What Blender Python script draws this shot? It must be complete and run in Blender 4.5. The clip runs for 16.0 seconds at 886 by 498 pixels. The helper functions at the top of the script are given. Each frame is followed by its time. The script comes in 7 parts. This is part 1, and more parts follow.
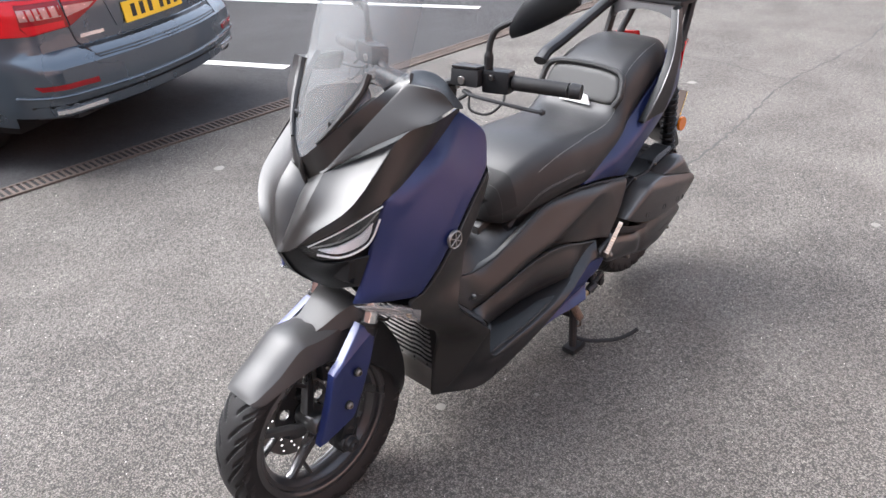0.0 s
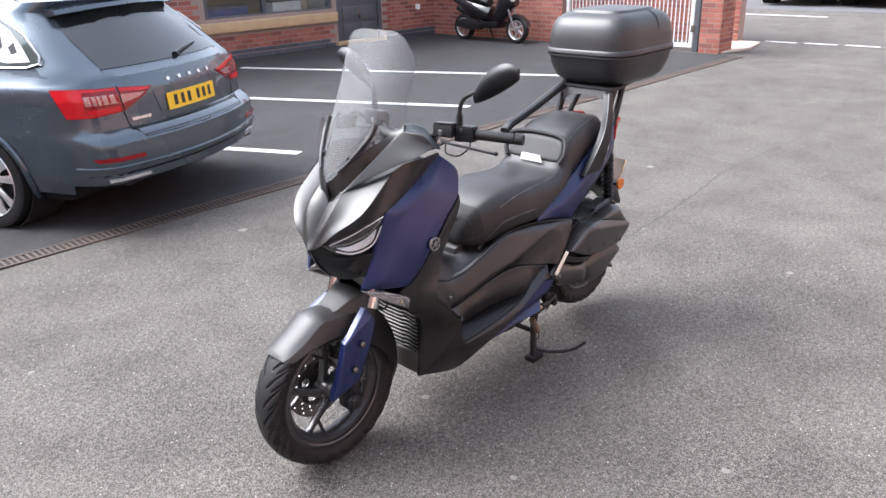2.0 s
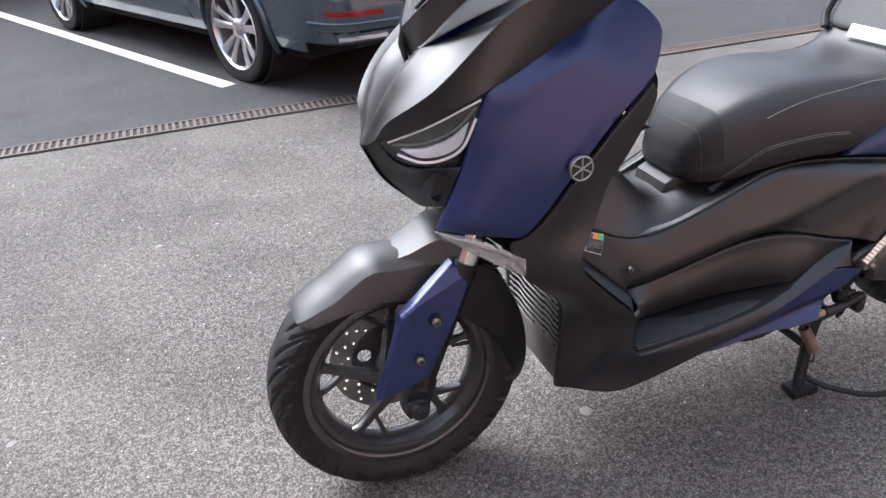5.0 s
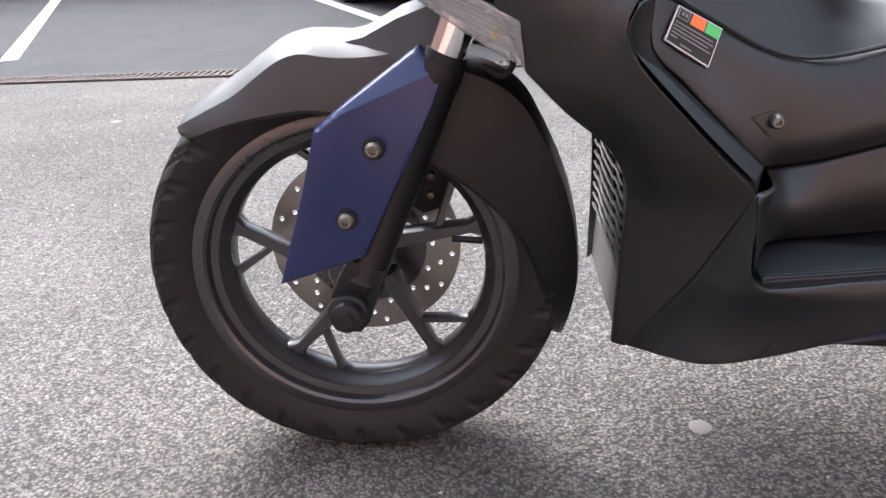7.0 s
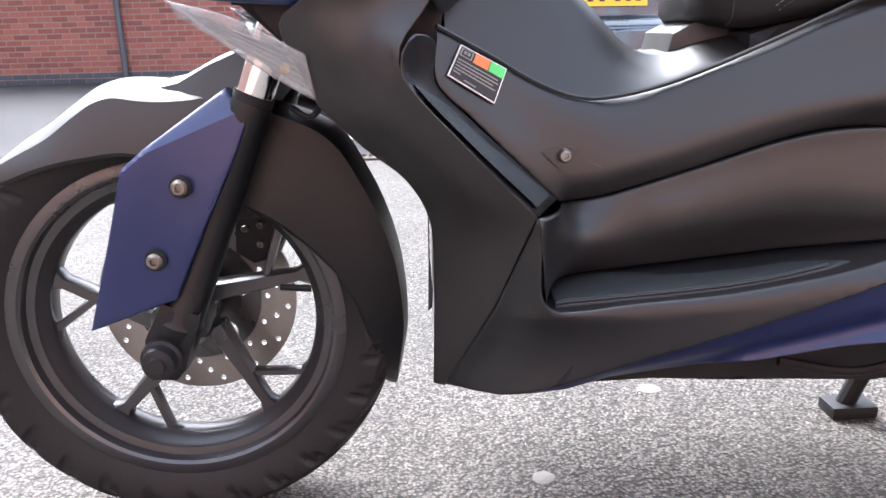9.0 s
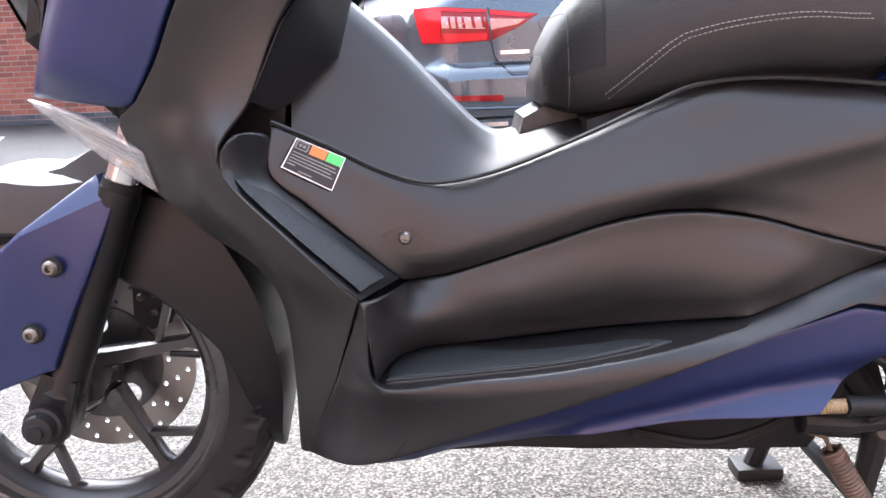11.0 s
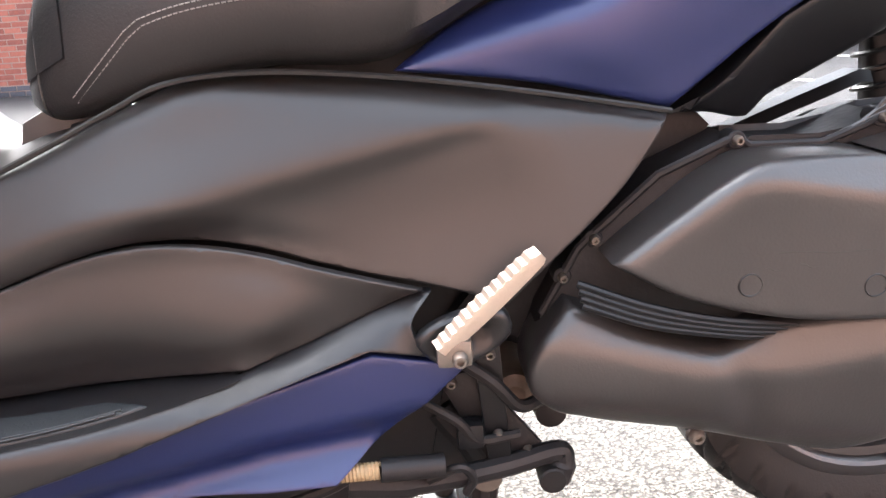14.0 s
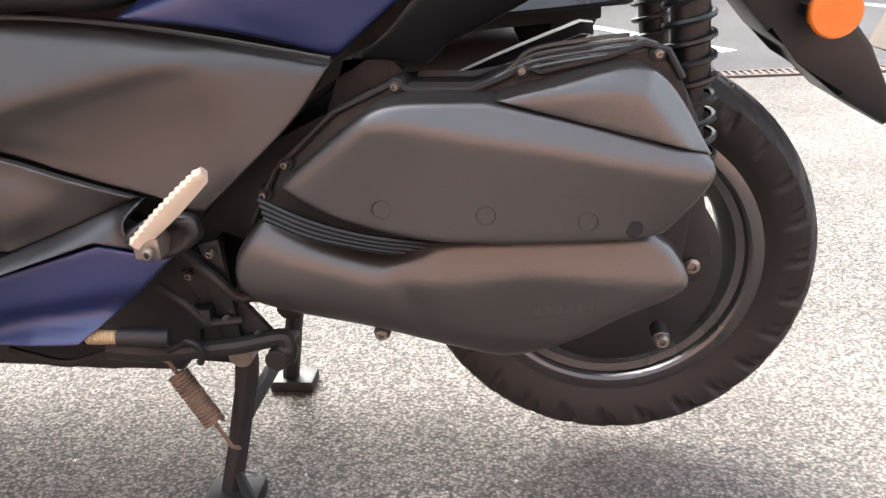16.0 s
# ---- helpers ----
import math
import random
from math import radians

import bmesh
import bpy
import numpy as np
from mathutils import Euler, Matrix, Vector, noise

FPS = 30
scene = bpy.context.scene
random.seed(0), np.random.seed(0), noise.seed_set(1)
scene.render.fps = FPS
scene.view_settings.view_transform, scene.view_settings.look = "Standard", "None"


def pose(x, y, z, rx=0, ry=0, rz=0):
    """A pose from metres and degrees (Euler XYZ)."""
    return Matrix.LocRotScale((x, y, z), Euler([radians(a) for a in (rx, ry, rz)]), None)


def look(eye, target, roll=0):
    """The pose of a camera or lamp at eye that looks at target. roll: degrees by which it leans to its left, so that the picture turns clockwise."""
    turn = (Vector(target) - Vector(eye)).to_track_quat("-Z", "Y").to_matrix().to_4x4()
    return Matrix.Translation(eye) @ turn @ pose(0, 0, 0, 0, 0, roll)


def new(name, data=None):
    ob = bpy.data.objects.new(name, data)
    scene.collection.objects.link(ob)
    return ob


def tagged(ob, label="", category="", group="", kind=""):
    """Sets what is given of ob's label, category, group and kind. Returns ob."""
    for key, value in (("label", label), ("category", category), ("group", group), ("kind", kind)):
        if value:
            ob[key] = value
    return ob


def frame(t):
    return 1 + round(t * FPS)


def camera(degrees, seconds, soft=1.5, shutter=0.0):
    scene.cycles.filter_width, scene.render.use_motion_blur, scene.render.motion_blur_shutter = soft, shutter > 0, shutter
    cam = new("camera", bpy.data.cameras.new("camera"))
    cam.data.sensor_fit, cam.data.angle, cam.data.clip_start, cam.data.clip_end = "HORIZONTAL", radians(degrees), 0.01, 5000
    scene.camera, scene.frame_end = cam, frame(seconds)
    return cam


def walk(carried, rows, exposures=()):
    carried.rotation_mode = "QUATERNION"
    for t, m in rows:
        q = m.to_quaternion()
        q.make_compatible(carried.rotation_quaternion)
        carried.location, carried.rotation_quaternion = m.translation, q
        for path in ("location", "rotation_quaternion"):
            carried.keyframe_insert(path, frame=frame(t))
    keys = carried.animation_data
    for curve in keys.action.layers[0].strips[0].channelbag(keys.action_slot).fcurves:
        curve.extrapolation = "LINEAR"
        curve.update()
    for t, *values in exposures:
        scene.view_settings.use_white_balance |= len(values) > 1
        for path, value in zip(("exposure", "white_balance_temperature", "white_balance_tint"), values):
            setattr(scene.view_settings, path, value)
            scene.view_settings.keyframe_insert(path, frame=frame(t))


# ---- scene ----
cam = camera(60.3, 16.0)
PATH = [
    (0, (-0.858, -1.291, 1.64), (0.388, -0.075, 0.657), -2.4),
    (0.5, (-0.989, -1.529, 1.644), (0.292, -0.294, 0.732), -1.9),
    (1, (-1.168, -1.677, 1.667), (0.145, -0.428, 0.82), -1.6),
    (1.5, (-1.33, -1.78, 1.682), (0.011, -0.523, 0.895), -1.3),
    (2, (-1.369, -1.836, 1.688), (-0.028, -0.552, 0.945), -1.7),
    (2.5, (-1.349, -1.827, 1.667), (-0.05, -0.489, 0.946), -2.3),
    (3, (-1.228, -1.757, 1.609), (-0.013, -0.345, 0.881), -2.9),
    (3.5, (-0.977, -1.679, 1.531), (0.122, -0.194, 0.765), -3.3),
    (4, (-0.754, -1.562, 1.458), (0.191, -0.006, 0.629), -3.4),
    (4.5, (-0.533, -1.396, 1.372), (0.241, 0.212, 0.469), -3.3),
    (4.7, (-0.445, -1.344, 1.337), (0.243, 0.284, 0.402), -3.2),
    (6.8, (0.169, -0.878, 0.744), (0.058, 0.924, -0.117), -3.2),
    (7, (0.172, -0.882, 0.696), (0.042, 0.944, -0.109), -2.7),
    (7.5, (0.171, -0.898, 0.614), (0.047, 0.973, -0.082), -1.2),
    (8, (0.191, -0.901, 0.592), (0.142, 0.998, -0.036), -0.1),
    (8.5, (0.238, -0.906, 0.603), (0.285, 1.007, 0.021), -0.5),
    (9, (0.296, -0.913, 0.626), (0.367, 1.006, 0.067), -1.6),
    (9.5, (0.348, -0.938, 0.66), (0.426, 0.993, 0.144), -2.6),
    (9.7, (0.391, -0.935, 0.675), (0.418, 0.998, 0.163), -3.0),
    (11.8, (0.597, -0.952, 0.692), (0.561, 0.991, 0.221), -2.6),
    (12, (0.638, -0.945, 0.699), (0.6, 0.989, 0.189), -2.8),
    (12.5, (0.706, -0.909, 0.675), (0.713, 1.023, 0.157), -3.0),
    (13, (0.792, -0.831, 0.635), (0.823, 1.101, 0.12), -3.4),
    (13.5, (0.866, -0.773, 0.679), (0.914, 1.155, 0.152), -4.0),
    (14, (0.976, -0.783, 0.686), (1.043, 1.129, 0.103), -3.8),
    (14.5, (1.124, -0.811, 0.693), (1.114, 1.078, 0.036), -3.9),
    (15, (1.198, -0.83, 0.696), (1.14, 1.045, 0.003), -3.1),
    (15.5, (1.284, -0.904, 0.698), (1.152, 0.954, -0.031), -2.8),
    (16, (1.398, -0.91, 0.708), (1.171, 0.925, -0.056), -3.4),
]
walk(cam, [(t, look(e, g, r)) for t, e, g, r in PATH], exposures=[(0, 2.1, 6020, 11), (2.5, 2.0, 5900, 11), (4.7, 2.0, 5800, 11), (6.8, 2.2, 5880, 12), (8.5, 2.68, 5820, 12), (9.7, 2.95, 5740, 11), (12, 3.15, 5950, 11), (14.2, 3.5, 6250, 10), (16, 3.05, 6400, 9)])

# ---- daylight: bright hazy sky, soft sun from behind the parking bays ----
world = bpy.data.worlds.new("sky")
scene.world = world
world.use_nodes = True
_wn = world.node_tree.nodes
_sky = _wn.new("ShaderNodeTexSky")
_sky.sky_type = 'NISHITA'
_sky.sun_disc = False
_sky.sun_elevation = radians(52)
_sky.sun_rotation = radians(-28)
_sky.air_density, _sky.dust_density, _sky.ozone_density = 1.2, 6.0, 1.0
_mixw = _wn.new("ShaderNodeHueSaturation")
_mixw.inputs["Saturation"].default_value = 0.40
world.node_tree.links.new(_sky.outputs[0], _mixw.inputs["Color"])
world.node_tree.links.new(_mixw.outputs[0], _wn["Background"].inputs[0])
_wn["Background"].inputs[1].default_value = 0.150
_sun = bpy.data.lights.new("sun", 'SUN')
_sun.energy, _sun.angle, _sun.color = 0.9, radians(42), (1.0, 0.97, 0.93)
sun = new("sun", _sun)
sun.matrix_world = look((0, 0, 0), (0.30, -0.55, -0.80))


# ---- materials ----


def mat(name, base, rough=0.5, metal=0.0, var=0.12, vscale=6.0, bump=0.0, bscale=300.0, coat=0.0, spec=0.5, crough=0.22, rvar=0.08, alt=None, bdist=0.002):
    m = bpy.data.materials.new(name)
    m.use_nodes = True
    nt = m.node_tree
    n, l = nt.nodes, nt.links
    b = n["Principled BSDF"]
    tc = n.new("ShaderNodeTexCoord")
    big = n.new("ShaderNodeTexNoise")
    big.inputs["Scale"].default_value, big.inputs["Detail"].default_value = vscale, 6
    fine = n.new("ShaderNodeTexNoise")
    fine.inputs["Scale"].default_value, fine.inputs["Detail"].default_value = bscale, 3
    l.new(tc.outputs["Object"], big.inputs["Vector"])
    l.new(tc.outputs["Object"], fine.inputs["Vector"])
    mix = n.new("ShaderNodeMix")
    mix.data_type = 'RGBA'
    lo = [c * (1 - var) for c in base]
    hi = list(alt) if alt else [min(1, c * (1 + var)) for c in base]
    mix.inputs["A"].default_value, mix.inputs["B"].default_value = (*lo, 1), (*hi, 1)
    ad = n.new("ShaderNodeMath")
    ad.operation = 'MULTIPLY_ADD'
    l.new(fine.outputs["Fac"], ad.inputs[0])
    ad.inputs[1].default_value = 0.35
    sb = n.new("ShaderNodeMath")
    sb.operation = 'SUBTRACT'
    l.new(big.outputs["Fac"], sb.inputs[0])
    sb.inputs[1].default_value = 0.175
    l.new(sb.outputs[0], ad.inputs[2])
    l.new(ad.outputs[0], mix.inputs["Factor"])
    l.new(mix.outputs["Result"], b.inputs["Base Color"])
    mr = n.new("ShaderNodeMapRange")
    mr.inputs["To Min"].default_value, mr.inputs["To Max"].default_value = max(0.02, rough - rvar), min(1, rough + rvar)
    l.new(big.outputs["Fac"], mr.inputs["Value"])
    l.new(mr.outputs[0], b.inputs["Roughness"])
    b.inputs["Metallic"].default_value = metal
    b.inputs["Specular IOR Level"].default_value = spec
    b.inputs["Coat Weight"].default_value = coat
    b.inputs["Coat Roughness"].default_value = crough
    if bump:
        bp = n.new("ShaderNodeBump")
        bp.inputs["Strength"].default_value, bp.inputs["Distance"].default_value = bump, bdist
        l.new(fine.outputs["Fac"], bp.inputs["Height"])
        l.new(bp.outputs[0], b.inputs["Normal"])
    return m


def asphalt(name, dark, light, stone, worn):
    """Open-textured tarmac: stones of a few millimetres, some paler and larger, dark binder between, dusty and stained patches."""
    m = bpy.data.materials.new(name)
    m.use_nodes = True
    nt = m.node_tree
    n, l = nt.nodes, nt.links
    b = n["Principled BSDF"]
    tc = n.new("ShaderNodeTexCoord")

    def noise_tex(scale, detail):
        q = n.new("ShaderNodeTexNoise")
        q.inputs["Scale"].default_value, q.inputs["Detail"].default_value = scale, detail
        l.new(tc.outputs["Object"], q.inputs["Vector"])
        return q

    def ramp(src, p0, c0, p1, c1):
        q = n.new("ShaderNodeValToRGB")
        q.color_ramp.elements[0].position, q.color_ramp.elements[0].color = p0, (*c0, 1)
        q.color_ramp.elements[1].position, q.color_ramp.elements[1].color = p1, (*c1, 1)
        l.new(src, q.inputs[0])
        return q

    def mixc(fac, a, bb, mode='MIX'):
        q = n.new("ShaderNodeMix")
        q.data_type, q.blend_type = 'RGBA', mode
        if isinstance(fac, float):
            q.inputs["Factor"].default_value = fac
        else:
            l.new(fac, q.inputs["Factor"])
        l.new(a, q.inputs["A"])
        if isinstance(bb, tuple):
            q.inputs["B"].default_value = (*bb, 1)
        else:
            l.new(bb, q.inputs["B"])
        return q.outputs["Result"]

    vo = n.new("ShaderNodeTexVoronoi")
    vo.inputs["Scale"].default_value = stone
    l.new(tc.outputs["Object"], vo.inputs["Vector"])
    vb = n.new("ShaderNodeTexVoronoi")
    vb.inputs["Scale"].default_value = stone * 0.42
    l.new(tc.outputs["Object"], vb.inputs["Vector"])
    sep, sepb = n.new("ShaderNodeSeparateColor"), n.new("ShaderNodeSeparateColor")
    l.new(vo.outputs["Color"], sep.inputs[0])
    l.new(vb.outputs["Color"], sepb.inputs[0])
    black, white = (0, 0, 0), (1, 1, 1)
    tone = ramp(sep.outputs[0], 0.05, [c * 0.68 for c in light], 0.97, [c * 1.28 for c in light])
    gaps = ramp(vo.outputs["Distance"], 0.34, black, 0.66, white)
    c = mixc(gaps.outputs[0], tone.outputs[0], tuple(dark))
    # a few larger pale stones
    pale = n.new("ShaderNodeMath")
    pale.operation = 'MULTIPLY'
    l.new(ramp(sepb.outputs[0], 0.80, black, 0.90, white).outputs[0], pale.inputs[0])
    l.new(ramp(vb.outputs["Distance"], 0.22, white, 0.40, black).outputs[0], pale.inputs[1])
    pal2 = n.new("ShaderNodeMath")
    pal2.operation = 'MULTIPLY'
    pal2.inputs[1].default_value = 0.45
    l.new(pale.outputs[0], pal2.inputs[0])
    c = mixc(pal2.outputs[0], c, tuple(min(1, k * 1.6) for k in light))
    # worn pale dust, warm stains, darker oily blotches
    wear = n.new("ShaderNodeMath")
    wear.operation = 'MULTIPLY'
    wear.inputs[1].default_value = worn
    l.new(ramp(noise_tex(0.9, 7).outputs["Fac"], 0.42, black, 0.78, white).outputs[0], wear.inputs[0])
    c = mixc(wear.outputs[0], c, tuple(min(1, k * 1.7) for k in light))
    blot = ramp(noise_tex(2.6, 5).outputs["Fac"], 0.36, (0.80, 0.78, 0.76), 0.60, (1.06, 1.05, 1.03))
    c = mixc(1.0, c, blot.outputs[0], 'MULTIPLY')
    spk = ramp(noise_tex(52, 5).outputs["Fac"], 0.32, (0.68, 0.67, 0.66), 0.68, (1.26, 1.245, 1.22))
    c = mixc(1.0, c, spk.outputs[0], 'MULTIPLY')
    l.new(c, b.inputs["Base Color"])
    b.inputs["Roughness"].default_value = 0.88
    bp = n.new("ShaderNodeBump")
    bp.inputs["Strength"].default_value, bp.inputs["Distance"].default_value = 0.9, 0.005
    bp.invert = True
    ad = n.new("ShaderNodeMath")
    ad.operation = 'ADD'
    l.new(vo.outputs["Distance"], ad.inputs[0])
    l.new(noise_tex(45, 4).outputs["Fac"], ad.inputs[1])
    l.new(ad.outputs[0], bp.inputs["Height"])
    l.new(bp.outputs[0], b.inputs["Normal"])
    return m


def brick_mat(name, tones, rough=0.85):
    """Tone by brick: each object, or each island of a joined mesh, takes its own."""
    m = bpy.data.materials.new(name)
    m.use_nodes = True
    nt = m.node_tree
    n, l = nt.nodes, nt.links
    b = n["Principled BSDF"]
    oi, ge = n.new("ShaderNodeObjectInfo"), n.new("ShaderNodeNewGeometry")
    ad = n.new("ShaderNodeMath")
    ad.operation = 'ADD'
    l.new(oi.outputs["Random"], ad.inputs[0])
    l.new(ge.outputs["Random Per Island"], ad.inputs[1])
    fr = n.new("ShaderNodeMath")
    fr.operation = 'FRACT'
    l.new(ad.outputs[0], fr.inputs[0])
    rp = n.new("ShaderNodeValToRGB")
    while len(rp.color_ramp.elements) < len(tones):
        rp.color_ramp.elements.new(0.5)
    for i, c in enumerate(tones):
        rp.color_ramp.elements[i].position = i / (len(tones) - 1)
        rp.color_ramp.elements[i].color = (*c, 1)
    l.new(fr.outputs[0], rp.inputs[0])
    tc, no = n.new("ShaderNodeTexCoord"), n.new("ShaderNodeTexNoise")
    no.inputs["Scale"].default_value, no.inputs["Detail"].default_value = 22, 5
    l.new(tc.outputs["Object"], no.inputs["Vector"])
    hs = n.new("ShaderNodeHueSaturation")
    mr = n.new("ShaderNodeMapRange")
    mr.inputs["To Min"].default_value, mr.inputs["To Max"].default_value = 0.65, 1.3
    l.new(no.outputs["Fac"], mr.inputs["Value"])
    l.new(mr.outputs[0], hs.inputs["Value"])
    l.new(rp.outputs[0], hs.inputs["Color"])
    l.new(hs.outputs[0], b.inputs["Base Color"])
    b.inputs["Roughness"].default_value = rough
    bp = n.new("ShaderNodeBump")
    bp.inputs["Strength"].default_value, bp.inputs["Distance"].default_value = 0.4, 0.003
    l.new(no.outputs["Fac"], bp.inputs["Height"])
    l.new(bp.outputs[0], b.inputs["Normal"])
    return m


def glass_mat(name, tint=(0.9, 0.93, 0.93), rough=0.02, alpha=0.25, rim=0.8, haze=0.0, veil_tone=0.7, sheen=0.8):
    """Thin glazing: a clear share, a glossy share that grows towards grazing angles, and a pale diffuse veil."""
    m = bpy.data.materials.new(name)
    m.use_nodes = True
    n, l = m.node_tree.nodes, m.node_tree.links
    out = n["Material Output"]
    n.remove(n["Principled BSDF"])
    tr, gl, mx, lw = n.new("ShaderNodeBsdfTransparent"), n.new("ShaderNodeBsdfGlossy"), n.new("ShaderNodeMixShader"), n.new("ShaderNodeLayerWeight")
    tr.inputs[0].default_value = (*tint, 1)
    gl.inputs["Color"].default_value = (sheen, sheen, sheen, 1)
    gl.inputs["Roughness"].default_value = rough
    pw = n.new("ShaderNodeMath")
    pw.operation = 'POWER'
    pw.inputs[1].default_value = 4.0
    l.new(lw.outputs["Facing"], pw.inputs[0])
    mr = n.new("ShaderNodeMapRange")
    mr.inputs["To Min"].default_value, mr.inputs["To Max"].default_value = alpha, rim
    l.new(pw.outputs[0], mr.inputs["Value"])
    l.new(mr.outputs[0], mx.inputs[0])
    l.new(tr.outputs[0], mx.inputs[1])
    l.new(gl.outputs[0], mx.inputs[2])
    if haze:
        di, m2, no, rg = n.new("ShaderNodeBsdfDiffuse"), n.new("ShaderNodeMixShader"), n.new("ShaderNodeTexNoise"), n.new("ShaderNodeMapRange")
        no.inputs["Scale"].default_value, no.inputs["Detail"].default_value = 14, 6
        rg.inputs["To Min"].default_value, rg.inputs["To Max"].default_value = haze * 0.5, haze * 1.5
        l.new(no.outputs["Fac"], rg.inputs["Value"])
        l.new(rg.outputs[0], m2.inputs[0])
        l.new(mx.outputs[0], m2.inputs[1])
        l.new(di.outputs[0], m2.inputs[2])
        di.inputs[0].default_value = (veil_tone, veil_tone, veil_tone, 1)
        l.new(m2.outputs[0], out.inputs[0])
    else:
        l.new(mx.outputs[0], out.inputs[0])
    return m


M_ground = asphalt("grey_asphalt", (0.037, 0.034, 0.0315), (0.140, 0.131, 0.120), 185, 0.20)
M_tarmac = asphalt("dark_tarmac", (0.013, 0.013, 0.014), (0.037, 0.038, 0.041), 190, 0.22)
M_line = mat("worn_white_paint", (0.50, 0.50, 0.48), rough=0.7, var=0.25, vscale=9, bump=0.4, bscale=220)
M_mortar = mat("mortar", (0.30, 0.225, 0.195), rough=0.95, var=0.2, vscale=5, bump=0.3)
M_brick = brick_mat("red_brick", [(0.21, 0.068, 0.050), (0.30, 0.098, 0.068), (0.36, 0.130, 0.092), (0.27, 0.086, 0.062), (0.18, 0.064, 0.052)])
M_blue_brick = brick_mat("blue_brick", [(0.05, 0.058, 0.075), (0.075, 0.085, 0.105), (0.06, 0.068, 0.085)], 0.55)
M_stone = mat("sandstone", (0.46, 0.33, 0.19), rough=0.9, var=0.2, vscale=7, bump=0.3, bscale=150)
M_frame = mat("grey_painted_timber", (0.085, 0.09, 0.10), rough=0.45, var=0.1, bump=0.1)
M_white = mat("white_painted_steel", (0.75, 0.75, 0.74), rough=0.4, var=0.06)
M_rust = mat("rusty_cast_iron", (0.075, 0.056, 0.046), rough=0.8, metal=0.2, var=0.4, vscale=4, bump=0.5, bscale=180, alt=(0.125, 0.096, 0.080))
# near-black that puts the shade of holes, hollows and undersides into colour
M_shade = mat("shade_black", (0.008, 0.008, 0.009), rough=0.95, var=0.2)
M_pane = glass_mat("window_glass", (0.85, 0.88, 0.88), 0.01, 0.06)

# ---- mesh helpers ----


def link(name, bm, m, parent=None, label="", smooth=None):
    me = bpy.data.meshes.new(name)
    bm.to_mesh(me)
    bm.free()
    ob = new(name, me)
    if m:
        me.materials.append(m)
    if smooth is not None:
        for p in me.polygons:
            p.use_smooth = True
        me.set_sharp_from_angle(angle=radians(smooth))
    if parent:
        ob.parent = parent
        ob.matrix_parent_inverse = Matrix.Identity(4)
    if label:
        ob["label"] = label
    return ob


def part(name, bm, m, parent, label="", smooth=35):
    return link(name, bm, m, parent, label, smooth)


def raw(name, verts, faces, m, parent=None, label="", smooth=None):
    me = bpy.data.meshes.new(name)
    me.from_pydata([tuple(v) for v in verts], [], faces)
    me.update()
    ob = new(name, me)
    me.materials.append(m)
    if smooth is not None:
        for p in me.polygons:
            p.use_smooth = True
        me.set_sharp_from_angle(angle=radians(smooth))
    if parent:
        ob.parent = parent
        ob.matrix_parent_inverse = Matrix.Identity(4)
    if label:
        ob["label"] = label
    return ob


def thing(name, at=(0, 0, 0), rz=0.0, label="", category="", group="", kind=""):
    ob = new(name)
    ob.empty_display_size = 0.1
    ob.matrix_world = pose(*at, 0, 0, rz)
    return tagged(ob, label, category, group, kind)


def box(x0, x1, y0, y1, z0, z1, bev=0.0, seg=2, bm=None):
    own = bmesh.new()
    vs = [own.verts.new((x, y, z)) for x in (x0, x1) for y in (y0, y1) for z in (z0, z1)]
    for f in ((0, 1, 3, 2), (4, 6, 7, 5), (0, 4, 5, 1), (2, 3, 7, 6), (0, 2, 6, 4), (1, 5, 7, 3)):
        own.faces.new([vs[i] for i in f])
    if bev:
        bmesh.ops.bevel(own, geom=own.edges[:], offset=bev, segments=seg, affect='EDGES', profile=0.6)
    bmesh.ops.recalc_face_normals(own, faces=own.faces)
    if bm is None:
        return own
    return merge(bm, own)


def merge(bm, other):
    vm = {v: bm.verts.new(v.co) for v in other.verts}
    for f in other.faces:
        try:
            bm.faces.new([vm[v] for v in f.verts])
        except ValueError:
            pass
    other.free()
    return bm


def xform(bm, m):
    bmesh.ops.transform(bm, matrix=m, verts=bm.verts)
    return bm


def spline(pts, n=8, closed=False):
    """Smooth curve through 3D points."""
    P = [Vector(p) for p in pts]
    out = []
    cnt = len(P) if closed else len(P) - 1
    for i in range(cnt):
        p1, p2 = P[i], P[(i + 1) % len(P)]
        p0 = P[i - 1] if (i > 0 or closed) else p1 * 2 - p2
        p3 = P[(i + 2) % len(P)] if (i + 2 < len(P) or closed) else p2 * 2 - p1
        for k in range(n):
            t = k / n
            out.append(0.5 * ((2 * p1) + (p2 - p0) * t + (2 * p0 - 5 * p1 + 4 * p2 - p3) * t * t + (3 * p1 - p0 - 3 * p2 + p3) * t ** 3))
    if not closed:
        out.append(P[-1])
    return out


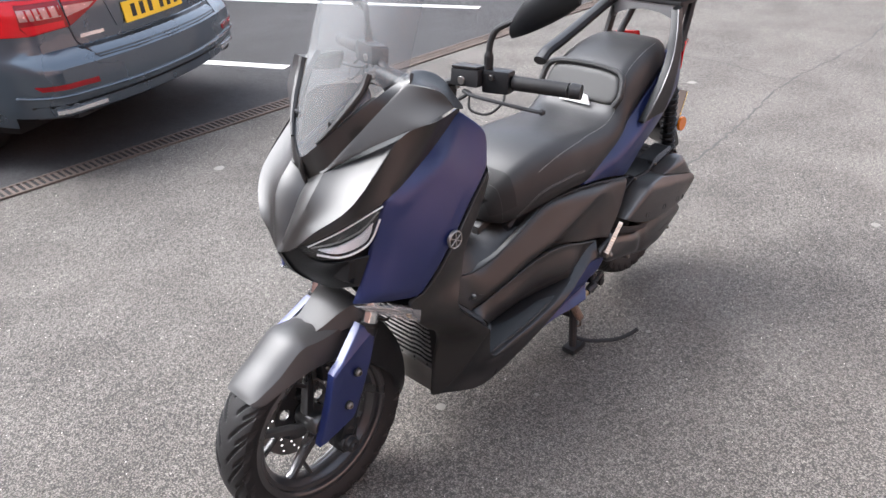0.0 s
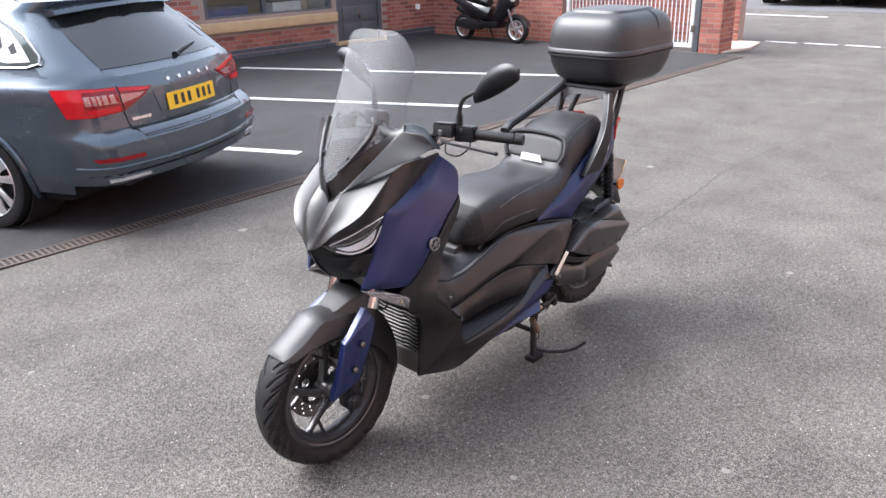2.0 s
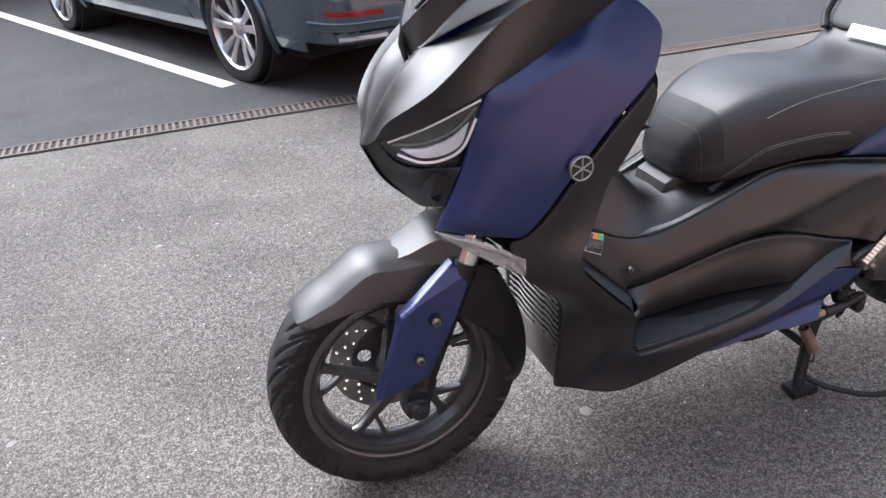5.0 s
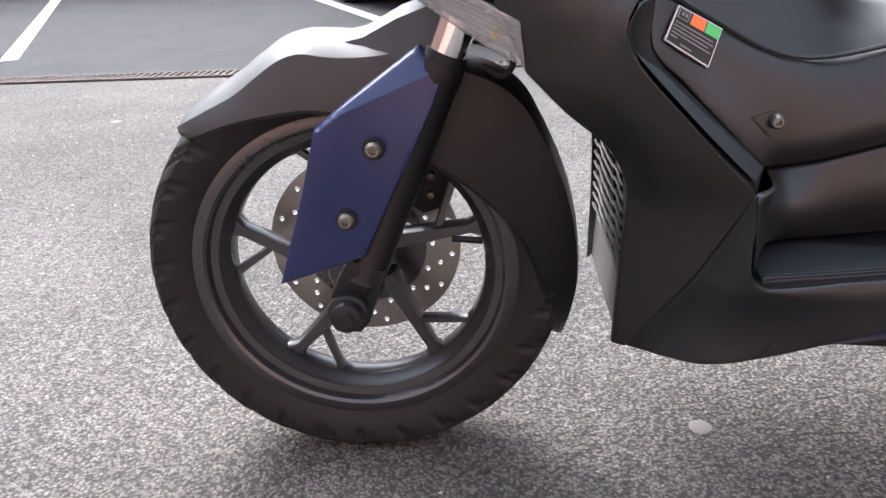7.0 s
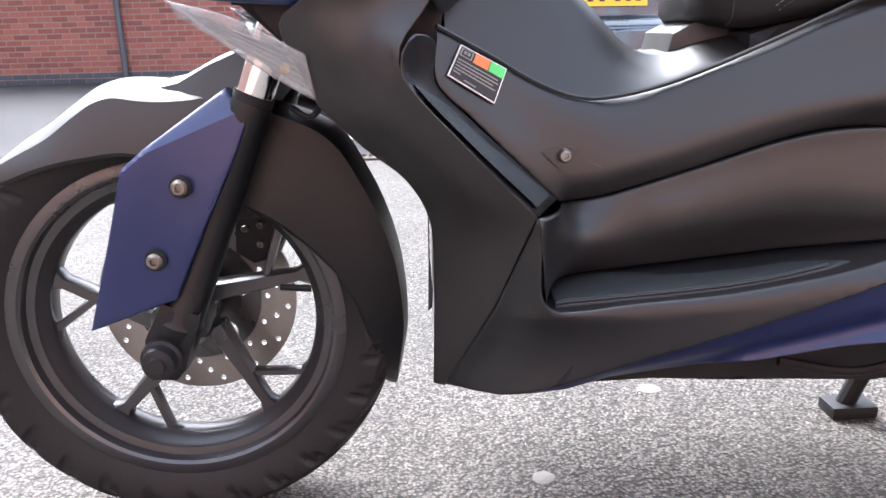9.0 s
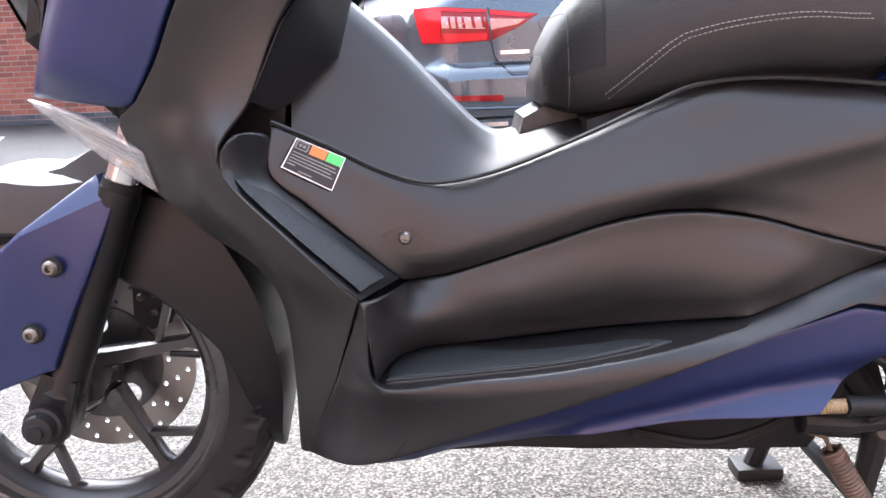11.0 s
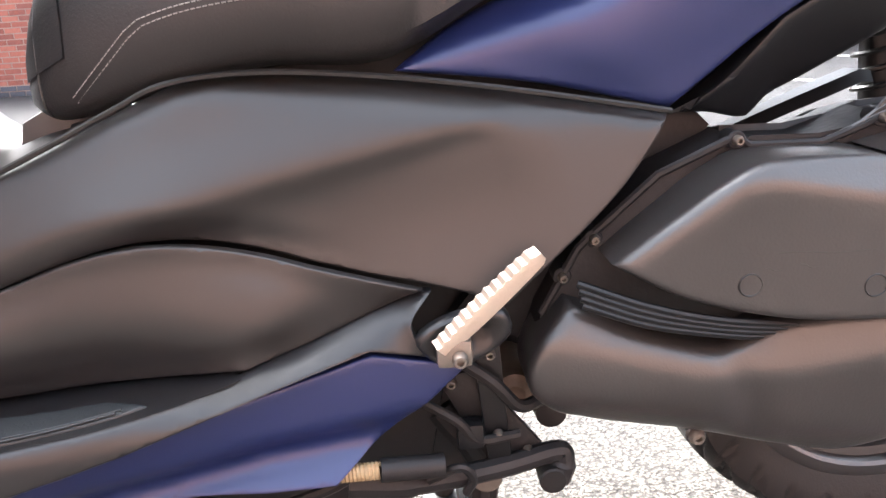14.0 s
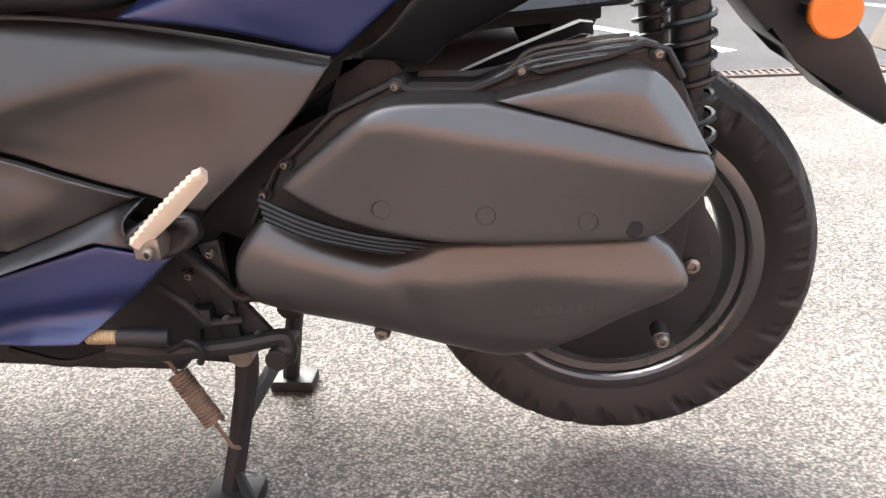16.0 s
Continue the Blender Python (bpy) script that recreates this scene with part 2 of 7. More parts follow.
def tube(path, r, sides=12, caps=True, bm=None, flat=1.0):
    """A round bar along a path; r is a radius or one for each point."""
    bm = bm or bmesh.new()
    P = [Vector(p) for p in path]
    R = r if isinstance(r, (list, tuple)) else [r] * len(P)
    rings = []
    up = Vector((0.13, 0.21, 0.97)).normalized()
    ref = None
    for i, p in enumerate(P):
        d = (P[min(i + 1, len(P) - 1)] - P[max(i - 1, 0)])
        d = d.normalized() if d.length > 1e-9 else Vector((0, 0, 1))
        a = (ref - d * ref.dot(d)) if ref is not None else d.cross(up if abs(d.dot(up)) < 0.95 else Vector((1, 0, 0)))
        a.normalize()
        ref = a
        b = d.cross(a)
        rings.append([bm.verts.new(p + (a * math.cos(k * 2 * math.pi / sides) + b * math.sin(k * 2 * math.pi / sides) * flat) * R[i]) for k in range(sides)])
    for q, s in zip(rings, rings[1:]):
        for k in range(sides):
            bm.faces.new((q[k], q[(k + 1) % sides], s[(k + 1) % sides], s[k]))
    if caps:
        bm.faces.new(rings[0][::-1])
        bm.faces.new(rings[-1])
    return bm


def lathe(profile, centre, axis='Y', seg=48, bm=None, a0=0.0, a1=2 * math.pi, closed_profile=False):
    """Turn a profile of (radius, offset along the axis) about an axis through centre."""
    bm = bm or bmesh.new()
    full = abs(a1 - a0 - 2 * math.pi) < 1e-6
    n = seg if full else seg + 1
    rings = []
    for i in range(n):
        a = a0 + (a1 - a0) * i / seg
        c, s = math.cos(a), math.sin(a)
        ring = []
        for r, o in profile:
            v = {'Y': (r * c, o, r * s), 'X': (o, r * c, r * s), 'Z': (r * c, r * s, o)}[axis]
            ring.append(bm.verts.new(Vector(centre) + Vector(v)))
        rings.append(ring)
    m = len(profile)
    for i in range(n if full else n - 1):
        q, s = rings[i], rings[(i + 1) % n]
        for k in range(m if closed_profile else m - 1):
            try:
                bm.faces.new((q[k], q[(k + 1) % m], s[(k + 1) % m], s[k]))
            except ValueError:
                pass
    bmesh.ops.remove_doubles(bm, verts=bm.verts, dist=1e-5)
    bmesh.ops.recalc_face_normals(bm, faces=bm.faces)
    return bm


def disc(centre, r, h, axis='Y', seg=16, bev=0.0, bm=None):
    """A short solid cylinder with a chamfer, centred on centre."""
    b = bev or min(r, h) * 0.12
    prof = [(0.0, -h / 2), (r - b, -h / 2), (r, -h / 2 + b), (r, h / 2 - b), (r - b, h / 2), (0.0, h / 2)]
    return lathe(prof, centre, axis, seg, bm)


def loft(sections, closed=True, caps=True, bm=None):
    bm = bm or bmesh.new()
    rings = [[bm.verts.new(p) for p in s] for s in sections]
    m = len(rings[0])
    for q, s in zip(rings, rings[1:]):
        for k in range(m if closed else m - 1):
            bm.faces.new((q[k], q[(k + 1) % m], s[(k + 1) % m], s[k]))
    if caps and closed:
        bm.faces.new(rings[0][::-1])
        bm.faces.new(rings[-1])
    bmesh.ops.recalc_face_normals(bm, faces=bm.faces)
    return bm


def prism(outline, y0, y1, bev=0.0, bm=None, axes='xz'):
    """A flat plate: an outline in the xz plane (or xy) with thickness from y0 to y1, edges chamfered."""
    own = bmesh.new()

    def co(p, t):
        return (p[0], t, p[1]) if axes == 'xz' else ((p[0], p[1], t) if axes == 'xy' else (t, p[0], p[1]))
    a = [own.verts.new(co(p, y0)) for p in outline]
    b = [own.verts.new(co(p, y1)) for p in outline]
    fs = [own.faces.new(a), own.faces.new(b[::-1])]
    k = len(a)
    for i in range(k):
        own.faces.new((a[i], b[i], b[(i + 1) % k], a[(i + 1) % k]))
    if bev:
        es = [e for f in fs for e in f.edges]
        bmesh.ops.bevel(own, geom=es, offset=bev, segments=2, affect='EDGES', profile=0.6)
    bmesh.ops.triangulate(own, faces=[f for f in own.faces if len(f.verts) > 4])
    bmesh.ops.recalc_face_normals(own, faces=own.faces)
    return own if bm is None else merge(bm, own)

# ---- ground, drain, bays ----
BAY = Vector((-0.42, 0.9075, 0))          # way the bay lines run
ground = raw("ground", [(-400, -400, 0), (400, -400, 0), (400, 400, 0), (-400, 400, 0)], [(0, 1, 2, 3)], M_ground)
tagged(ground, "worn grey open-textured asphalt yard", "ground", kind="structure")
tarmac = link("parking_tarmac", prism([(-16, 3.0), (10.15, 3.0), (10.15, 9.3), (-16, 10.75)], 0.0, 0.004, axes='xy'), M_tarmac)
tagged(tarmac, "dark newer tarmac of the parking bays", "pavement", kind="structure")


def drain():
    d = thing("drain_channel", (0, 0, 0), label="rusty slotted metal drainage channel set into the asphalt", category="drain", kind="structure")
    # flat near-black strip in place of the shaded depth below the bars
    part("channel", box(-12, 10.1, 2.865, 2.985, 0.0005, 0.004), M_shade, d)
    part("rail", box(-12, 10.1, 2.852, 2.868, 0.0, 0.012, 0.002), M_rust, d)
    part("rail", box(-12, 10.1, 2.982, 2.998, 0.0, 0.012, 0.002), M_rust, d)
    vs, fs = [], []
    x = -12.0
    while x < 10.1:
        k = len(vs)
        vs += [(x + a, b, c) for a in (0, 0.016) for b in (2.866, 2.984) for c in (0.003, 0.010)]
        fs += [(k + i, k + j, k + q, k + w) for i, j, q, w in ((0, 1, 3, 2), (4, 6, 7, 5), (0, 4, 5, 1), (2, 3, 7, 6), (1, 5, 7, 3))]
        x += 0.036
    g = raw("grate_bars", vs, fs, M_rust, d)
    tagged(g, kind="stuff")


drain()


def bay_line(end, length, w=0.1):
    a, n = Vector((*end, 0)), Vector((BAY.y, -BAY.x, 0))
    b = a + BAY * length
    o = [(a - n * w / 2), (a + n * w / 2), (b + n * w / 2), (b - n * w / 2)]
    ob = link("bay_line", prism([(p.x, p.y) for p in o], 0.002, 0.008, axes='xy'), M_line)
    tagged(ob, "worn white painted parking bay line", "road marking", "parking bay lines", "structure")


for e, ln in (((-5.2, 3.6), 4.9), ((-2.68, 3.58), 4.9), ((-0.04, 3.6), 4.9), ((2.53, 3.62), 4.9), ((4.96, 3.75), 4.9), ((7.25, 4.1), 4.95)):
    bay_line(e, ln)

# ---- brick building behind the bays: its face runs from (10.2, 9.3) at a slight slant ----
WALL_A = math.degrees(math.atan2(0.054, -1))


def brick_run(parent, u0, u1, z0, z1, m, depth, holes=(), near=None, name="brick", start=0, L=0.215, H=0.065, J=0.010, face=0.0, limit=0):
    """Bricks in stretcher bond on a face along u; near is the stretch built as separate pieces."""
    proto = None
    vs, fs = [], []
    made = 0
    row, z = start, z0
    while z + H <= z1 + 1e-6:
        u = u0 - (L / 2 + J / 2 if row % 2 else 0)
        while u < u1:
            a, b = max(u, u0), min(u + L, u1)
            if b - a > 0.03 and not any(a < h[1] and b > h[0] and z < h[3] and z + H > h[2] for h in holes):
                out = face + depth + random.uniform(-0.0015, 0.002)
                whole = abs(b - a - L) < 1e-6
                if near and whole and made < limit and near[0] < a < near[1] and near[2] <= z < near[3]:
                    if proto is None:
                        bm = box(-L / 2, L / 2, -0.02, 0, -H / 2, H / 2, 0.004, 1)
                        proto = bpy.data.meshes.new(name)
                        bm.to_mesh(proto)
                        bm.free()
                        proto.materials.append(m)
                    o = new(name, proto)
                    o.parent = parent
                    o.matrix_parent_inverse = Matrix.Identity(4)
                    o.location = ((a + b) / 2, out, z + H / 2)
                    made += 1
                else:
                    k = len(vs)
                    c = 0.004
                    vs += [(p, face - 0.01, q) for p, q in ((a, z), (b, z), (b, z + H), (a, z + H))]
                    vs += [(p, out, q) for p, q in ((a + c, z + c), (b - c, z + c), (b - c, z + H - c), (a + c, z + H - c))]
                    fs += [(k + 4, k + 5, k + 6, k + 7)] + [(k + i, k + (i + 1) % 4, k + 4 + (i + 1) % 4, k + 4 + i) for i in range(4)]
            u += L + J
        z += H + J
        row += 1
    if vs:
        tagged(raw(name + "work", vs, fs, m, parent), kind="stuff")


wall_n = thing("wall_north", (10.2, 9.3, 0), WALL_A, "red brick building wall on a blue brick plinth", "wall", kind="structure")
WIN, DOOR = (2.50, 4.97, 0.66, 2.05), (1.36, 2.40, 0.0, 2.12)


def wall_slab(parent, u1, h, holes, m, t=0.30):
    cuts = sorted({0.0, u1, *[v for hh in holes for v in hh[:2]]})
    for a, b in zip(cuts, cuts[1:]):
        over = [hh for hh in holes if hh[0] <= a and hh[1] >= b]
        zs = [(0.0, h)]
        for hh in over:
            zs = [(0.0, hh[2]), (hh[3], h)]
        for z0, z1 in zs:
            if z1 - z0 > 0.01:
                part("wall_core", box(a, b, -t, 0.0, z0, z1), m, parent, smooth=None)


wall_slab(wall_n, 24.0, 3.6, (WIN, DOOR), M_mortar)
HN = ((WIN[0] - 0.06, WIN[1] + 0.06, 0.40, WIN[3] + 0.02), (DOOR[0] - 0.01, DOOR[1] + 0.01, 0.0, DOOR[3]))
brick_run(wall_n, 0.0, 24.0, 0.005, 0.145, M_blue_brick, 0.012, HN)
brick_run(wall_n, 0.0, 24.0, 0.155, 2.3, M_brick, 0.004, HN, near=(2.3, 5.6, 0.15, 0.65), limit=150)
brick_run(wall_n, 0.0, 24.0, 2.33, 3.6, M_brick, 0.004, HN)
part("door_step", box(DOOR[0] - 0.05, DOOR[1] + 0.05, -0.1, 0.06, 0.0, 0.07, 0.01), M_stone, wall_n)
part("sensor_box", box(0.42, 0.50, 0.0, 0.06, 0.50, 0.60, 0.012), M_white, wall_n, "small white sensor box")
part("downpipe", tube([(13.80, 0.06, 0.05), (13.80, 0.06, 3.5)], 0.04, 14), M_frame, wall_n, "grey rainwater pipe")
for z in (0.4, 1.6, 3.0):
    part("pipe_clip", box(13.74, 13.86, 0.0, 0.055, z, z + 0.05, 0.006), M_frame, wall_n)


def shop_window():
    w = thing("window_1", (10.2, 9.3, 0), WALL_A, "wide grey-framed shop window with a sandstone sill", "window", kind="structure")
    a, b, z0, z1 = WIN
    part("window_sill", box(a - 0.07, b + 0.13, -0.10, 0.075, 0.44, 0.60, 0.012), M_stone, w, "weathered sandstone sill")
    fr = part("window_frame", box(a, b, -0.10, -0.02, z0 - 0.06, z0 + 0.03, 0.008), M_frame, w)
    for p, q, r, t in ((a, a + 0.07, z0 + 0.03, z1), (b - 0.07, b, z0 + 0.03, z1), ((a + b) / 2 + 0.10, (a + b) / 2 + 0.17, z0 + 0.03, z1), (a, b, z1 - 0.07, z1 + 0.02)):
        part("window_frame", box(p, q, -0.10, -0.02 - (0.003 if r > 1 else 0), r, t, 0.006), M_frame, w)
    mid = (a + b) / 2 + 0.135
    for p, q in ((a + 0.07, mid - 0.035), (mid + 0.035, b - 0.07)):
        o = part("pane", box(p, q, -0.065, -0.058, z0 + 0.03, z1 - 0.07), M_pane, w, smooth=None)
        o.visible_shadow = False


shop_window()
room = thing("shop_room", (10.2, 9.3, 0), WALL_A, "dim shop interior seen through the window", "room", kind="structure")
part("room_floor", box(1.0, 5.6, -3.0, -0.3, 0.3, 0.36), M_frame, room)
part("room_wall", box(1.0, 5.6, -3.1, -3.0, 0.3, 2.4), M_stone, room)
part("room_wall", box(0.95, 1.0, -3.0, -0.3, 0.3, 2.4), M_mortar, room)
part("room_wall", box(5.6, 5.65, -3.0, -0.3, 0.3, 2.4), M_mortar, room)
part("room_ceiling", box(1.0, 5.6, -3.0, -0.3, 2.4, 2.45), M_white, room)


def display(u, y, w, d, z0, h, m, name, label, cat):
    t = thing(name, (10.2, 9.3, 0), WALL_A, label, cat)
    part("body", box(u, u + w, y - d, y, z0, z0 + h, 0.02), m, t)
    part("top", box(u - 0.02, u + w + 0.02, y - d - 0.02, y + 0.02, z0 + h + 0.002, z0 + h + 0.03, 0.006), M_frame, t)


M_dblue = mat("blue_packaging", (0.02, 0.04, 0.22), rough=0.4, var=0.4, vscale=5)
display(3.9, -0.5, 0.9, 0.5, 0.36, 0.42, M_dblue, "display_stand", "dark blue display stand inside the shop", "display stand")
display(2.75, -0.6, 0.6, 0.4, 0.36, 0.44, M_white, "display_stand", "white display stand inside the shop", "display stand")


def shop_door():
    d = thing("door_1", (10.2, 9.3, 0), WALL_A, "closed grey panelled shop door with a glazed top", "door", kind="structure")
    a, b = DOOR[0], DOOR[1]
    for p, q, r, t in ((a, a + 0.08, 0.07, 2.12), (b - 0.08, b, 0.07, 2.12), (a + 0.08, b - 0.08, 2.04, 2.12)):
        part("door_frame", box(p, q, -0.10, -0.005, r, t, 0.006), M_frame, d)
    part("door_leaf", box(a + 0.08, b - 0.08, -0.08, -0.04, 0.07, 0.85, 0.004), M_frame, d)
    for p, q in ((a + 0.15, (a + b) / 2 - 0.03), ((a + b) / 2 + 0.03, b - 0.15)):
        part("door_panel", box(p, q, -0.045, -0.022, 0.42, 0.66, 0.010), M_frame, d)
        part("door_panel", box(p, q, -0.045, -0.022, 0.14, 0.36, 0.010), M_frame, d)
    part("rail", box(a + 0.08, b - 0.08, -0.08, -0.03, 0.70, 0.80, 0.006), M_frame, d)
    o = part("pane", box(a + 0.16, b - 0.16, -0.064, -0.058, 0.85, 1.95), M_pane, d, smooth=None)
    o.visible_shadow = False
    for p, q in ((a + 0.08, a + 0.16), (b - 0.16, b - 0.08)):
        part("stile", box(p, q, -0.08, -0.04, 0.85, 2.04, 0.004), M_frame, d)
    part("letter_plate", box((a + b) / 2 - 0.015, (a + b) / 2 + 0.015, -0.03, -0.012, 0.46, 0.60, 0.004), M_chrome_d, d)


M_chrome_d = mat("polished_metal", (0.6, 0.58, 0.55), rough=0.2, metal=1.0, var=0.05)
shop_door()

# side wall with the barred gate and its end pier; local x runs towards the road (-y), local y faces the yard
wall_e = thing("wall_east", (10.2, 9.3, 0), -90, "red brick side wall beside the yard gate", "wall", kind="structure")
part("wall_core", box(0.0, 3.12, 0.0, 0.30, 0, 2.6), M_mortar, wall_e, smooth=None)


def brick_face(parent, u0, u1, z1, near=None, limit=0):
    """Bricks on the face that looks to -y of the parent's axes."""
    h = new("brick_face")
    h.parent = parent
    h.matrix_parent_inverse = Matrix.Identity(4)
    h.matrix_basis = pose(0, 0, 0, 0, 0, 180)
    brick_run(h, -u1, -u0, 0.005, z1, M_brick, 0.004, near=near, limit=limit)


wall_e.matrix_world = pose(10.2, 9.3, 0, 0, 0, -90)
brick_face(wall_e, 0.0, 3.12, 2.6)
pier = thing("gate_pier", (10.2, 3.62, 0), -90, "red brick end pier beside the gate", "pier", kind="structure")
part("pier_core", box(0.0, 0.33, 0.0, 0.45, 0, 2.4), M_mortar, pier, smooth=None)
brick_face(pier, 0.0, 0.33, 2.4)
ph = new("brick_face")
ph.parent = pier
ph.matrix_parent_inverse = Matrix.Identity(4)
ph.matrix_basis = pose(0.33, 0, 0, 0, 0, -90)
brick_run(ph, -0.45, 0.0, 0.005, 2.4, M_brick, 0.004)


def gate():
    g = thing("gate", (10.28, 6.14, 0), -90, "white painted steel gate with upright bars", "gate")
    L = 2.38
    for p, q, z0, z1 in ((0.0, 0.06, 0.06, 1.95), (L - 0.06, L, 0.06, 1.95), (0.06, L - 0.06, 0.06, 0.12), (0.06, L - 0.06, 0.80, 0.86), (0.06, L - 0.06, 1.88, 1.95)):
        part("gate_frame", box(p, q, -0.025, 0.025, z0, z1, 0.004), M_white, g)
    x = 0.11
    while x < L - 0.08:
        part("bar", tube([(x, 0, 0.11), (x, 0, 1.89)], 0.009, 8), M_white, g)
        x += 0.072
    part("gate_post", box(L + 0.02, L + 0.10, -0.04, 0.04, 0.0, 2.1, 0.005), M_frame, g)
    for z in (0.3, 1.6):
        part("hinge", box(L - 0.03, L + 0.04, -0.05, -0.02, z, z + 0.10, 0.006), M_rust, g)


gate()
back_wall = thing("wall_behind_gate", (11.6, 7.0, 0), -90, "red brick wall behind the gate", "wall", kind="structure")
part("wall_core", box(0.0, 3.4, 0.0, 0.2, 0, 2.2), M_mortar, back_wall, smooth=None)
brick_face(back_wall, 0.0, 3.4, 2.2)
M_kerb = mat("pale_paving_stone", (0.50, 0.42, 0.36), rough=0.85, var=0.15, vscale=6, bump=0.3)
kerb = link("kerb_stone", prism([(10.25, 3.27), (10.9, 3.10), (11.7, 3.25), (11.7, 3.95), (10.68, 3.90), (10.68, 3.27)], 0.0, 0.035, 0.008, axes='xy'), M_kerb)
tagged(kerb, "pale stone paving beside the gate pier", "paving", kind="structure")

# brick wall behind the camera, known from reflections, and the far side of the road
M_far = mat("far_brick", (0.45, 0.285, 0.23), rough=0.9, var=0.3, vscale=3, bump=0.3, bscale=40)
south = link("wall_south", box(-16, 24, -8.3, -8.0, 0, 5.6), M_far)
tagged(south, "plain red brick wall out of view, there for its reflections", "wall", kind="structure")
# unseen wall added to block low sky and darken the nose's reflections
west = link("unseen_wall_west", box(-13.7, -13.4, -8, 11, 0, 9.0), M_far)
tagged(west, "plain red brick wall out of view, there for its reflections", "wall", kind="structure")
far = link("wall_far", box(24.0, 24.3, -6, 20, 0, 5.0), M_far)
tagged(far, "plain brick wall across the road", "wall", kind="structure")
M_verge = mat("far_pavement", (0.09, 0.09, 0.095), rough=0.9, var=0.2, vscale=2, bump=0.3)
road = link("road", prism([(12.0, -20), (18.0, -20), (18.0, 24), (12.0, 24)], 0.0, 0.003, axes='xy'), M_ground)
tagged(road, "grey asphalt road beyond the gate", "road", kind="structure")
apron = link("far_parking", prism([(18.0, -20), (24.0, -20), (24.0, 24), (18.0, 24)], 0.0, 0.006, axes='xy'), M_verge)
tagged(apron, "dark asphalt parking strip across the road", "pavement", kind="structure")
for (x0, x1, y0, y1) in ((16.55, 16.67, 3.8, 12.0),):
    tagged(link("road_line", box(x0, x1, y0, y1, 0.003, 0.008), M_line), "white painted road line", "road marking", "road lines", "structure")
for k in range(9):
    y = 3.3 - k * 0.62
    x = 12.0 + 0.05 * k
    tagged(link("road_line", box(x, x + 0.09, y - 0.5, y, 0.003, 0.008), M_line), "white painted road line", "road marking", "road lines", "structure")
# mended joint across the yard: a thin ridge of sealant
M_seal = mat("bitumen_seal", (0.048, 0.046, 0.044), rough=0.9, var=0.3, vscale=30, bump=0.5)


def seal(path, w, name="asphalt_joint"):
    P = spline([(x, y, 0) for x, y in path], 14)
    vs, fs = [], []
    for i, p in enumerate(P):
        d = (P[min(i + 1, len(P) - 1)] - P[max(i - 1, 0)]).normalized()
        n = Vector((-d.y, d.x, 0))
        c = p + n * random.uniform(-0.012, 0.012)
        ww = w * random.uniform(0.5, 1.2)
        vs += [c - n * ww + Vector((0, 0, 0.0008)), c + Vector((0, 0, 0.003)), c + n * ww + Vector((0, 0, 0.0008))]
    for i in range(len(P) - 1):
        a = i * 3
        fs += [(a, a + 3, a + 4, a + 1), (a + 1, a + 4, a + 5, a + 2)]
    tagged(raw(name, vs, fs, M_seal), "dark sealed joint in the asphalt", "joint", "asphalt joints", "structure")


seal([(2.3, 0.33), (2.9, 0.36), (3.6, 0.42), (4.4, 0.50), (6.2, 0.46), (9.1, 0.90)], 0.007)
seal([(4.42, 0.52), (4.5, 0.85), (4.57, 1.16), (4.5, 1.7)], 0.005)

# small pale marks and grit trodden into the asphalt
M_gum = mat("pale_gum", (0.18, 0.169, 0.154), rough=0.9, var=0.15, bump=0.3)
for (x, y, r) in ((0.467, 0.04, 0.016), (0.714, -0.155, 0.008), (-0.52, 1.487, 0.014), (0.307, -0.531, 0.012), (0.807, -1.05, 0.015), (1.096, 2.316, 0.03), (0.70, 0.30, 0.02), (2.6, -0.6, 0.02), (3.4, -0.9, 0.025), (-0.9, 0.5, 0.012), (0.2, -1.0, 0.011), (1.7, 0.55, 0.018), (-1.3, 2.0, 0.02), (2.9, 1.5, 0.02), (4.0, 1.0, 0.03), (1.25, -0.25, 0.009)):
    prof = [(r * 0.01, 0.0028), (r * 0.6, 0.0025), (r, 0.0005)]
    bm = lathe(prof, (x, y, 0), 'Z', 11)
    for v in bm.verts:
        k = 1 + 0.35 * noise.noise(Vector((v.co.x * 90, v.co.y * 90, x)))
        v.co.x, v.co.y = x + (v.co.x - x) * k, y + (v.co.y - y) * k
    tagged(link("gum_spot", bm, M_gum, smooth=60), "flattened pale gum spot on the asphalt", "stain", "gum spots")
vs, fs = [], []
rg = random.Random(5)
for _ in range(1500):
    x, y = rg.uniform(-1.8, 3.2), rg.uniform(-1.4, 2.7)
    r = rg.uniform(0.0015, 0.0042)
    k = len(vs)
    a0 = rg.uniform(0, 6)
    vs += [(x + r * rg.uniform(0.6, 1.2) * math.cos(a0 + i * 2.09), y + r * rg.uniform(0.6, 1.2) * math.sin(a0 + i * 2.09), 0.0) for i in range(3)] + [(x, y, r * 0.9)]
    fs += [(k, k + 1, k + 3), (k + 1, k + 2, k + 3), (k + 2, k, k + 3)]
M_grit = mat("pale_grit", (0.42, 0.39, 0.36), rough=0.9, var=0.3)
tagged(raw("grit", vs, fs, M_grit), "loose pale grit on the asphalt", "grit", kind="stuff")

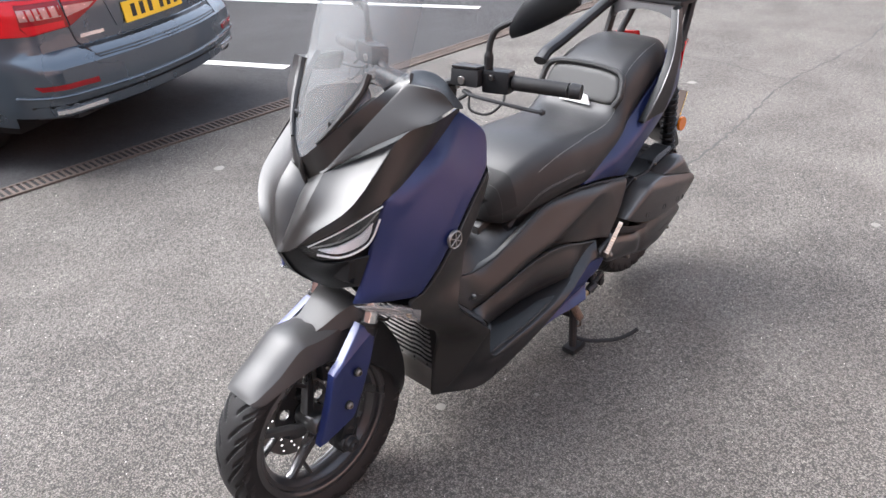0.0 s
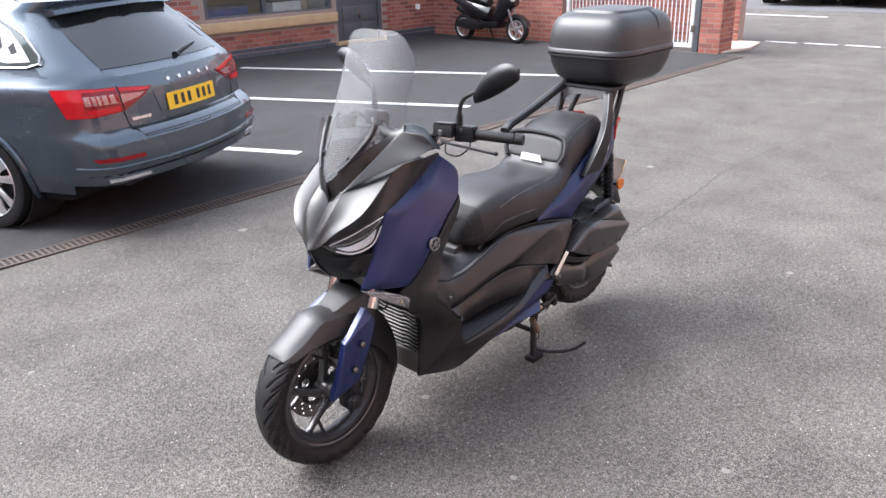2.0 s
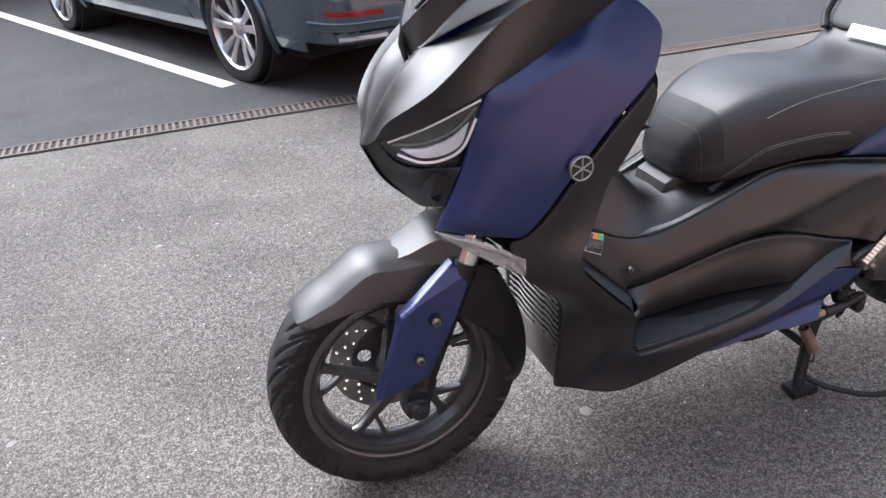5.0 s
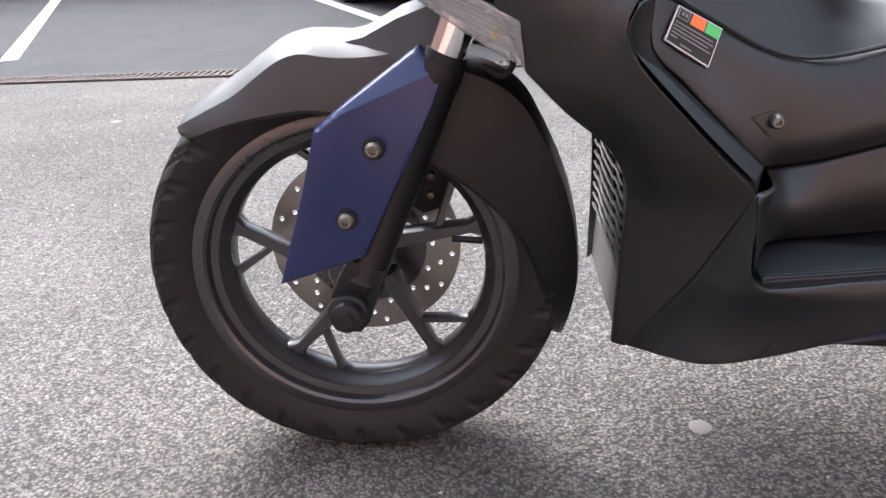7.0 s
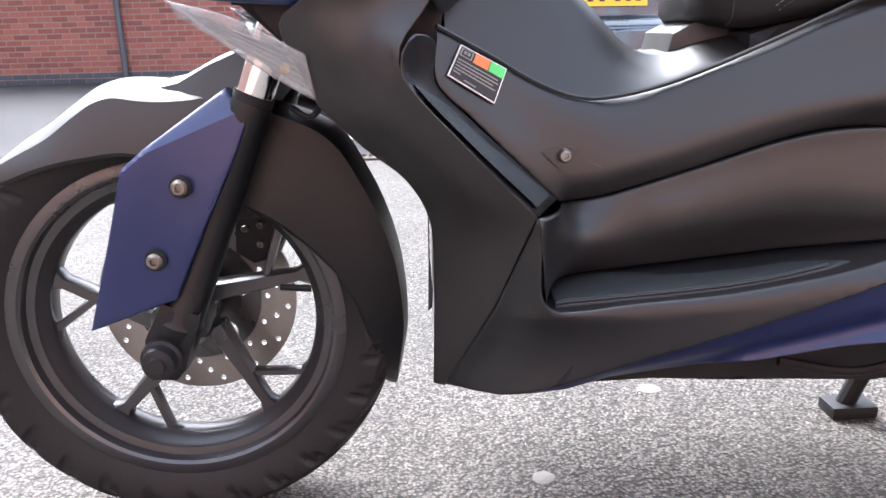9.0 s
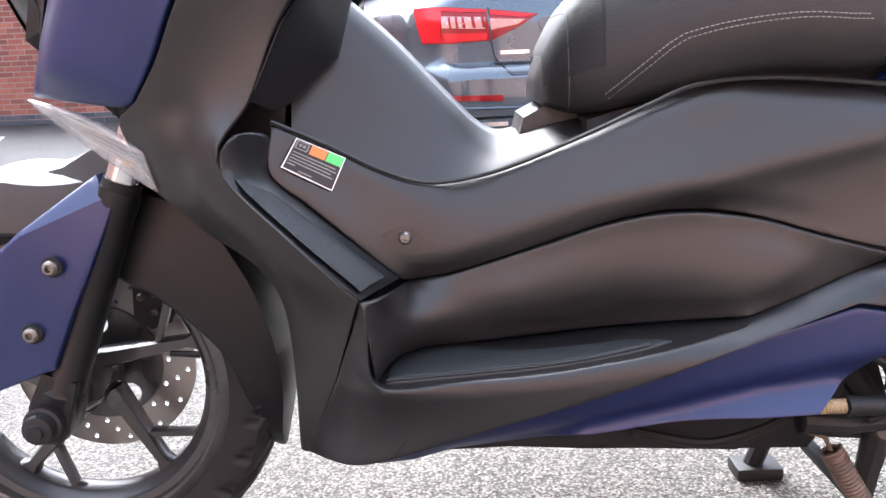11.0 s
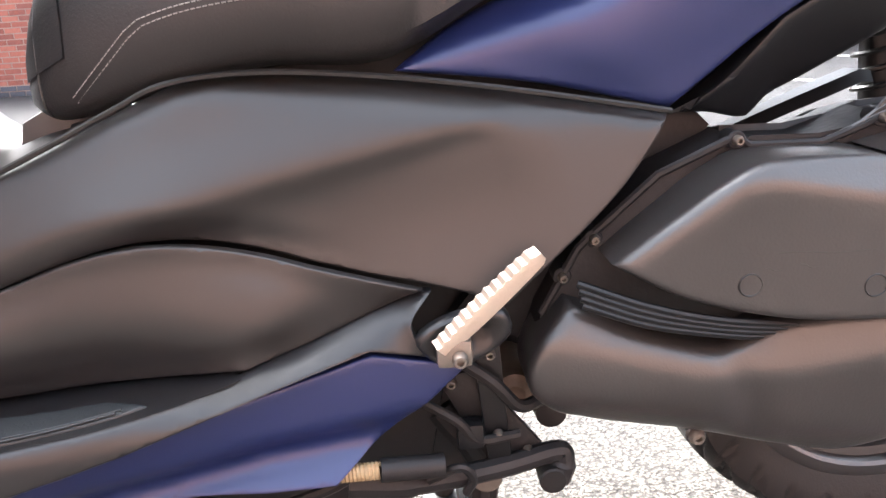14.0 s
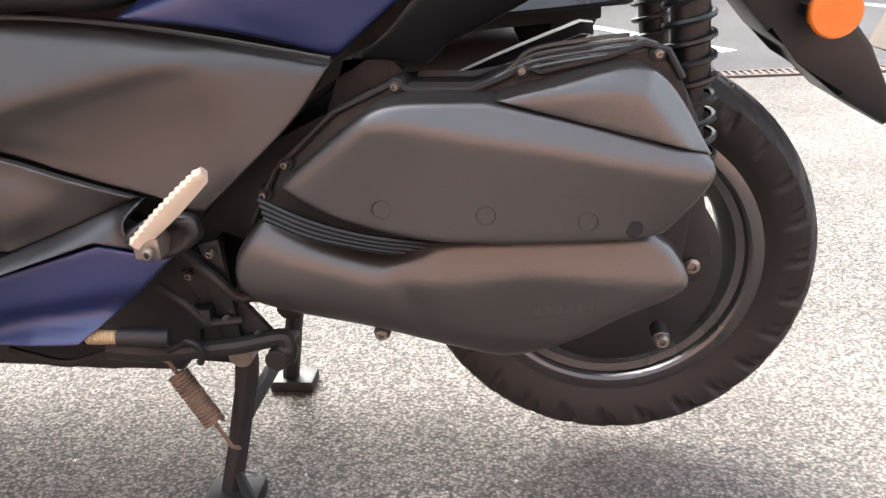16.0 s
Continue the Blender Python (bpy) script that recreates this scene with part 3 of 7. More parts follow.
# ---- materials of the vehicles ----
M_blue = mat("matt_navy_blue_paint", (0.009, 0.0165, 0.076), rough=0.36, metal=0.2, var=0.08, vscale=3, bump=0.03, bscale=900, spec=0.65)
M_grey = mat("matt_graphite_paint", (0.0135, 0.0126, 0.0122), rough=0.38, metal=0.0, spec=0.52, rvar=0.04, var=0.08, vscale=3, bump=0.04, bscale=900)
M_leg = mat("matt_dark_graphite", (0.0085, 0.0085, 0.0095), rough=0.33, metal=0.0, spec=0.5, rvar=0.04, var=0.1, vscale=3, bump=0.05, bscale=900)
M_silver = mat("matt_gunmetal_paint", (0.028, 0.0275, 0.0275), rough=0.46, metal=0.0, spec=0.45, var=0.06, vscale=3, bump=0.03, bscale=900)
M_black = mat("black_textured_plastic", (0.0055, 0.006, 0.007), rough=0.38, spec=0.32, var=0.2, vscale=7, bump=0.12, bscale=700)
M_dark = mat("dark_engine_parts", (0.010, 0.010, 0.011), rough=0.55, spec=0.35, var=0.3, vscale=12, bump=0.3, bscale=120)
M_cover = mat("worn_black_casing", (0.023, 0.0215, 0.021), rough=0.32, metal=0.0, spec=0.8, var=0.22, vscale=9, bump=0.12, bscale=420)
M_rubber = mat("tyre_rubber", (0.0105, 0.0102, 0.0105), rough=0.58, spec=0.3, var=0.25, vscale=10, bump=0.2, bscale=350)
M_tread = mat("ribbed_rubber", (0.017, 0.02, 0.022), rough=0.55, var=0.3, vscale=6, bump=0.4, bscale=500)
M_rim = mat("dark_grey_alloy", (0.085, 0.084, 0.086), rough=0.29, metal=0.75, var=0.1, vscale=6)
M_satin = mat("satin_grey_metal", (0.24, 0.24, 0.245), rough=0.38, metal=0.6, var=0.08, vscale=8)
M_chrome = mat("chrome", (0.75, 0.75, 0.75), rough=0.07, metal=1.0, var=0.03)
M_steel = mat("brushed_steel", (0.30, 0.285, 0.27), rough=0.35, metal=0.9, var=0.15, vscale=30)
M_alu = mat("cast_aluminium", (0.74, 0.62, 0.50), rough=0.42, metal=0.7, var=0.12, vscale=40, bump=0.2)
M_bolt = mat("weathered_bolt", (0.21, 0.185, 0.16), rough=0.45, metal=0.8, var=0.3, vscale=60)
M_seat = mat("black_grained_vinyl", (0.018, 0.018, 0.0185), rough=0.43, spec=0.34, var=0.12, vscale=5, bump=0.35, bscale=420, bdist=0.001)
M_seat2 = mat("grey_grained_vinyl", (0.042, 0.042, 0.041), rough=0.5, spec=0.3, var=0.1, vscale=6, bump=0.3, bscale=420, bdist=0.001)
M_thread = mat("grey_thread", (0.22, 0.215, 0.21), rough=0.8, var=0.1)
M_whitep = mat("white_plastic", (0.8, 0.8, 0.79), rough=0.4, var=0.05)
M_case = mat("black_pebbled_plastic", (0.022, 0.022, 0.0235), rough=0.42, var=0.1, vscale=5, bump=0.3, bscale=600, bdist=0.001)
M_orange = mat("orange_reflector", (0.50, 0.125, 0.004), rough=0.2, var=0.15, vscale=60, coat=0.6, crough=0.06)
M_red = mat("red_lens", (0.20, 0.003, 0.007), rough=0.15, var=0.2, vscale=30, coat=0.3, crough=0.06, spec=0.3)
M_redc = mat("bright_red_lens", (0.50, 0.004, 0.010), rough=0.22, var=0.15, vscale=30, coat=0.25, crough=0.06, spec=0.3)
M_lens = glass_mat("clear_lens", (0.93, 0.94, 0.95), 0.03, 0.06)
M_frost = glass_mat("ribbed_clear_lens", (0.9, 0.9, 0.9), 0.12, 0.15, 0.8, 0.22)
# the diffuse veil paints the pale sky reflection over the whole screen
M_screen = glass_mat("smoked_screen", (0.96, 0.98, 0.99), 0.30, 0.04, 0.08, 0.22, 0.26, 0.15)
M_pink = mat("pink_tinted_reflector", (0.42, 0.22, 0.22), rough=0.25, metal=0.5, var=0.35, vscale=50, coat=0.4, crough=0.06)
M_bright = mat("silvered_reflector", (0.8, 0.8, 0.8), rough=0.32, metal=0.5, var=0.15, vscale=60)
M_yellow = mat("yellow_plate", (0.80, 0.50, 0.02), rough=0.35, var=0.05)
M_ink = mat("black_ink", (0.01, 0.01, 0.01), rough=0.5, var=0.1)
M_rustspring = mat("rusty_spring", (0.17, 0.12, 0.09), rough=0.6, metal=0.5, var=0.4, vscale=50, bump=0.3)
M_brass = mat("yellowed_gaiter", (0.34, 0.25, 0.14), rough=0.6, metal=0.2, var=0.2)
M_sticker_o = mat("orange_print", (0.9, 0.2, 0.04), rough=0.4, var=0.05)
M_sticker_g = mat("green_print", (0.10, 0.6, 0.15), rough=0.4, var=0.05)

YC = 0.04        # middle plane of the scooter


def outline(pts, h):
    """Closed edge line through 3D points: a fourth value of 1 makes a corner, otherwise the line is smooth."""
    P = [Vector(p[:3]) for p in pts]
    K = [len(p) > 3 and p[3] for p in pts]
    out, n = [], len(P)
    for i in range(n):
        a, b = P[i], P[(i + 1) % n]
        d = b - a
        L = d.length
        ta = d if K[i] else (b - P[i - 1]) * (L / max(1e-6, (a - P[i - 1]).length + L))
        tb = d if K[(i + 1) % n] else (P[(i + 2) % n] - a) * (L / max(1e-6, (P[(i + 2) % n] - b).length + L))
        k = max(1, int(round(L / h)))
        for s in range(k):
            t = s / k
            out.append(a * (2 * t ** 3 - 3 * t * t + 1) + ta * (t ** 3 - 2 * t * t + t) + b * (-2 * t ** 3 + 3 * t * t) + tb * (t ** 3 - t * t))
    return out


def seg_dist(q, a, b):
    d = b - a
    t = np.clip(((q - a) @ d) / max(1e-12, d @ d), 0, 1)
    return np.linalg.norm(q - a - t[:, None] * d, axis=1)


def shell(pts, axes=(0, 2), h=0.013, roll=0.006, sculpt=(), thick=0.008, out=-1, folds=(), soft=0.0):
    """A moulded panel: an outline in space filled with a smooth surface, its edge rolled in, with thickness.
    sculpt: (a, b, depth, radius): a ridge (+) or hollow (-) along the line from a to b, or along a whole line a.
    folds: (line, slope, reach): a crease; the panel to the left of the line leans in by slope, up to reach. soft rounds the creases."""
    from mathutils.geometry import delaunay_2d_cdt
    dep = 3 - axes[0] - axes[1]
    B = np.array([tuple(v) for v in outline(pts, h)])
    b2 = B[:, list(axes)]
    n = len(b2)
    area = 0.5 * np.sum(b2[:, 0] * np.roll(b2[:, 1], -1) - np.roll(b2[:, 0], -1) * b2[:, 1])
    if area < 0:
        B, b2 = B[::-1].copy(), b2[::-1].copy()

    def bdist(q):
        return np.min([seg_dist(q, b2[i], b2[(i + 1) % n]) for i in range(n)], axis=0)

    def inside(q):
        c = np.zeros(len(q), bool)
        for i in range(n):
            (x1, y1), (x2, y2) = b2[i], b2[(i + 1) % n]
            if y1 == y2:
                continue
            hit = ((y1 > q[:, 1]) != (y2 > q[:, 1])) & (q[:, 0] < (x2 - x1) * (q[:, 1] - y1) / (y2 - y1) + x1)
            c ^= hit
        return c
    lo, hi = b2.min(0), b2.max(0)
    gx, gy = np.meshgrid(np.arange(lo[0], hi[0], h), np.arange(lo[1], hi[1], h))
    gx = gx + (np.arange(gx.shape[0]) % 2)[:, None] * h * 0.5
    g = np.stack([gx.ravel(), gy.ravel()], 1)
    g = g[inside(g)]
    if len(g):
        g = g[bdist(g) > max(0.55 * h, roll * 1.25)]
    crease = []
    for line, slope, reach in (() if soft else folds):
        for a, b in zip(line, line[1:]):
            a, b = np.array(a, float), np.array(b, float)
            k = max(2, int(np.linalg.norm(b - a) / (0.6 * h)))
            for i in range(k + 1):
                crease.append(a + (b - a) * i / k)
    if crease:
        crease = np.array(crease)
        crease = crease[inside(crease)]
        crease = crease[bdist(crease) > max(0.3 * h, roll * 1.2)]
        if len(g) and len(crease):
            near = np.min(np.linalg.norm(g[:, None] - crease[None], axis=2), axis=1)
            g = g[near > 0.5 * h]
            g = np.concatenate([g, crease])
    rings = []
    if roll > 0:
        tg = np.roll(b2, -1, 0) - np.roll(b2, 1, 0)
        tg /= np.maximum(1e-9, np.linalg.norm(tg, axis=1))[:, None]
        nr = np.stack([-tg[:, 1], tg[:, 0]], 1)
        for f in (0.18, 0.5, 1.0):
            q = b2 + nr * roll * f
            q = q[inside(q)]
            if len(q):
                q = q[bdist(q) > roll * f * 0.93]
            rings.append(q)
    allq = np.concatenate([b2] + rings + [g])
    res = delaunay_2d_cdt([Vector(p) for p in allq], [], [list(range(n))], 1, 1e-6)
    V = np.array([tuple(v) for v in res[0]])
    F = [tuple(f) for f in res[2]]
    # smooth fill of the depth from the edge
    d = b2[None] - V[:, None]
    r = np.linalg.norm(d, axis=2)
    dn = np.roll(d, -1, 1)
    cr = d[..., 0] * dn[..., 1] - d[..., 1] * dn[..., 0]
    dt = (d * dn).sum(2)
    half = np.tan(np.clip(np.arctan2(cr, dt) / 2, -1.55, 1.55))
    w = (half + np.roll(half, 1, 1)) / np.maximum(r, 1e-7)
    near = r.min(1) < 1e-5
    y = (w * B[:, dep][None]).sum(1) / np.where(np.abs(w.sum(1)) < 1e-9, 1, w.sum(1))
    y = np.clip(y, B[:, dep].min() - 0.01, B[:, dep].max() + 0.01)
    y[near] = B[r.argmin(1)[near], dep]
    bd = bdist(V)
    mask = np.clip(bd / 0.03, 0, 1)
    mask = mask * mask * (3 - 2 * mask)
    for a, b, dpt, rad in sculpt:
        run = [a, b] if b is not None else a
        q = np.min([seg_dist(V, np.array(u, float), np.array(v, float)) for u, v in zip(run, run[1:])], axis=0)
        y += out * dpt * np.exp(-(q / rad) ** 2) * mask
    for line, slope, reach in folds:
        P = [np.array(p, float) for p in line]
        r0, r1 = reach if isinstance(reach, tuple) else (reach, reach)
        dist, side, over, lim = np.full(len(V), 1e9), np.zeros(len(V)), np.zeros(len(V)), np.zeros(len(V))
        for k, (a, b) in enumerate(zip(P, P[1:])):
            q = seg_dist(V, a, b)
            ln = np.linalg.norm(b - a)
            along = (V - a) @ (b - a) / ln
            sd = ((b[0] - a[0]) * (V[:, 1] - a[1]) - (b[1] - a[1]) * (V[:, 0] - a[0])) / ln
            past = np.maximum(0, -along) if k == 0 else np.zeros(len(V))
            if k == len(P) - 2:
                past = np.maximum(past, along - ln)
            eff = np.where(past > 0, sd, np.copysign(q, sd))
            better = q < dist - 1e-9
            dist, side, over = np.where(better, q, dist), np.where(better, eff, side), np.where(better, past, over)
            lim = np.where(better, r0 + (r1 - r0) * (k + np.clip(along / ln, 0, 1)) / (len(P) - 1), lim)
        side = 0.5 * (side + np.sqrt(side * side + soft * soft))
        y -= out * slope * lim * np.tanh(np.maximum(side, 0.0) / np.maximum(lim, 1e-4)) * np.clip(1 - over / 0.05, 0, 1)
    if roll > 0:
        e = np.clip(bd / roll, 0, 1)
        y -= out * roll * (1 - np.sqrt(np.clip(1 - (1 - e) ** 2, 0, 1)))
    X = np.zeros((len(V), 3))
    X[:, axes[0]], X[:, axes[1]], X[:, dep] = V[:, 0], V[:, 1], y
    Y = X.copy()
    Y[:, dep] -= out * thick
    bm = bmesh.new()
    fv = [bm.verts.new(p) for p in X]
    bv = [bm.verts.new(p) for p in Y]
    edge = {}
    for f in F:
        try:
            bm.faces.new([fv[i] for i in f])
            bm.faces.new([bv[i] for i in f[::-1]])
        except ValueError:
            continue
        for i, j in zip(f, f[1:] + f[:1]):
            edge[(i, j)] = edge.get((i, j), 0) + 1
    for (i, j) in edge:
        if (j, i) not in edge:
            bm.faces.new((fv[j], fv[i], bv[i], bv[j]))
    bmesh.ops.recalc_face_normals(bm, faces=bm.faces)
    return bm


def mirrored(bm):
    m2 = bm.copy()
    for v in m2.verts:
        v.co.y = 2 * YC - v.co.y
    bmesh.ops.reverse_faces(m2, faces=m2.faces)
    return m2


def pair(name, bm, m, parent, label="", smooth=40):
    other = mirrored(bm)
    a = part(name, bm, m, parent, label, smooth)
    part(name, other, m, parent, label, smooth)
    return a


def bolt(at, r, parent, m=None, axis='Y', h=0.008, name="bolt"):
    """A button-head bolt with a hexagon socket."""
    bm = lathe([(0.0, h * 0.35), (r * 0.42, h * 0.35), (r * 0.45, h), (r * 0.7, h), (r, h * 0.55), (r, 0)], (0, 0, 0), 'Y', 14)
    for v in bm.verts:
        v.co.y = -v.co.y
    bmesh.ops.reverse_faces(bm, faces=bm.faces)
    if axis == 'X':
        xform(bm, pose(0, 0, 0, 0, 0, -90))
    xform(bm, Matrix.Translation(at))
    return part(name, bm, m or M_bolt, parent)


def coil(a, b, r, wire, turns, sides=6, n=14):
    a, b = Vector(a), Vector(b)
    d = (b - a).normalized()
    u = d.cross(Vector((0, 1, 0.1))).normalized()
    v = d.cross(u)
    P = []
    for i in range(int(turns * n) + 1):
        t = i / (turns * n)
        an = 2 * math.pi * turns * t
        P.append(a + (b - a) * t + (u * math.cos(an) + v * math.sin(an)) * r)
    return tube(P, wire, sides)


def tyre(centre, R, W, rim_r, parent, m=None, seg=600, grooves=27, seed=0):
    """A road tyre with slanting tread grooves cut into the crown."""
    prof = []
    N = 56
    H = R - rim_r
    for i in range(N + 1):
        s = -1 + 2 * i / N
        a = abs(s)
        if a < 0.72:
            q = a / 0.72
            w, r = W / 2 * 0.98 * math.sin(q * 1.25) / math.sin(1.25), R - 0.30 * H * (1 - math.cos(q * 1.25)) / (1 - math.cos(1.25))
        else:
            q = (a - 0.72) / 0.28
            w, r = W / 2 * (0.98 + 0.03 * math.sin(q * math.pi) - 0.24 * q ** 1.5), R - 0.30 * H - 0.70 * H * q
        prof.append((math.copysign(w, s), r, s))
    vs, fs = [], []
    for k in range(seg):
        th = 2 * math.pi * k / seg
        for w, r, s in prof:
            a = abs(s)
            dr, dw = 0.0, 0.0
            if 0.10 < a < 0.88:
                turn = th * grooves / (2 * math.pi) + (0.5 if s > 0 else 0.0)
                cut = 0.0
                for ph, w0, a0, a1 in ((turn + a * 3.0 - a * a, 0.13, 0.10, 0.81), (turn + 0.5 + a * 2.6 - a * a, 0.115, 0.32, 0.86)):
                    d = min(ph % 1.0, 1 - ph % 1.0) / w0
                    ends = min(1.0, max(0.0, (a - a0) / 0.06), max(0.0, (a1 - a) / 0.06))
                    cut = max(cut, min(1.0, 1.6 * max(0.0, 1 - d * d)) * ends)
                f = min(1.0, max(0.0, (a - 0.60) / 0.15))
                dr, dw = 0.0055 * cut * (1 - f), 0.0045 * cut * f
            vs.append((centre[0] + (r - dr) * math.cos(th), centre[1] + w - math.copysign(dw, w), centre[2] + (r - dr) * math.sin(th)))
    M = N + 1
    for k in range(seg):
        for i in range(N):
            a, b = k * M + i, ((k + 1) % seg) * M + i
            fs.append((a, b, b + 1, a + 1))
    return raw("tyre", vs, fs, m or M_rubber, parent, smooth=32)


def alloy(centre, rim_r, W, parent, spokes=5, turn=0.0, m=None, side=-1):
    """A cast wheel: barrel with raised lip, hub and five forked spokes."""
    m = m or M_rim
    wheel = raw("rim", [], [], m, parent)
    hw = W / 2
    prof = [(rim_r + 0.006, -hw), (rim_r + 0.012, -hw + 0.004), (rim_r + 0.010, -hw + 0.010), (rim_r - 0.010, -hw + 0.013), (rim_r - 0.016, -hw + 0.020), (rim_r - 0.022, -hw * 0.4),
            (rim_r - 0.022, hw * 0.4), (rim_r - 0.016, hw - 0.020), (rim_r - 0.010, hw - 0.013), (rim_r + 0.010, hw - 0.010), (rim_r + 0.012, hw - 0.004), (rim_r + 0.006, hw)]
    bm = lathe(prof + [(rim_r - 0.006, hw), (rim_r - 0.010, hw - 0.003), (rim_r - 0.012, hw - 0.014), (rim_r - 0.022, hw - 0.016), (rim_r - 0.025, hw - 0.022), (rim_r - 0.033, hw * 0.36), (rim_r - 0.035, hw * 0.22), (rim_r - 0.035, -hw * 0.22), (rim_r - 0.033, -hw * 0.36), (rim_r - 0.025, -hw + 0.022), (rim_r - 0.022, -hw + 0.016), (rim_r - 0.012, -hw + 0.014), (rim_r - 0.010, -hw + 0.003), (rim_r - 0.006, -hw)], centre, 'Y', 72, closed_profile=True)
    bm.to_mesh(wheel.data)
    bm.free()
    for p in wheel.data.polygons:
        p.use_smooth = True
    wheel.data.set_sharp_from_angle(angle=radians(35))
    hub = lathe([(0.014, -0.045), (0.030, -0.045), (0.036, -0.038), (0.040, -0.015), (0.040, 0.015), (0.036, 0.038), (0.030, 0.045), (0.014, 0.045)], centre, 'Y', 32)
    part("hub", hub, m, parent)
    for k in range(spokes):
        a = turn + 2 * math.pi * k / spokes
        bm = bmesh.new()
        for (a0, r0, a1, r1, w0, w1, t0, t1) in ((a + 0.62, 0.040, a + 0.10, rim_r - 0.026, 0.0135, 0.0075, 0.016, 0.011), (a + 0.23, rim_r * 0.58, a + 0.54, rim_r - 0.026, 0.005, 0.0055, 0.009, 0.008)):
            p0 = Vector((r0 * math.cos(a0), 0, r0 * math.sin(a0)))
            p1 = Vector((r1 * math.cos(a1), 0, r1 * math.sin(a1)))
            d = (p1 - p0).normalized()
            sd = Vector((-d.z, 0, d.x))
            secs = []
            for f in (0.0, 0.25, 0.55, 0.85, 0.94, 1.0):
                w = w0 + (w1 - w0) * f + (0.012 * (f - 0.85) / 0.15 if f > 0.85 else 0)
                t = t0 + (t1 - t0) * f
                c = Vector(centre) + p0 + (p1 - p0) * f
                yy = Vector((0, 1, 0))
                secs.append([c + sd * w * u + yy * t * v for u, v in ((-1, -0.55), (-0.7, -1), (0.7, -1), (1, -0.55), (1, 0.55), (0.7, 1), (-0.7, 1), (-1, 0.55))])
            loft(secs, bm=bm)
        part("spoke", bm, m, parent)
    return wheel


def drilled_disc(centre, r0, r1, thick, holes, hr):
    """A flat brake disc with round holes drilled right through it; holes: (radius, angle) of each."""
    from mathutils.geometry import delaunay_2d_cdt
    P, E = [], []

    def loop(cx, cz, r, n):
        k = len(P)
        P.extend(Vector((cx + r * math.cos(2 * math.pi * i / n), cz + r * math.sin(2 * math.pi * i / n))) for i in range(n))
        E.extend((k + i, k + (i + 1) % n) for i in range(n))
    loop(0, 0, r1, 96)
    loop(0, 0, r0, 64)
    at = [(r * math.cos(a), r * math.sin(a)) for r, a in holes]
    for x, z in at:
        loop(x, z, hr, 10)
    V, _, F = delaunay_2d_cdt(P, E, [], 0, 1e-7)[:3]
    bm = bmesh.new()
    fr = [bm.verts.new((centre[0] + v.x, centre[1], centre[2] + v.y)) for v in V]
    bk = [bm.verts.new((centre[0] + v.x, centre[1] + thick, centre[2] + v.y)) for v in V]
    edge = {}
    for f in F:
        c = sum((Vector(V[i]) for i in f), Vector((0, 0))) / len(f)
        if not r0 < c.length < r1 or any((c.x - x) ** 2 + (c.y - z) ** 2 < hr * hr for x, z in at):
            continue
        bm.faces.new([fr[i] for i in f])
        bm.faces.new([bk[i] for i in f[::-1]])
        for i, j in zip(f, list(f[1:]) + [f[0]]):
            edge[(i, j)] = 1
    for i, j in edge:
        if (j, i) not in edge:
            bm.faces.new((fr[j], fr[i], bk[i], bk[j]))
    bmesh.ops.recalc_face_normals(bm, faces=bm.faces)
    return bm


def conform(bm, under, lift, thick=0.004):
    """Lay a thin piece on another panel of the left side: its front follows that surface at a small height."""
    from mathutils.bvhtree import BVHTree
    tree = BVHTree.FromBMesh(under)
    n = len(bm.verts) // 2
    for i, v in enumerate(bm.verts):
        hit = tree.ray_cast(Vector((v.co.x, -1.0, v.co.z)), Vector((0, 1, 0)))
        if hit[0] is not None:
            v.co.y = hit[0].y - lift + (0.0 if i < n else thick)
    return bm


def on_panel(under, x, z):
    from mathutils.bvhtree import BVHTree
    hit = BVHTree.FromBMesh(under).ray_cast(Vector((x, -1.0, z)), Vector((0, 1, 0)))
    return hit[0], hit[1]

# ---- the scooter on its centre stand ----


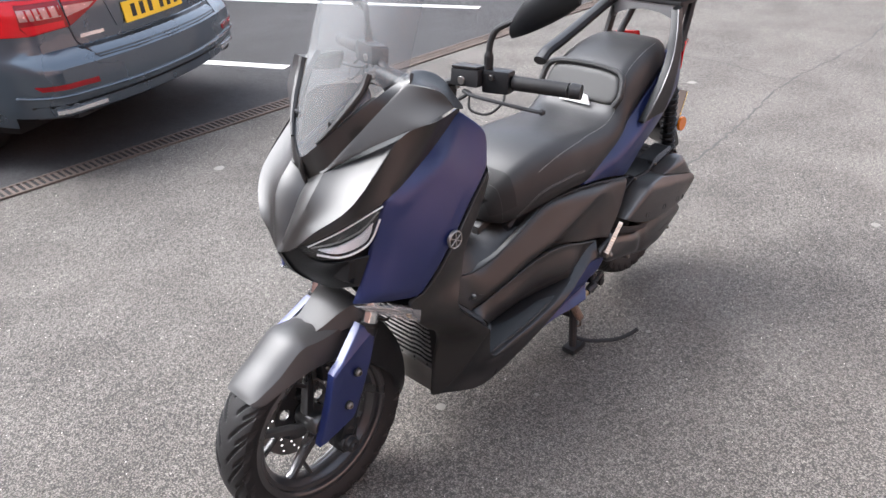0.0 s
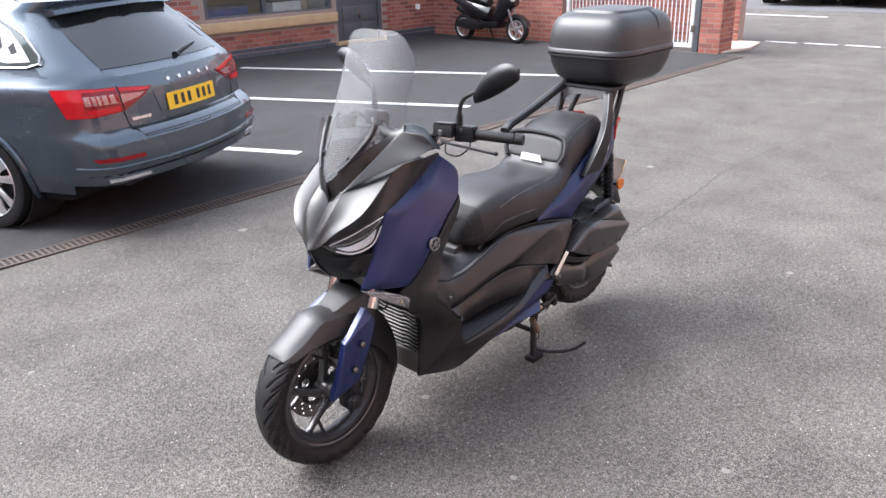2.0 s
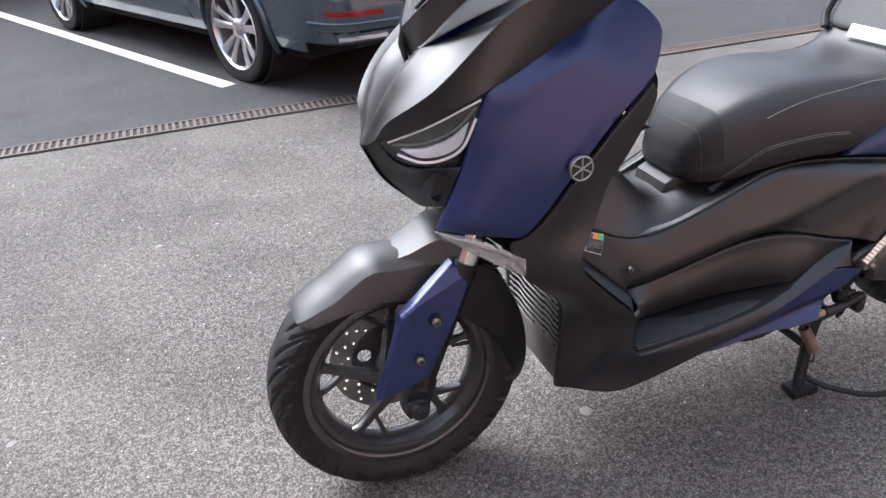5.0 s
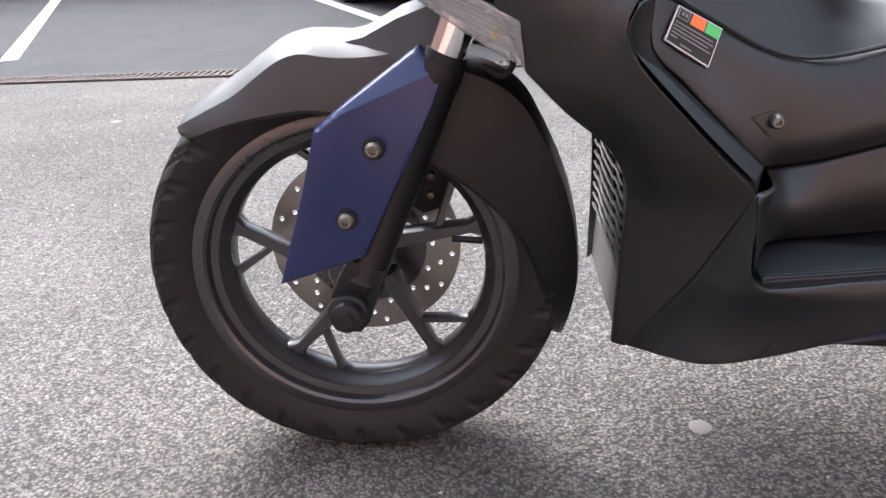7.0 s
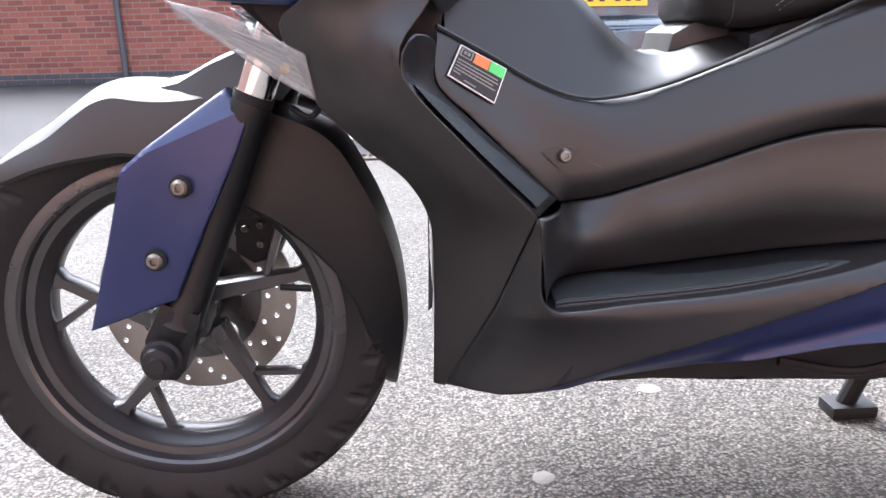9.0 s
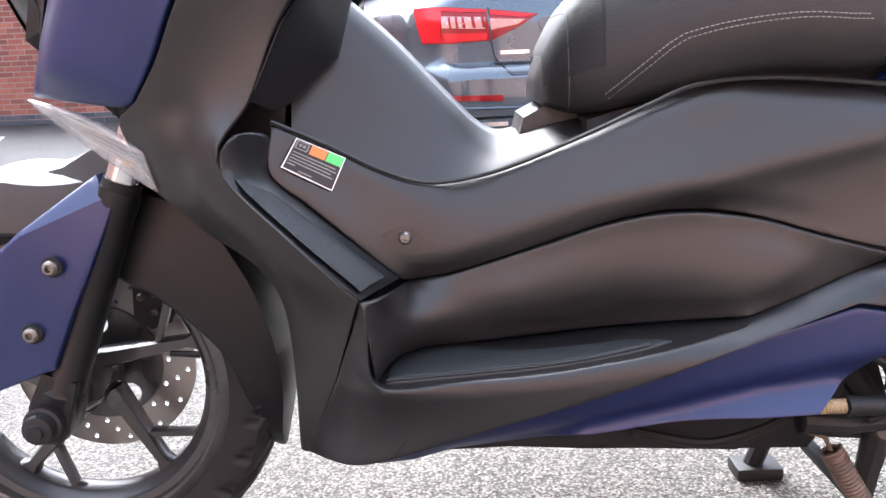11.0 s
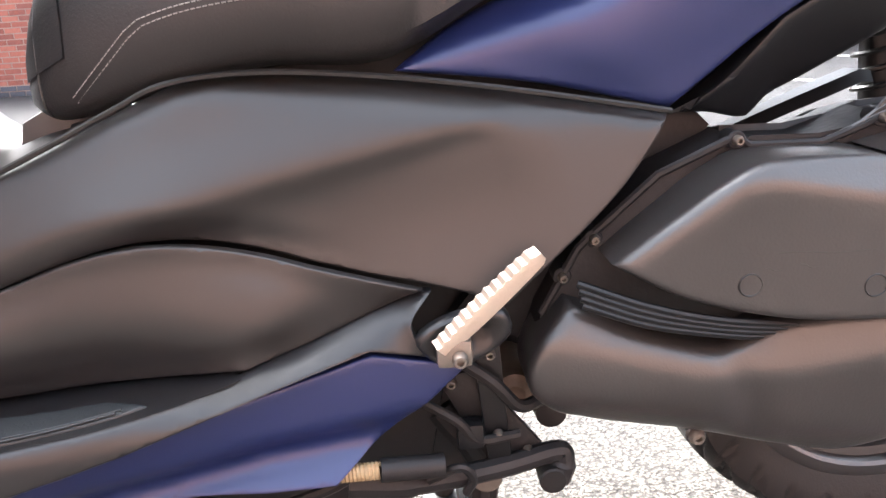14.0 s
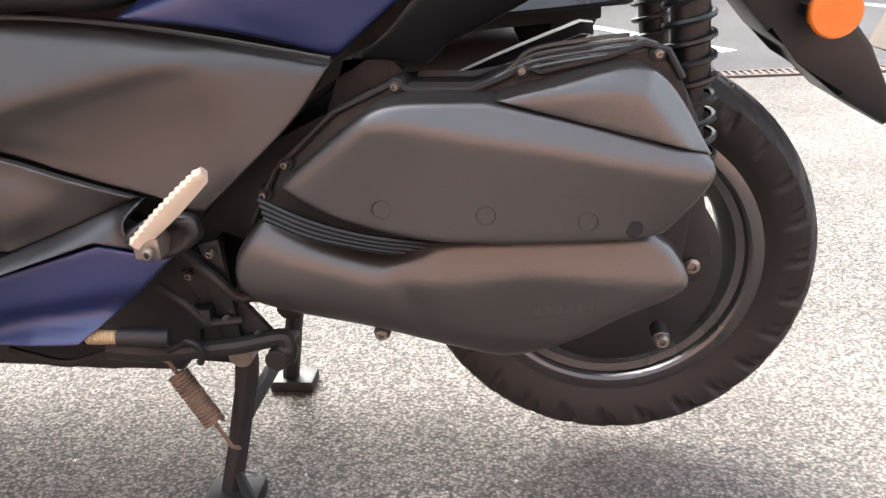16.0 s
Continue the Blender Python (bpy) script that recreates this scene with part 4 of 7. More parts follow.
def scooter():
    s = thing("scooter", (0, 0, 0), label="matt navy blue and graphite maxi scooter on its centre stand", category="scooter")
    FC, RC = (-0.006, YC, 0.275), (1.499, YC, 0.313)

    # front wheel
    fw = new("front_wheel")
    fw.parent = s
    tyre(FC, 0.275, 0.120, 0.208, fw)
    alloy(FC, 0.203, 0.094, fw, turn=math.radians(83))
    holes = [((0.094, 0.108, 0.122)[k % 3], 2 * math.pi * k / 45) for k in range(45)]
    part("brake_disc", drilled_disc((FC[0], YC + 0.055, FC[2]), 0.082, 0.1335, 0.005, holes, 0.0038), M_steel, fw, "drilled steel brake disc")
    part("disc_carrier", drilled_disc((FC[0], YC + 0.050, FC[2]), 0.03, 0.086, 0.006, [(0.060, 0.3 + 2 * math.pi * k / 5) for k in range(5)], 0.016), M_rim, fw)
    part("valve", tube([(FC[0] + 0.165, YC - 0.01, FC[2] + 0.03), (FC[0] + 0.125, YC - 0.012, FC[2] + 0.034)], [0.005, 0.004], 8), M_black, fw)
    part("axle_nut", lathe([(0.0, -0.018), (0.009, -0.018), (0.010, -0.014), (0.018, -0.012), (0.020, 0.0), (0.024, 0.002), (0.024, 0.02)], (0.0, -0.098, 0.268), 'Y', 24), M_dark, fw)

    # fork
    for sg in (-1, 1):
        yf = YC + sg * 0.103
        lo, mid, top = Vector((0.0, yf, 0.262)), Vector((0.124, yf, 0.552)), Vector((0.205, yf, 0.745))
        leg = part("fork_leg", tube([lo + (mid - lo) * t for t in (-0.06, 0.0, 0.1, 0.14, 0.16, 0.9, 0.96, 1.0)], [0.022, 0.026, 0.027, 0.0285, 0.0250, 0.0240, 0.0255, 0.0240], 20), M_black, s)
        part("fork_tube", tube([mid - (top - mid) * 0.1, top], 0.0205, 20), M_chrome, leg, "chrome upper fork tube")
        part("fork_seal", tube([mid, mid + (top - mid) * 0.05], 0.0228, 18), M_rubber, leg)
        lug = part("axle_lug", prism([(-0.026, 0.252), (-0.018, 0.238), (0.012, 0.236), (0.024, 0.250), (0.046, 0.318), (0.004, 0.334), (-0.020, 0.290)], yf - 0.024, yf + 0.026, 0.006), M_black, leg)
    fc = shell([(0.097, -0.083, 0.569, 1), (0.125, -0.086, 0.543, 1), (0.105, -0.094, 0.496), (0.064, -0.098, 0.416), (0.026, -0.096, 0.340, 1), (-0.080, -0.086, 0.301, 1), (-0.042, -0.094, 0.410), (-0.018, -0.096, 0.488, 1), (0.010, -0.094, 0.510, 1)],
               roll=0.0035, h=0.009, folds=(([(-0.012, 0.487), (0.012, 0.505), (0.095, 0.538), (0.130, 0.551)], 0.55, 0.1), ([(-0.066, 0.300), (-0.030, 0.395), (-0.002, 0.465), (0.010, 0.503)], 0.2, 0.1)), thick=0.02)
    pair("fork_cover", fc, M_blue, s, "matt navy blue fork cover", 25)
    for p in ((0.047, -0.1005, 0.469), (0.010, -0.0985, 0.388)):
        # near-black disc around the screw colours in the recess's shade
        part("recess_dark_patch", disc((p[0], p[1] + 0.001, p[2]), 0.0122, 0.004, 'Y', 20), M_shade, s)
        bolt((p[0], p[1] - 0.001, p[2]), 0.0092, s, M_bolt, name="screw")
    cal = part("brake_caliper", prism([(0.056, 0.345), (0.060, 0.395), (0.082, 0.418), (0.108, 0.404), (0.128, 0.372), (0.112, 0.338), (0.080, 0.328)], YC + 0.028, YC + 0.085, 0.008), M_dark, s, "black brake caliper")
    part("caliper_lug", prism([(0.070, 0.396), (0.072, 0.428), (0.090, 0.432), (0.100, 0.420), (0.100, 0.398)], YC + 0.006, YC + 0.030, 0.004), M_dark, cal)
    for q in ((0.088, YC + 0.005, 0.414), (0.074, YC + 0.027, 0.380), (0.094, YC + 0.027, 0.384), (0.092, YC + 0.027, 0.358)):
        bolt(q, 0.0055, cal, M_bolt)

    # front mudguard: crown over the tyre, creased along its shoulders
    def guard(stations, name, m, label="", smooth=21):
        secs = []
        for (th, r, rc, w, sk) in stations:
            a = math.radians(th)
            c, sn = math.cos(a), math.sin(a)
            half = [(0.0, r), (w * 0.25, r - (r - rc) * 0.05), (w * 0.48, r - (r - rc) * 0.20), (w * 0.66, r - (r - rc) * 0.42), (w * 0.83, r - (r - rc) * 0.74), (w * 0.98, rc * 0.45 + sk * 0.55), (w * 1.02, sk)]
            prof = [(-o, q) for o, q in half[::-1]] + half[1:]
            inner = [(o * 0.93, q - 0.005) for o, q in prof[::-1]]
            secs.append([Vector((FC[0] + q * c, YC + o, FC[2] + q * sn)) for o, q in prof + inner])
        m_pts = [[secs[i][k] for i in range(len(secs))] for k in range(len(secs[0]))]
        sm = [spline(col, 4) for col in m_pts]
        fine = [[sm[k][i] for k in range(len(sm))] for i in range(len(sm[0]))]
        return part(name, loft(fine), m, s, label, smooth)
    guard([(134.5, 0.284, 0.280, 0.055, 0.270), (131, 0.286, 0.273, 0.066, 0.257), (124, 0.285, 0.264, 0.072, 0.247), (116, 0.285, 0.260, 0.076, 0.238), (108, 0.294, 0.268, 0.078, 0.231), (102, 0.303, 0.277, 0.079, 0.228), (97, 0.305, 0.280, 0.080, 0.226), (92, 0.303, 0.273, 0.080, 0.222), (87, 0.301, 0.271, 0.080, 0.220), (81, 0.303, 0.275, 0.080, 0.222), (74, 0.320, 0.283, 0.078, 0.232), (67, 0.330, 0.291, 0.074, 0.245)],
          "front_mudguard", M_silver, label="matt gunmetal front mudguard")
    guard([(70, 0.298, 0.290, 0.072, 0.20), (56, 0.310, 0.300, 0.074, 0.19), (47, 0.316, 0.304, 0.075, 0.195), (38, 0.306, 0.296, 0.074, 0.20), (26, 0.297, 0.288, 0.072, 0.21), (13, 0.291, 0.283, 0.068, 0.225), (-2, 0.289, 0.281, 0.062, 0.240), (-12, 0.288, 0.281, 0.050, 0.254), (-19, 0.290, 0.285, 0.030, 0.272), (-22, 0.292, 0.288, 0.014, 0.280)],
          "inner_mudguard", M_black, label="black plastic rear half of the front mudguard", smooth=50)
    # stays rising from the mudguard to the fork
    st = loft([[Vector((x, YC + dy, z)) for dy, z in ((-w, z0), (-w * 0.8, z1), (0, z1 + 0.008), (w * 0.8, z1), (w, z0), (0, z0 - 0.01))] for x, w, z0, z1 in ((-0.02, 0.05, 0.545, 0.562), (0.03, 0.058, 0.545, 0.572), (0.07, 0.07, 0.55, 0.592), (0.105, 0.085, 0.555, 0.605), (0.14, 0.09, 0.555, 0.60))])
    part("fork_bridge", st, M_silver, s)
    for dy in (-0.012, 0.0, 0.014):
        P = [(0.13, YC + dy - 0.03, 0.58), (0.165, YC + dy - 0.06, 0.60), (0.185, YC + dy - 0.055, 0.66), (0.19, YC + dy - 0.02, 0.74)]
        part("brake_hose", tube(spline(P, 6), 0.005, 8), M_rubber, s)
    part("cable", tube(spline([(0.155, -0.045, 0.60), (0.185, -0.06, 0.585), (0.197, -0.065, 0.55), (0.185, -0.062, 0.535), (0.165, -0.055, 0.545)], 6), 0.0035, 8), M_rubber, s)

    # nose
    def strips(curves, n, bow=()):
        """A panel through several edge curves, each run with the same number of steps; bow lifts the middle between two curves."""
        runs = []
        for c in curves:
            q = spline(c, 12)
            runs.append([q[int(round(i * (len(q) - 1) / n))] for i in range(n + 1)])
        rows = []
        for k, (a, b) in enumerate(zip(runs, runs[1:])):
            lift = Vector(bow[k]) if k < len(bow) else Vector((0, 0, 0))
            for t in (0.0, 0.2, 0.4, 0.6, 0.8):
                rows.append([p.lerp(q, t) + lift * (4 * t * (1 - t)) * min(1.0, 4 * i / n) for i, (p, q) in enumerate(zip(a, b))])
        rows.append(runs[-1])
        bm = bmesh.new()
        front = [[bm.verts.new(p) for p in r] for r in rows]
        rear = [[bm.verts.new(p + Vector((0.005, 0.002, -0.003))) for p in r] for r in rows]
        R = len(rows)
        for i in range(R - 1):
            for j in range(n):
                bm.faces.new((front[i][j], front[i][j + 1], front[i + 1][j + 1], front[i + 1][j]))
                bm.faces.new((rear[i][j], rear[i + 1][j], rear[i + 1][j + 1], rear[i][j + 1]))
        for j in range(n):
            bm.faces.new((front[0][j], rear[0][j], rear[0][j + 1], front[0][j + 1]))
            bm.faces.new((front[-1][j], front[-1][j + 1], rear[-1][j + 1], rear[-1][j]))
        for i in range(R - 1):
            bm.faces.new((front[i][0], front[i + 1][0], rear[i + 1][0], rear[i][0]))
            bm.faces.new((front[i][n], rear[i][n], rear[i + 1][n], front[i + 1][n]))
        bmesh.ops.recalc_face_normals(bm, faces=bm.faces)
        return bm
    middle = [(-0.034, YC, 0.793), (0.006, YC, 0.848), (0.048, YC, 0.908), (0.077, YC, 0.934)]
    ridge = [(-0.024, 0.014, 0.799), (0.004, -0.008, 0.872), (0.034, -0.019, 0.922), (0.077, -0.019, 0.966)]
    shoulder = [(-0.014, -0.012, 0.816), (-0.002, -0.060, 0.860), (0.066, -0.126, 0.925), (0.200, -0.140, 1.036)]
    pair("nose_panel", strips([middle, ridge, shoulder], 28, ((-0.004, 0, 0.003), (0.004, 0.004, -0.004))), M_grey, s, "matt graphite nose panel", 24)
    brow = [(-0.014, -0.012, 0.816), (-0.002, -0.060, 0.860), (0.066, -0.126, 0.925), (0.200, -0.140, 1.036), (0.290, -0.170, 1.058), (0.404, -0.128, 1.048)]
    under = [(-0.009, -0.016, 0.813), (0.030, -0.052, 0.836), (0.078, -0.094, 0.866), (0.146, -0.147, 0.916), (0.272, -0.149, 0.980), (0.408, -0.127, 1.041)]
    pair("nose_brow", strips([brow, under], 40), M_grey, s, "matt graphite panel above the headlight", 40)
    chin = shell([(-0.030, YC, 0.788, 1), (-0.010, -0.014, 0.812, 1), (0.010, -0.032, 0.779), (0.038, -0.073, 0.772), (0.104, -0.121, 0.780, 1), (0.075, -0.108, 0.705, 1), (0.055, -0.03, 0.680), (0.045, YC, 0.676, 1), (0.0, YC, 0.725)], roll=0.003, h=0.011, thick=0.006)
    pair("chin_panel", chin, M_black, s, smooth=60)
    HL = [(0.142, -0.145, 0.912, 1), (0.061, -0.077, 0.853), (-0.009, -0.016, 0.816, 1), (-0.003, -0.018, 0.799), (0.013, -0.034, 0.782), (0.040, -0.073, 0.776), (0.083, -0.104, 0.785), (0.115, -0.128, 0.830)]
    lens = shell([(*(p[:3]), *p[3:]) for p in HL], roll=0.004, h=0.010, thick=0.003)
    back = shell([(p[0] + 0.014, p[1] + 0.014, p[2], *p[3:]) for p in HL], roll=0.006, h=0.010, sculpt=(((0.03, 0.80), (0.09, 0.84), -0.012, 0.02),), thick=0.004)
    for mirror in (False, True):
        hl = part("headlight", mirrored(back) if mirror else back.copy(), M_dark, s, "clear headlight with dark inner housing", 50)
        part("lens", mirrored(lens) if mirror else lens.copy(), M_lens, hl, "clear lens", 60)
        sg = (lambda p: Vector((p[0], 2 * YC - p[1], p[2]))) if mirror else (lambda p: Vector(p))
        strip = [(0.135, -0.143, 0.900), (0.062, -0.079, 0.846), (0.004, -0.026, 0.812)]
        part("light_strip", tube([sg(p) for p in spline(strip, 8)], 0.0018, 8), M_bright, hl, "silvered light strip")
        low = [(0.128, -0.137, 0.868), (0.108, -0.121, 0.815), (0.078, -0.101, 0.792), (0.045, -0.077, 0.785), (0.016, -0.040, 0.792)]
        part("light_strip", tube([sg(p) for p in spline(low, 8)], 0.0026, 8), M_bright, hl, "silvered trim strip")
        bowl = shell([(0.024, -0.040, 0.800), (0.056, -0.071, 0.806), (0.094, -0.103, 0.828), (0.120, -0.126, 0.858, 1), (0.108, -0.115, 0.818), (0.080, -0.096, 0.797), (0.046, -0.070, 0.790)], roll=0.003, h=0.006, thick=0.003, sculpt=(((0.05, 0.797), (0.10, 0.826), -0.006, 0.012),))
        part("reflector", mirrored(bowl) if mirror else bowl.copy(), M_bright, hl, "silvered reflector bowl", 40)
        bowl.free()
        for c, r in (((0.058, -0.066, 0.824), 0.011), ((0.090, -0.096, 0.846), 0.010)):
            part("projector", lathe([(0.0, -0.004), (r * 0.6, -0.003), (r, 0.002), (r * 1.1, 0.006), (r * 0.8, 0.012)], sg(c), 'X', 16), M_lens, hl, "glass projector")
        part("divider", tube([sg(p) for p in spline([(0.012, -0.026, 0.806), (0.056, -0.066, 0.815), (0.100, -0.104, 0.842), (0.130, -0.132, 0.884)], 5)], 0.0022, 6), M_steel, hl)
    back.free()
    lens.free()
    blue = shell([(0.148, -0.149, 0.918, 1), (0.270, -0.146, 0.978), (0.408, -0.126, 1.042, 1), (0.452, -0.169, 0.988), (0.440, -0.188, 0.935), (0.420, -0.200, 0.905), (0.345, -0.212, 0.845), (0.268, -0.214, 0.760), (0.225, -0.195, 0.690), (0.194, -0.180, 0.648, 1), (0.120, -0.145, 0.655), (0.060, -0.108, 0.662, 1), (0.084, -0.118, 0.722), (0.110, -0.124, 0.788), (0.125, -0.138, 0.850)],
                 roll=0.006, sculpt=(((0.12, 0.70), (0.30, 0.93), 0.022, 0.075), ((0.16, 0.90), (0.38, 1.02), 0.006, 0.02)))
    pair("front_side_panel", blue, M_blue, s, "matt navy blue front side panel", 60)
    ind = shell([(0.056, -0.112, 0.659, 1), (0.130, -0.150, 0.640), (0.200, -0.178, 0.605, 1), (0.206, -0.165, 0.560, 1), (0.165, -0.150, 0.582), (0.100, -0.125, 0.625)], roll=0.003, h=0.009, thick=0.012)
    indb = shell([(0.070, -0.106, 0.652, 1), (0.195, -0.164, 0.600, 1), (0.198, -0.150, 0.570, 1), (0.110, -0.118, 0.622)], roll=0.002, h=0.012, thick=0.006)
    for mirror in (False, True):
        io = part("indicator", mirrored(indb) if mirror else indb.copy(), M_steel, s, "clear front indicator with bright reflector", 50)
        part("lens", mirrored(ind) if mirror else ind.copy(), M_frost, io, "ribbed clear lens", 50)
        rb = bmesh.new()
        for k in range(7):
            f = k / 6
            a, b = Vector((0.062 + 0.004 * f, -0.113 + 0.002 * f, 0.657 - 0.012 * f)), Vector((0.198 + 0.004 * f, -0.177 + 0.012 * f, 0.604 - 0.040 * f))
            if mirror:
                a.y, b.y = 2 * YC - a.y, 2 * YC - b.y
            tube([a, (a + b) / 2, b], 0.0012, 5, bm=rb)
        part("ribs", rb, M_lens, io)
        bc = Vector((0.178, -0.155, 0.592))
        if mirror:
            bc.y = 2 * YC - bc.y
        part("bulb", disc(bc, 0.005, 0.010, 'Y', 12), M_brass, io, "dull amber bulb")
    ind.free()
    indb.free()

    # cowl under the screen
    cowl = shell([(0.076, -0.019, 0.965, 1), (0.117, -0.049, 1.013), (0.159, -0.080, 1.061), (0.202, -0.111, 1.110), (0.238, -0.141, 1.150, 1), (0.262, -0.212, 1.140), (0.272, -0.240, 1.108, 1), (0.224, -0.207, 1.078), (0.195, -0.166, 1.058), (0.140, -0.094, 1.017)], roll=0.0025, h=0.008, thick=0.012, soft=0.003, folds=(([(0.080, 0.975), (0.159, 1.052), (0.236, 1.138)], 0.5, 0.010),))
    pair("screen_cowl", cowl, M_grey, s, "matt graphite cowl beside the screen", 40)
    rear = shell([(0.240, -0.141, 1.149, 1), (0.264, -0.212, 1.139), (0.274, -0.240, 1.107, 1), (0.330, -0.215, 1.085), (0.360, -0.170, 1.090, 1), (0.345, -0.130, 1.140), (0.300, -0.105, 1.158)], roll=0.004, h=0.009, thick=0.006)
    pair("cowl_end", rear, M_black, s, smooth=50)

    # windscreen: a curved sheet, with its blade-shaped black trims and screws
    SW = 0.165
    xc = lambda z: 0.062 + 0.485 * (z - 0.985) + 0.10 * (z - 0.985) ** 2

    def on_screen(dy, z, lift=0.0):
        q = abs(dy) / SW
        return Vector((xc(z) + min(0.15, max(0.02, 0.12 - 0.28 * (z - 1.17))) * (0.35 * q ** 2 + 0.65 * q ** 3.5) - lift, YC + dy, z))
    nu, nv = 28, 30
    zl = lambda d: 0.992 + 0.178 * (abs(d) / SW) ** 1.2
    zt = lambda d: 1.442 - 0.095 * (abs(d) / SW) ** 5
    sc = bmesh.new()
    fr, bk = [], []
    for i in range(nu + 1):
        d = -SW + 2 * SW * i / nu
        cf, cb = [], []
        for j in range(nv + 1):
            v = j / nv
            z = zl(d) + (zt(d) - zl(d)) * v
            dd = d * (1 - 0.05 * (1 - v))
            p = on_screen(dd, z)
            p.x += 0.0
            cf.append(sc.verts.new(p))
            cb.append(sc.verts.new(p + Vector((0.004, 0, 0))))
        fr.append(cf)
        bk.append(cb)
    for i in range(nu):
        for j in range(nv):
            sc.faces.new((fr[i][j], fr[i + 1][j], fr[i + 1][j + 1], fr[i][j + 1]))
            sc.faces.new((bk[i][j], bk[i][j + 1], bk[i + 1][j + 1], bk[i + 1][j]))
    for i in range(nu):
        sc.faces.new((fr[i][0], bk[i][0], bk[i + 1][0], fr[i + 1][0]))
        sc.faces.new((fr[i][nv], fr[i + 1][nv], bk[i + 1][nv], bk[i][nv]))
    for j in range(nv):
        sc.faces.new((fr[0][j], fr[0][j + 1], bk[0][j + 1], bk[0][j]))
        sc.faces.new((fr[nu][j], bk[nu][j], bk[nu][j + 1], fr[nu][j + 1]))
    screen = part("windscreen", sc, M_screen, s, "tall clear windscreen", 60)
    screen.visible_shadow = False
    inner = [on_screen(-d, zl(d) - 0.001, 0.004) for d in (0.0, 0.02, 0.05, 0.08, 0.11, 0.14, 0.162)]
    outer = [Vector(p) for p in ((0.077, YC, 0.934), (0.078, 0.012, 0.950), (0.081, -0.017, 0.968), (0.121, -0.048, 1.016), (0.163, -0.079, 1.064), (0.206, -0.110, 1.113), (0.242, -0.140, 1.153))]
    pair("screen_surround", loft([[a, a.lerp(b, 0.5) + Vector((-0.002, 0, 0.002)), b, b + Vector((0.012, 0.004, -0.006)), a + Vector((0.012, 0.004, -0.006))] for a, b in zip(spline(inner, 4), spline(outer, 4))]), M_grey, s, "matt graphite screen surround", 50)
    for sg in (-1, 1):
        P = [on_screen(sg * d, z, 0.004) + Vector((-0.005, 0, 0)) for d, z in ((0.043, 1.030), (0.068, 1.062), (0.092, 1.104), (0.108, 1.140), (0.112, 1.172))]
        part("screen_trim", tube(spline(P, 8), [0.004 + 0.0065 * min(1, i / 20) for i in range(33)], 8, flat=0.9), M_ink, screen, "black blade-shaped trim")
        c = on_screen(sg * 0.062, 1.068, 0.0)
        bm = lathe([(0.0, -0.002), (0.004, -0.003), (0.0045, -0.006), (0.009, -0.005), (0.0105, 0.0), (0.0105, 0.004)], c, 'X', 18)
        part("screen_screw", bm, M_ink, screen)
    part("screen_spine", tube([(0.070, YC, 0.925), (0.062, YC, 0.965), (0.066, YC, 0.995)], [0.004, 0.007, 0.004], 8), M_ink, s)

    # handlebar, controls, mirrors
    bar = part("handlebar", tube(spline([(0.42, YC - 0.06, 1.06), (0.435, YC - 0.12, 1.095), (0.475, YC - 0.20, 1.105), (0.535, YC - 0.385, 1.098)], 6), 0.011, 12), M_dark, s)
    part("handlebar", tube(spline([(0.42, YC + 0.06, 1.06), (0.435, YC + 0.12, 1.095), (0.475, YC + 0.20, 1.105), (0.535, YC + 0.385, 1.098)], 6), 0.011, 12), M_dark, s)
    part("bar_cover", loft([[Vector((x + r * 0.9 * math.cos(a), y, z + r * math.sin(a))) for a in [k * math.pi / 6 for k in range(12)]] for x, y, z, r in ((0.43, YC - 0.12, 1.07, 0.026), (0.42, YC - 0.05, 1.055, 0.040), (0.415, YC, 1.05, 0.042), (0.42, YC + 0.05, 1.055, 0.040), (0.43, YC + 0.12, 1.07, 0.026))]), M_black, s)
    for sg in (-1, 1):
        Y = lambda d: YC + sg * d
        g0, g1 = Vector((0.494, Y(0.262), 1.103)), Vector((0.535, Y(0.385), 1.098))
        L = []
        R = []
        for k in range(25):
            L.append(g0 + (g1 - g0) * k / 24)
            R.append(0.0165 if k % 2 else 0.0178)
        gr = part("grip", tube(L, R, 14), M_rubber, s, "ribbed black rubber grip")
        part("bar_end", tube([g1, g1 + (g1 - g0).normalized() * 0.006, g1 + (g1 - g0).normalized() * 0.030], [0.013, 0.018, 0.017], 14), M_dark, gr)
        sw = box(-0.024, 0.024, -0.034, 0.034, -0.028, 0.026, 0.009)
        xform(sw, pose(0.482, Y(0.226), 1.105, 0, 6, -sg * 18))
        swi = part("switch_housing", sw, M_black, s)
        part("switch_button", disc((0.458, Y(0.226), 1.118), 0.007, 0.01, 'X', 12), M_grey, swi)
        mc = box(-0.026, 0.026, -0.036, 0.036, -0.020, 0.022, 0.006)
        xform(mc, pose(0.448, Y(0.165), 1.112, 0, 8, -sg * 14))
        mco = part("brake_reservoir", mc, M_dark, s)
        cap = box(-0.024, 0.024, -0.033, 0.033, 0.0, 0.006, 0.002)
        xform(cap, pose(0.448, Y(0.165), 1.134, 0, 8, -sg * 14))
        part("cap", cap, M_grey, mco)
        part("sight_glass", disc((0.421, Y(0.165), 1.110), 0.010, 0.006, 'X', 16), M_steel, mco)
        part("sight_glass", disc((0.423, Y(0.150), 1.092), 0.006, 0.006, 'X', 12), M_steel, mco)
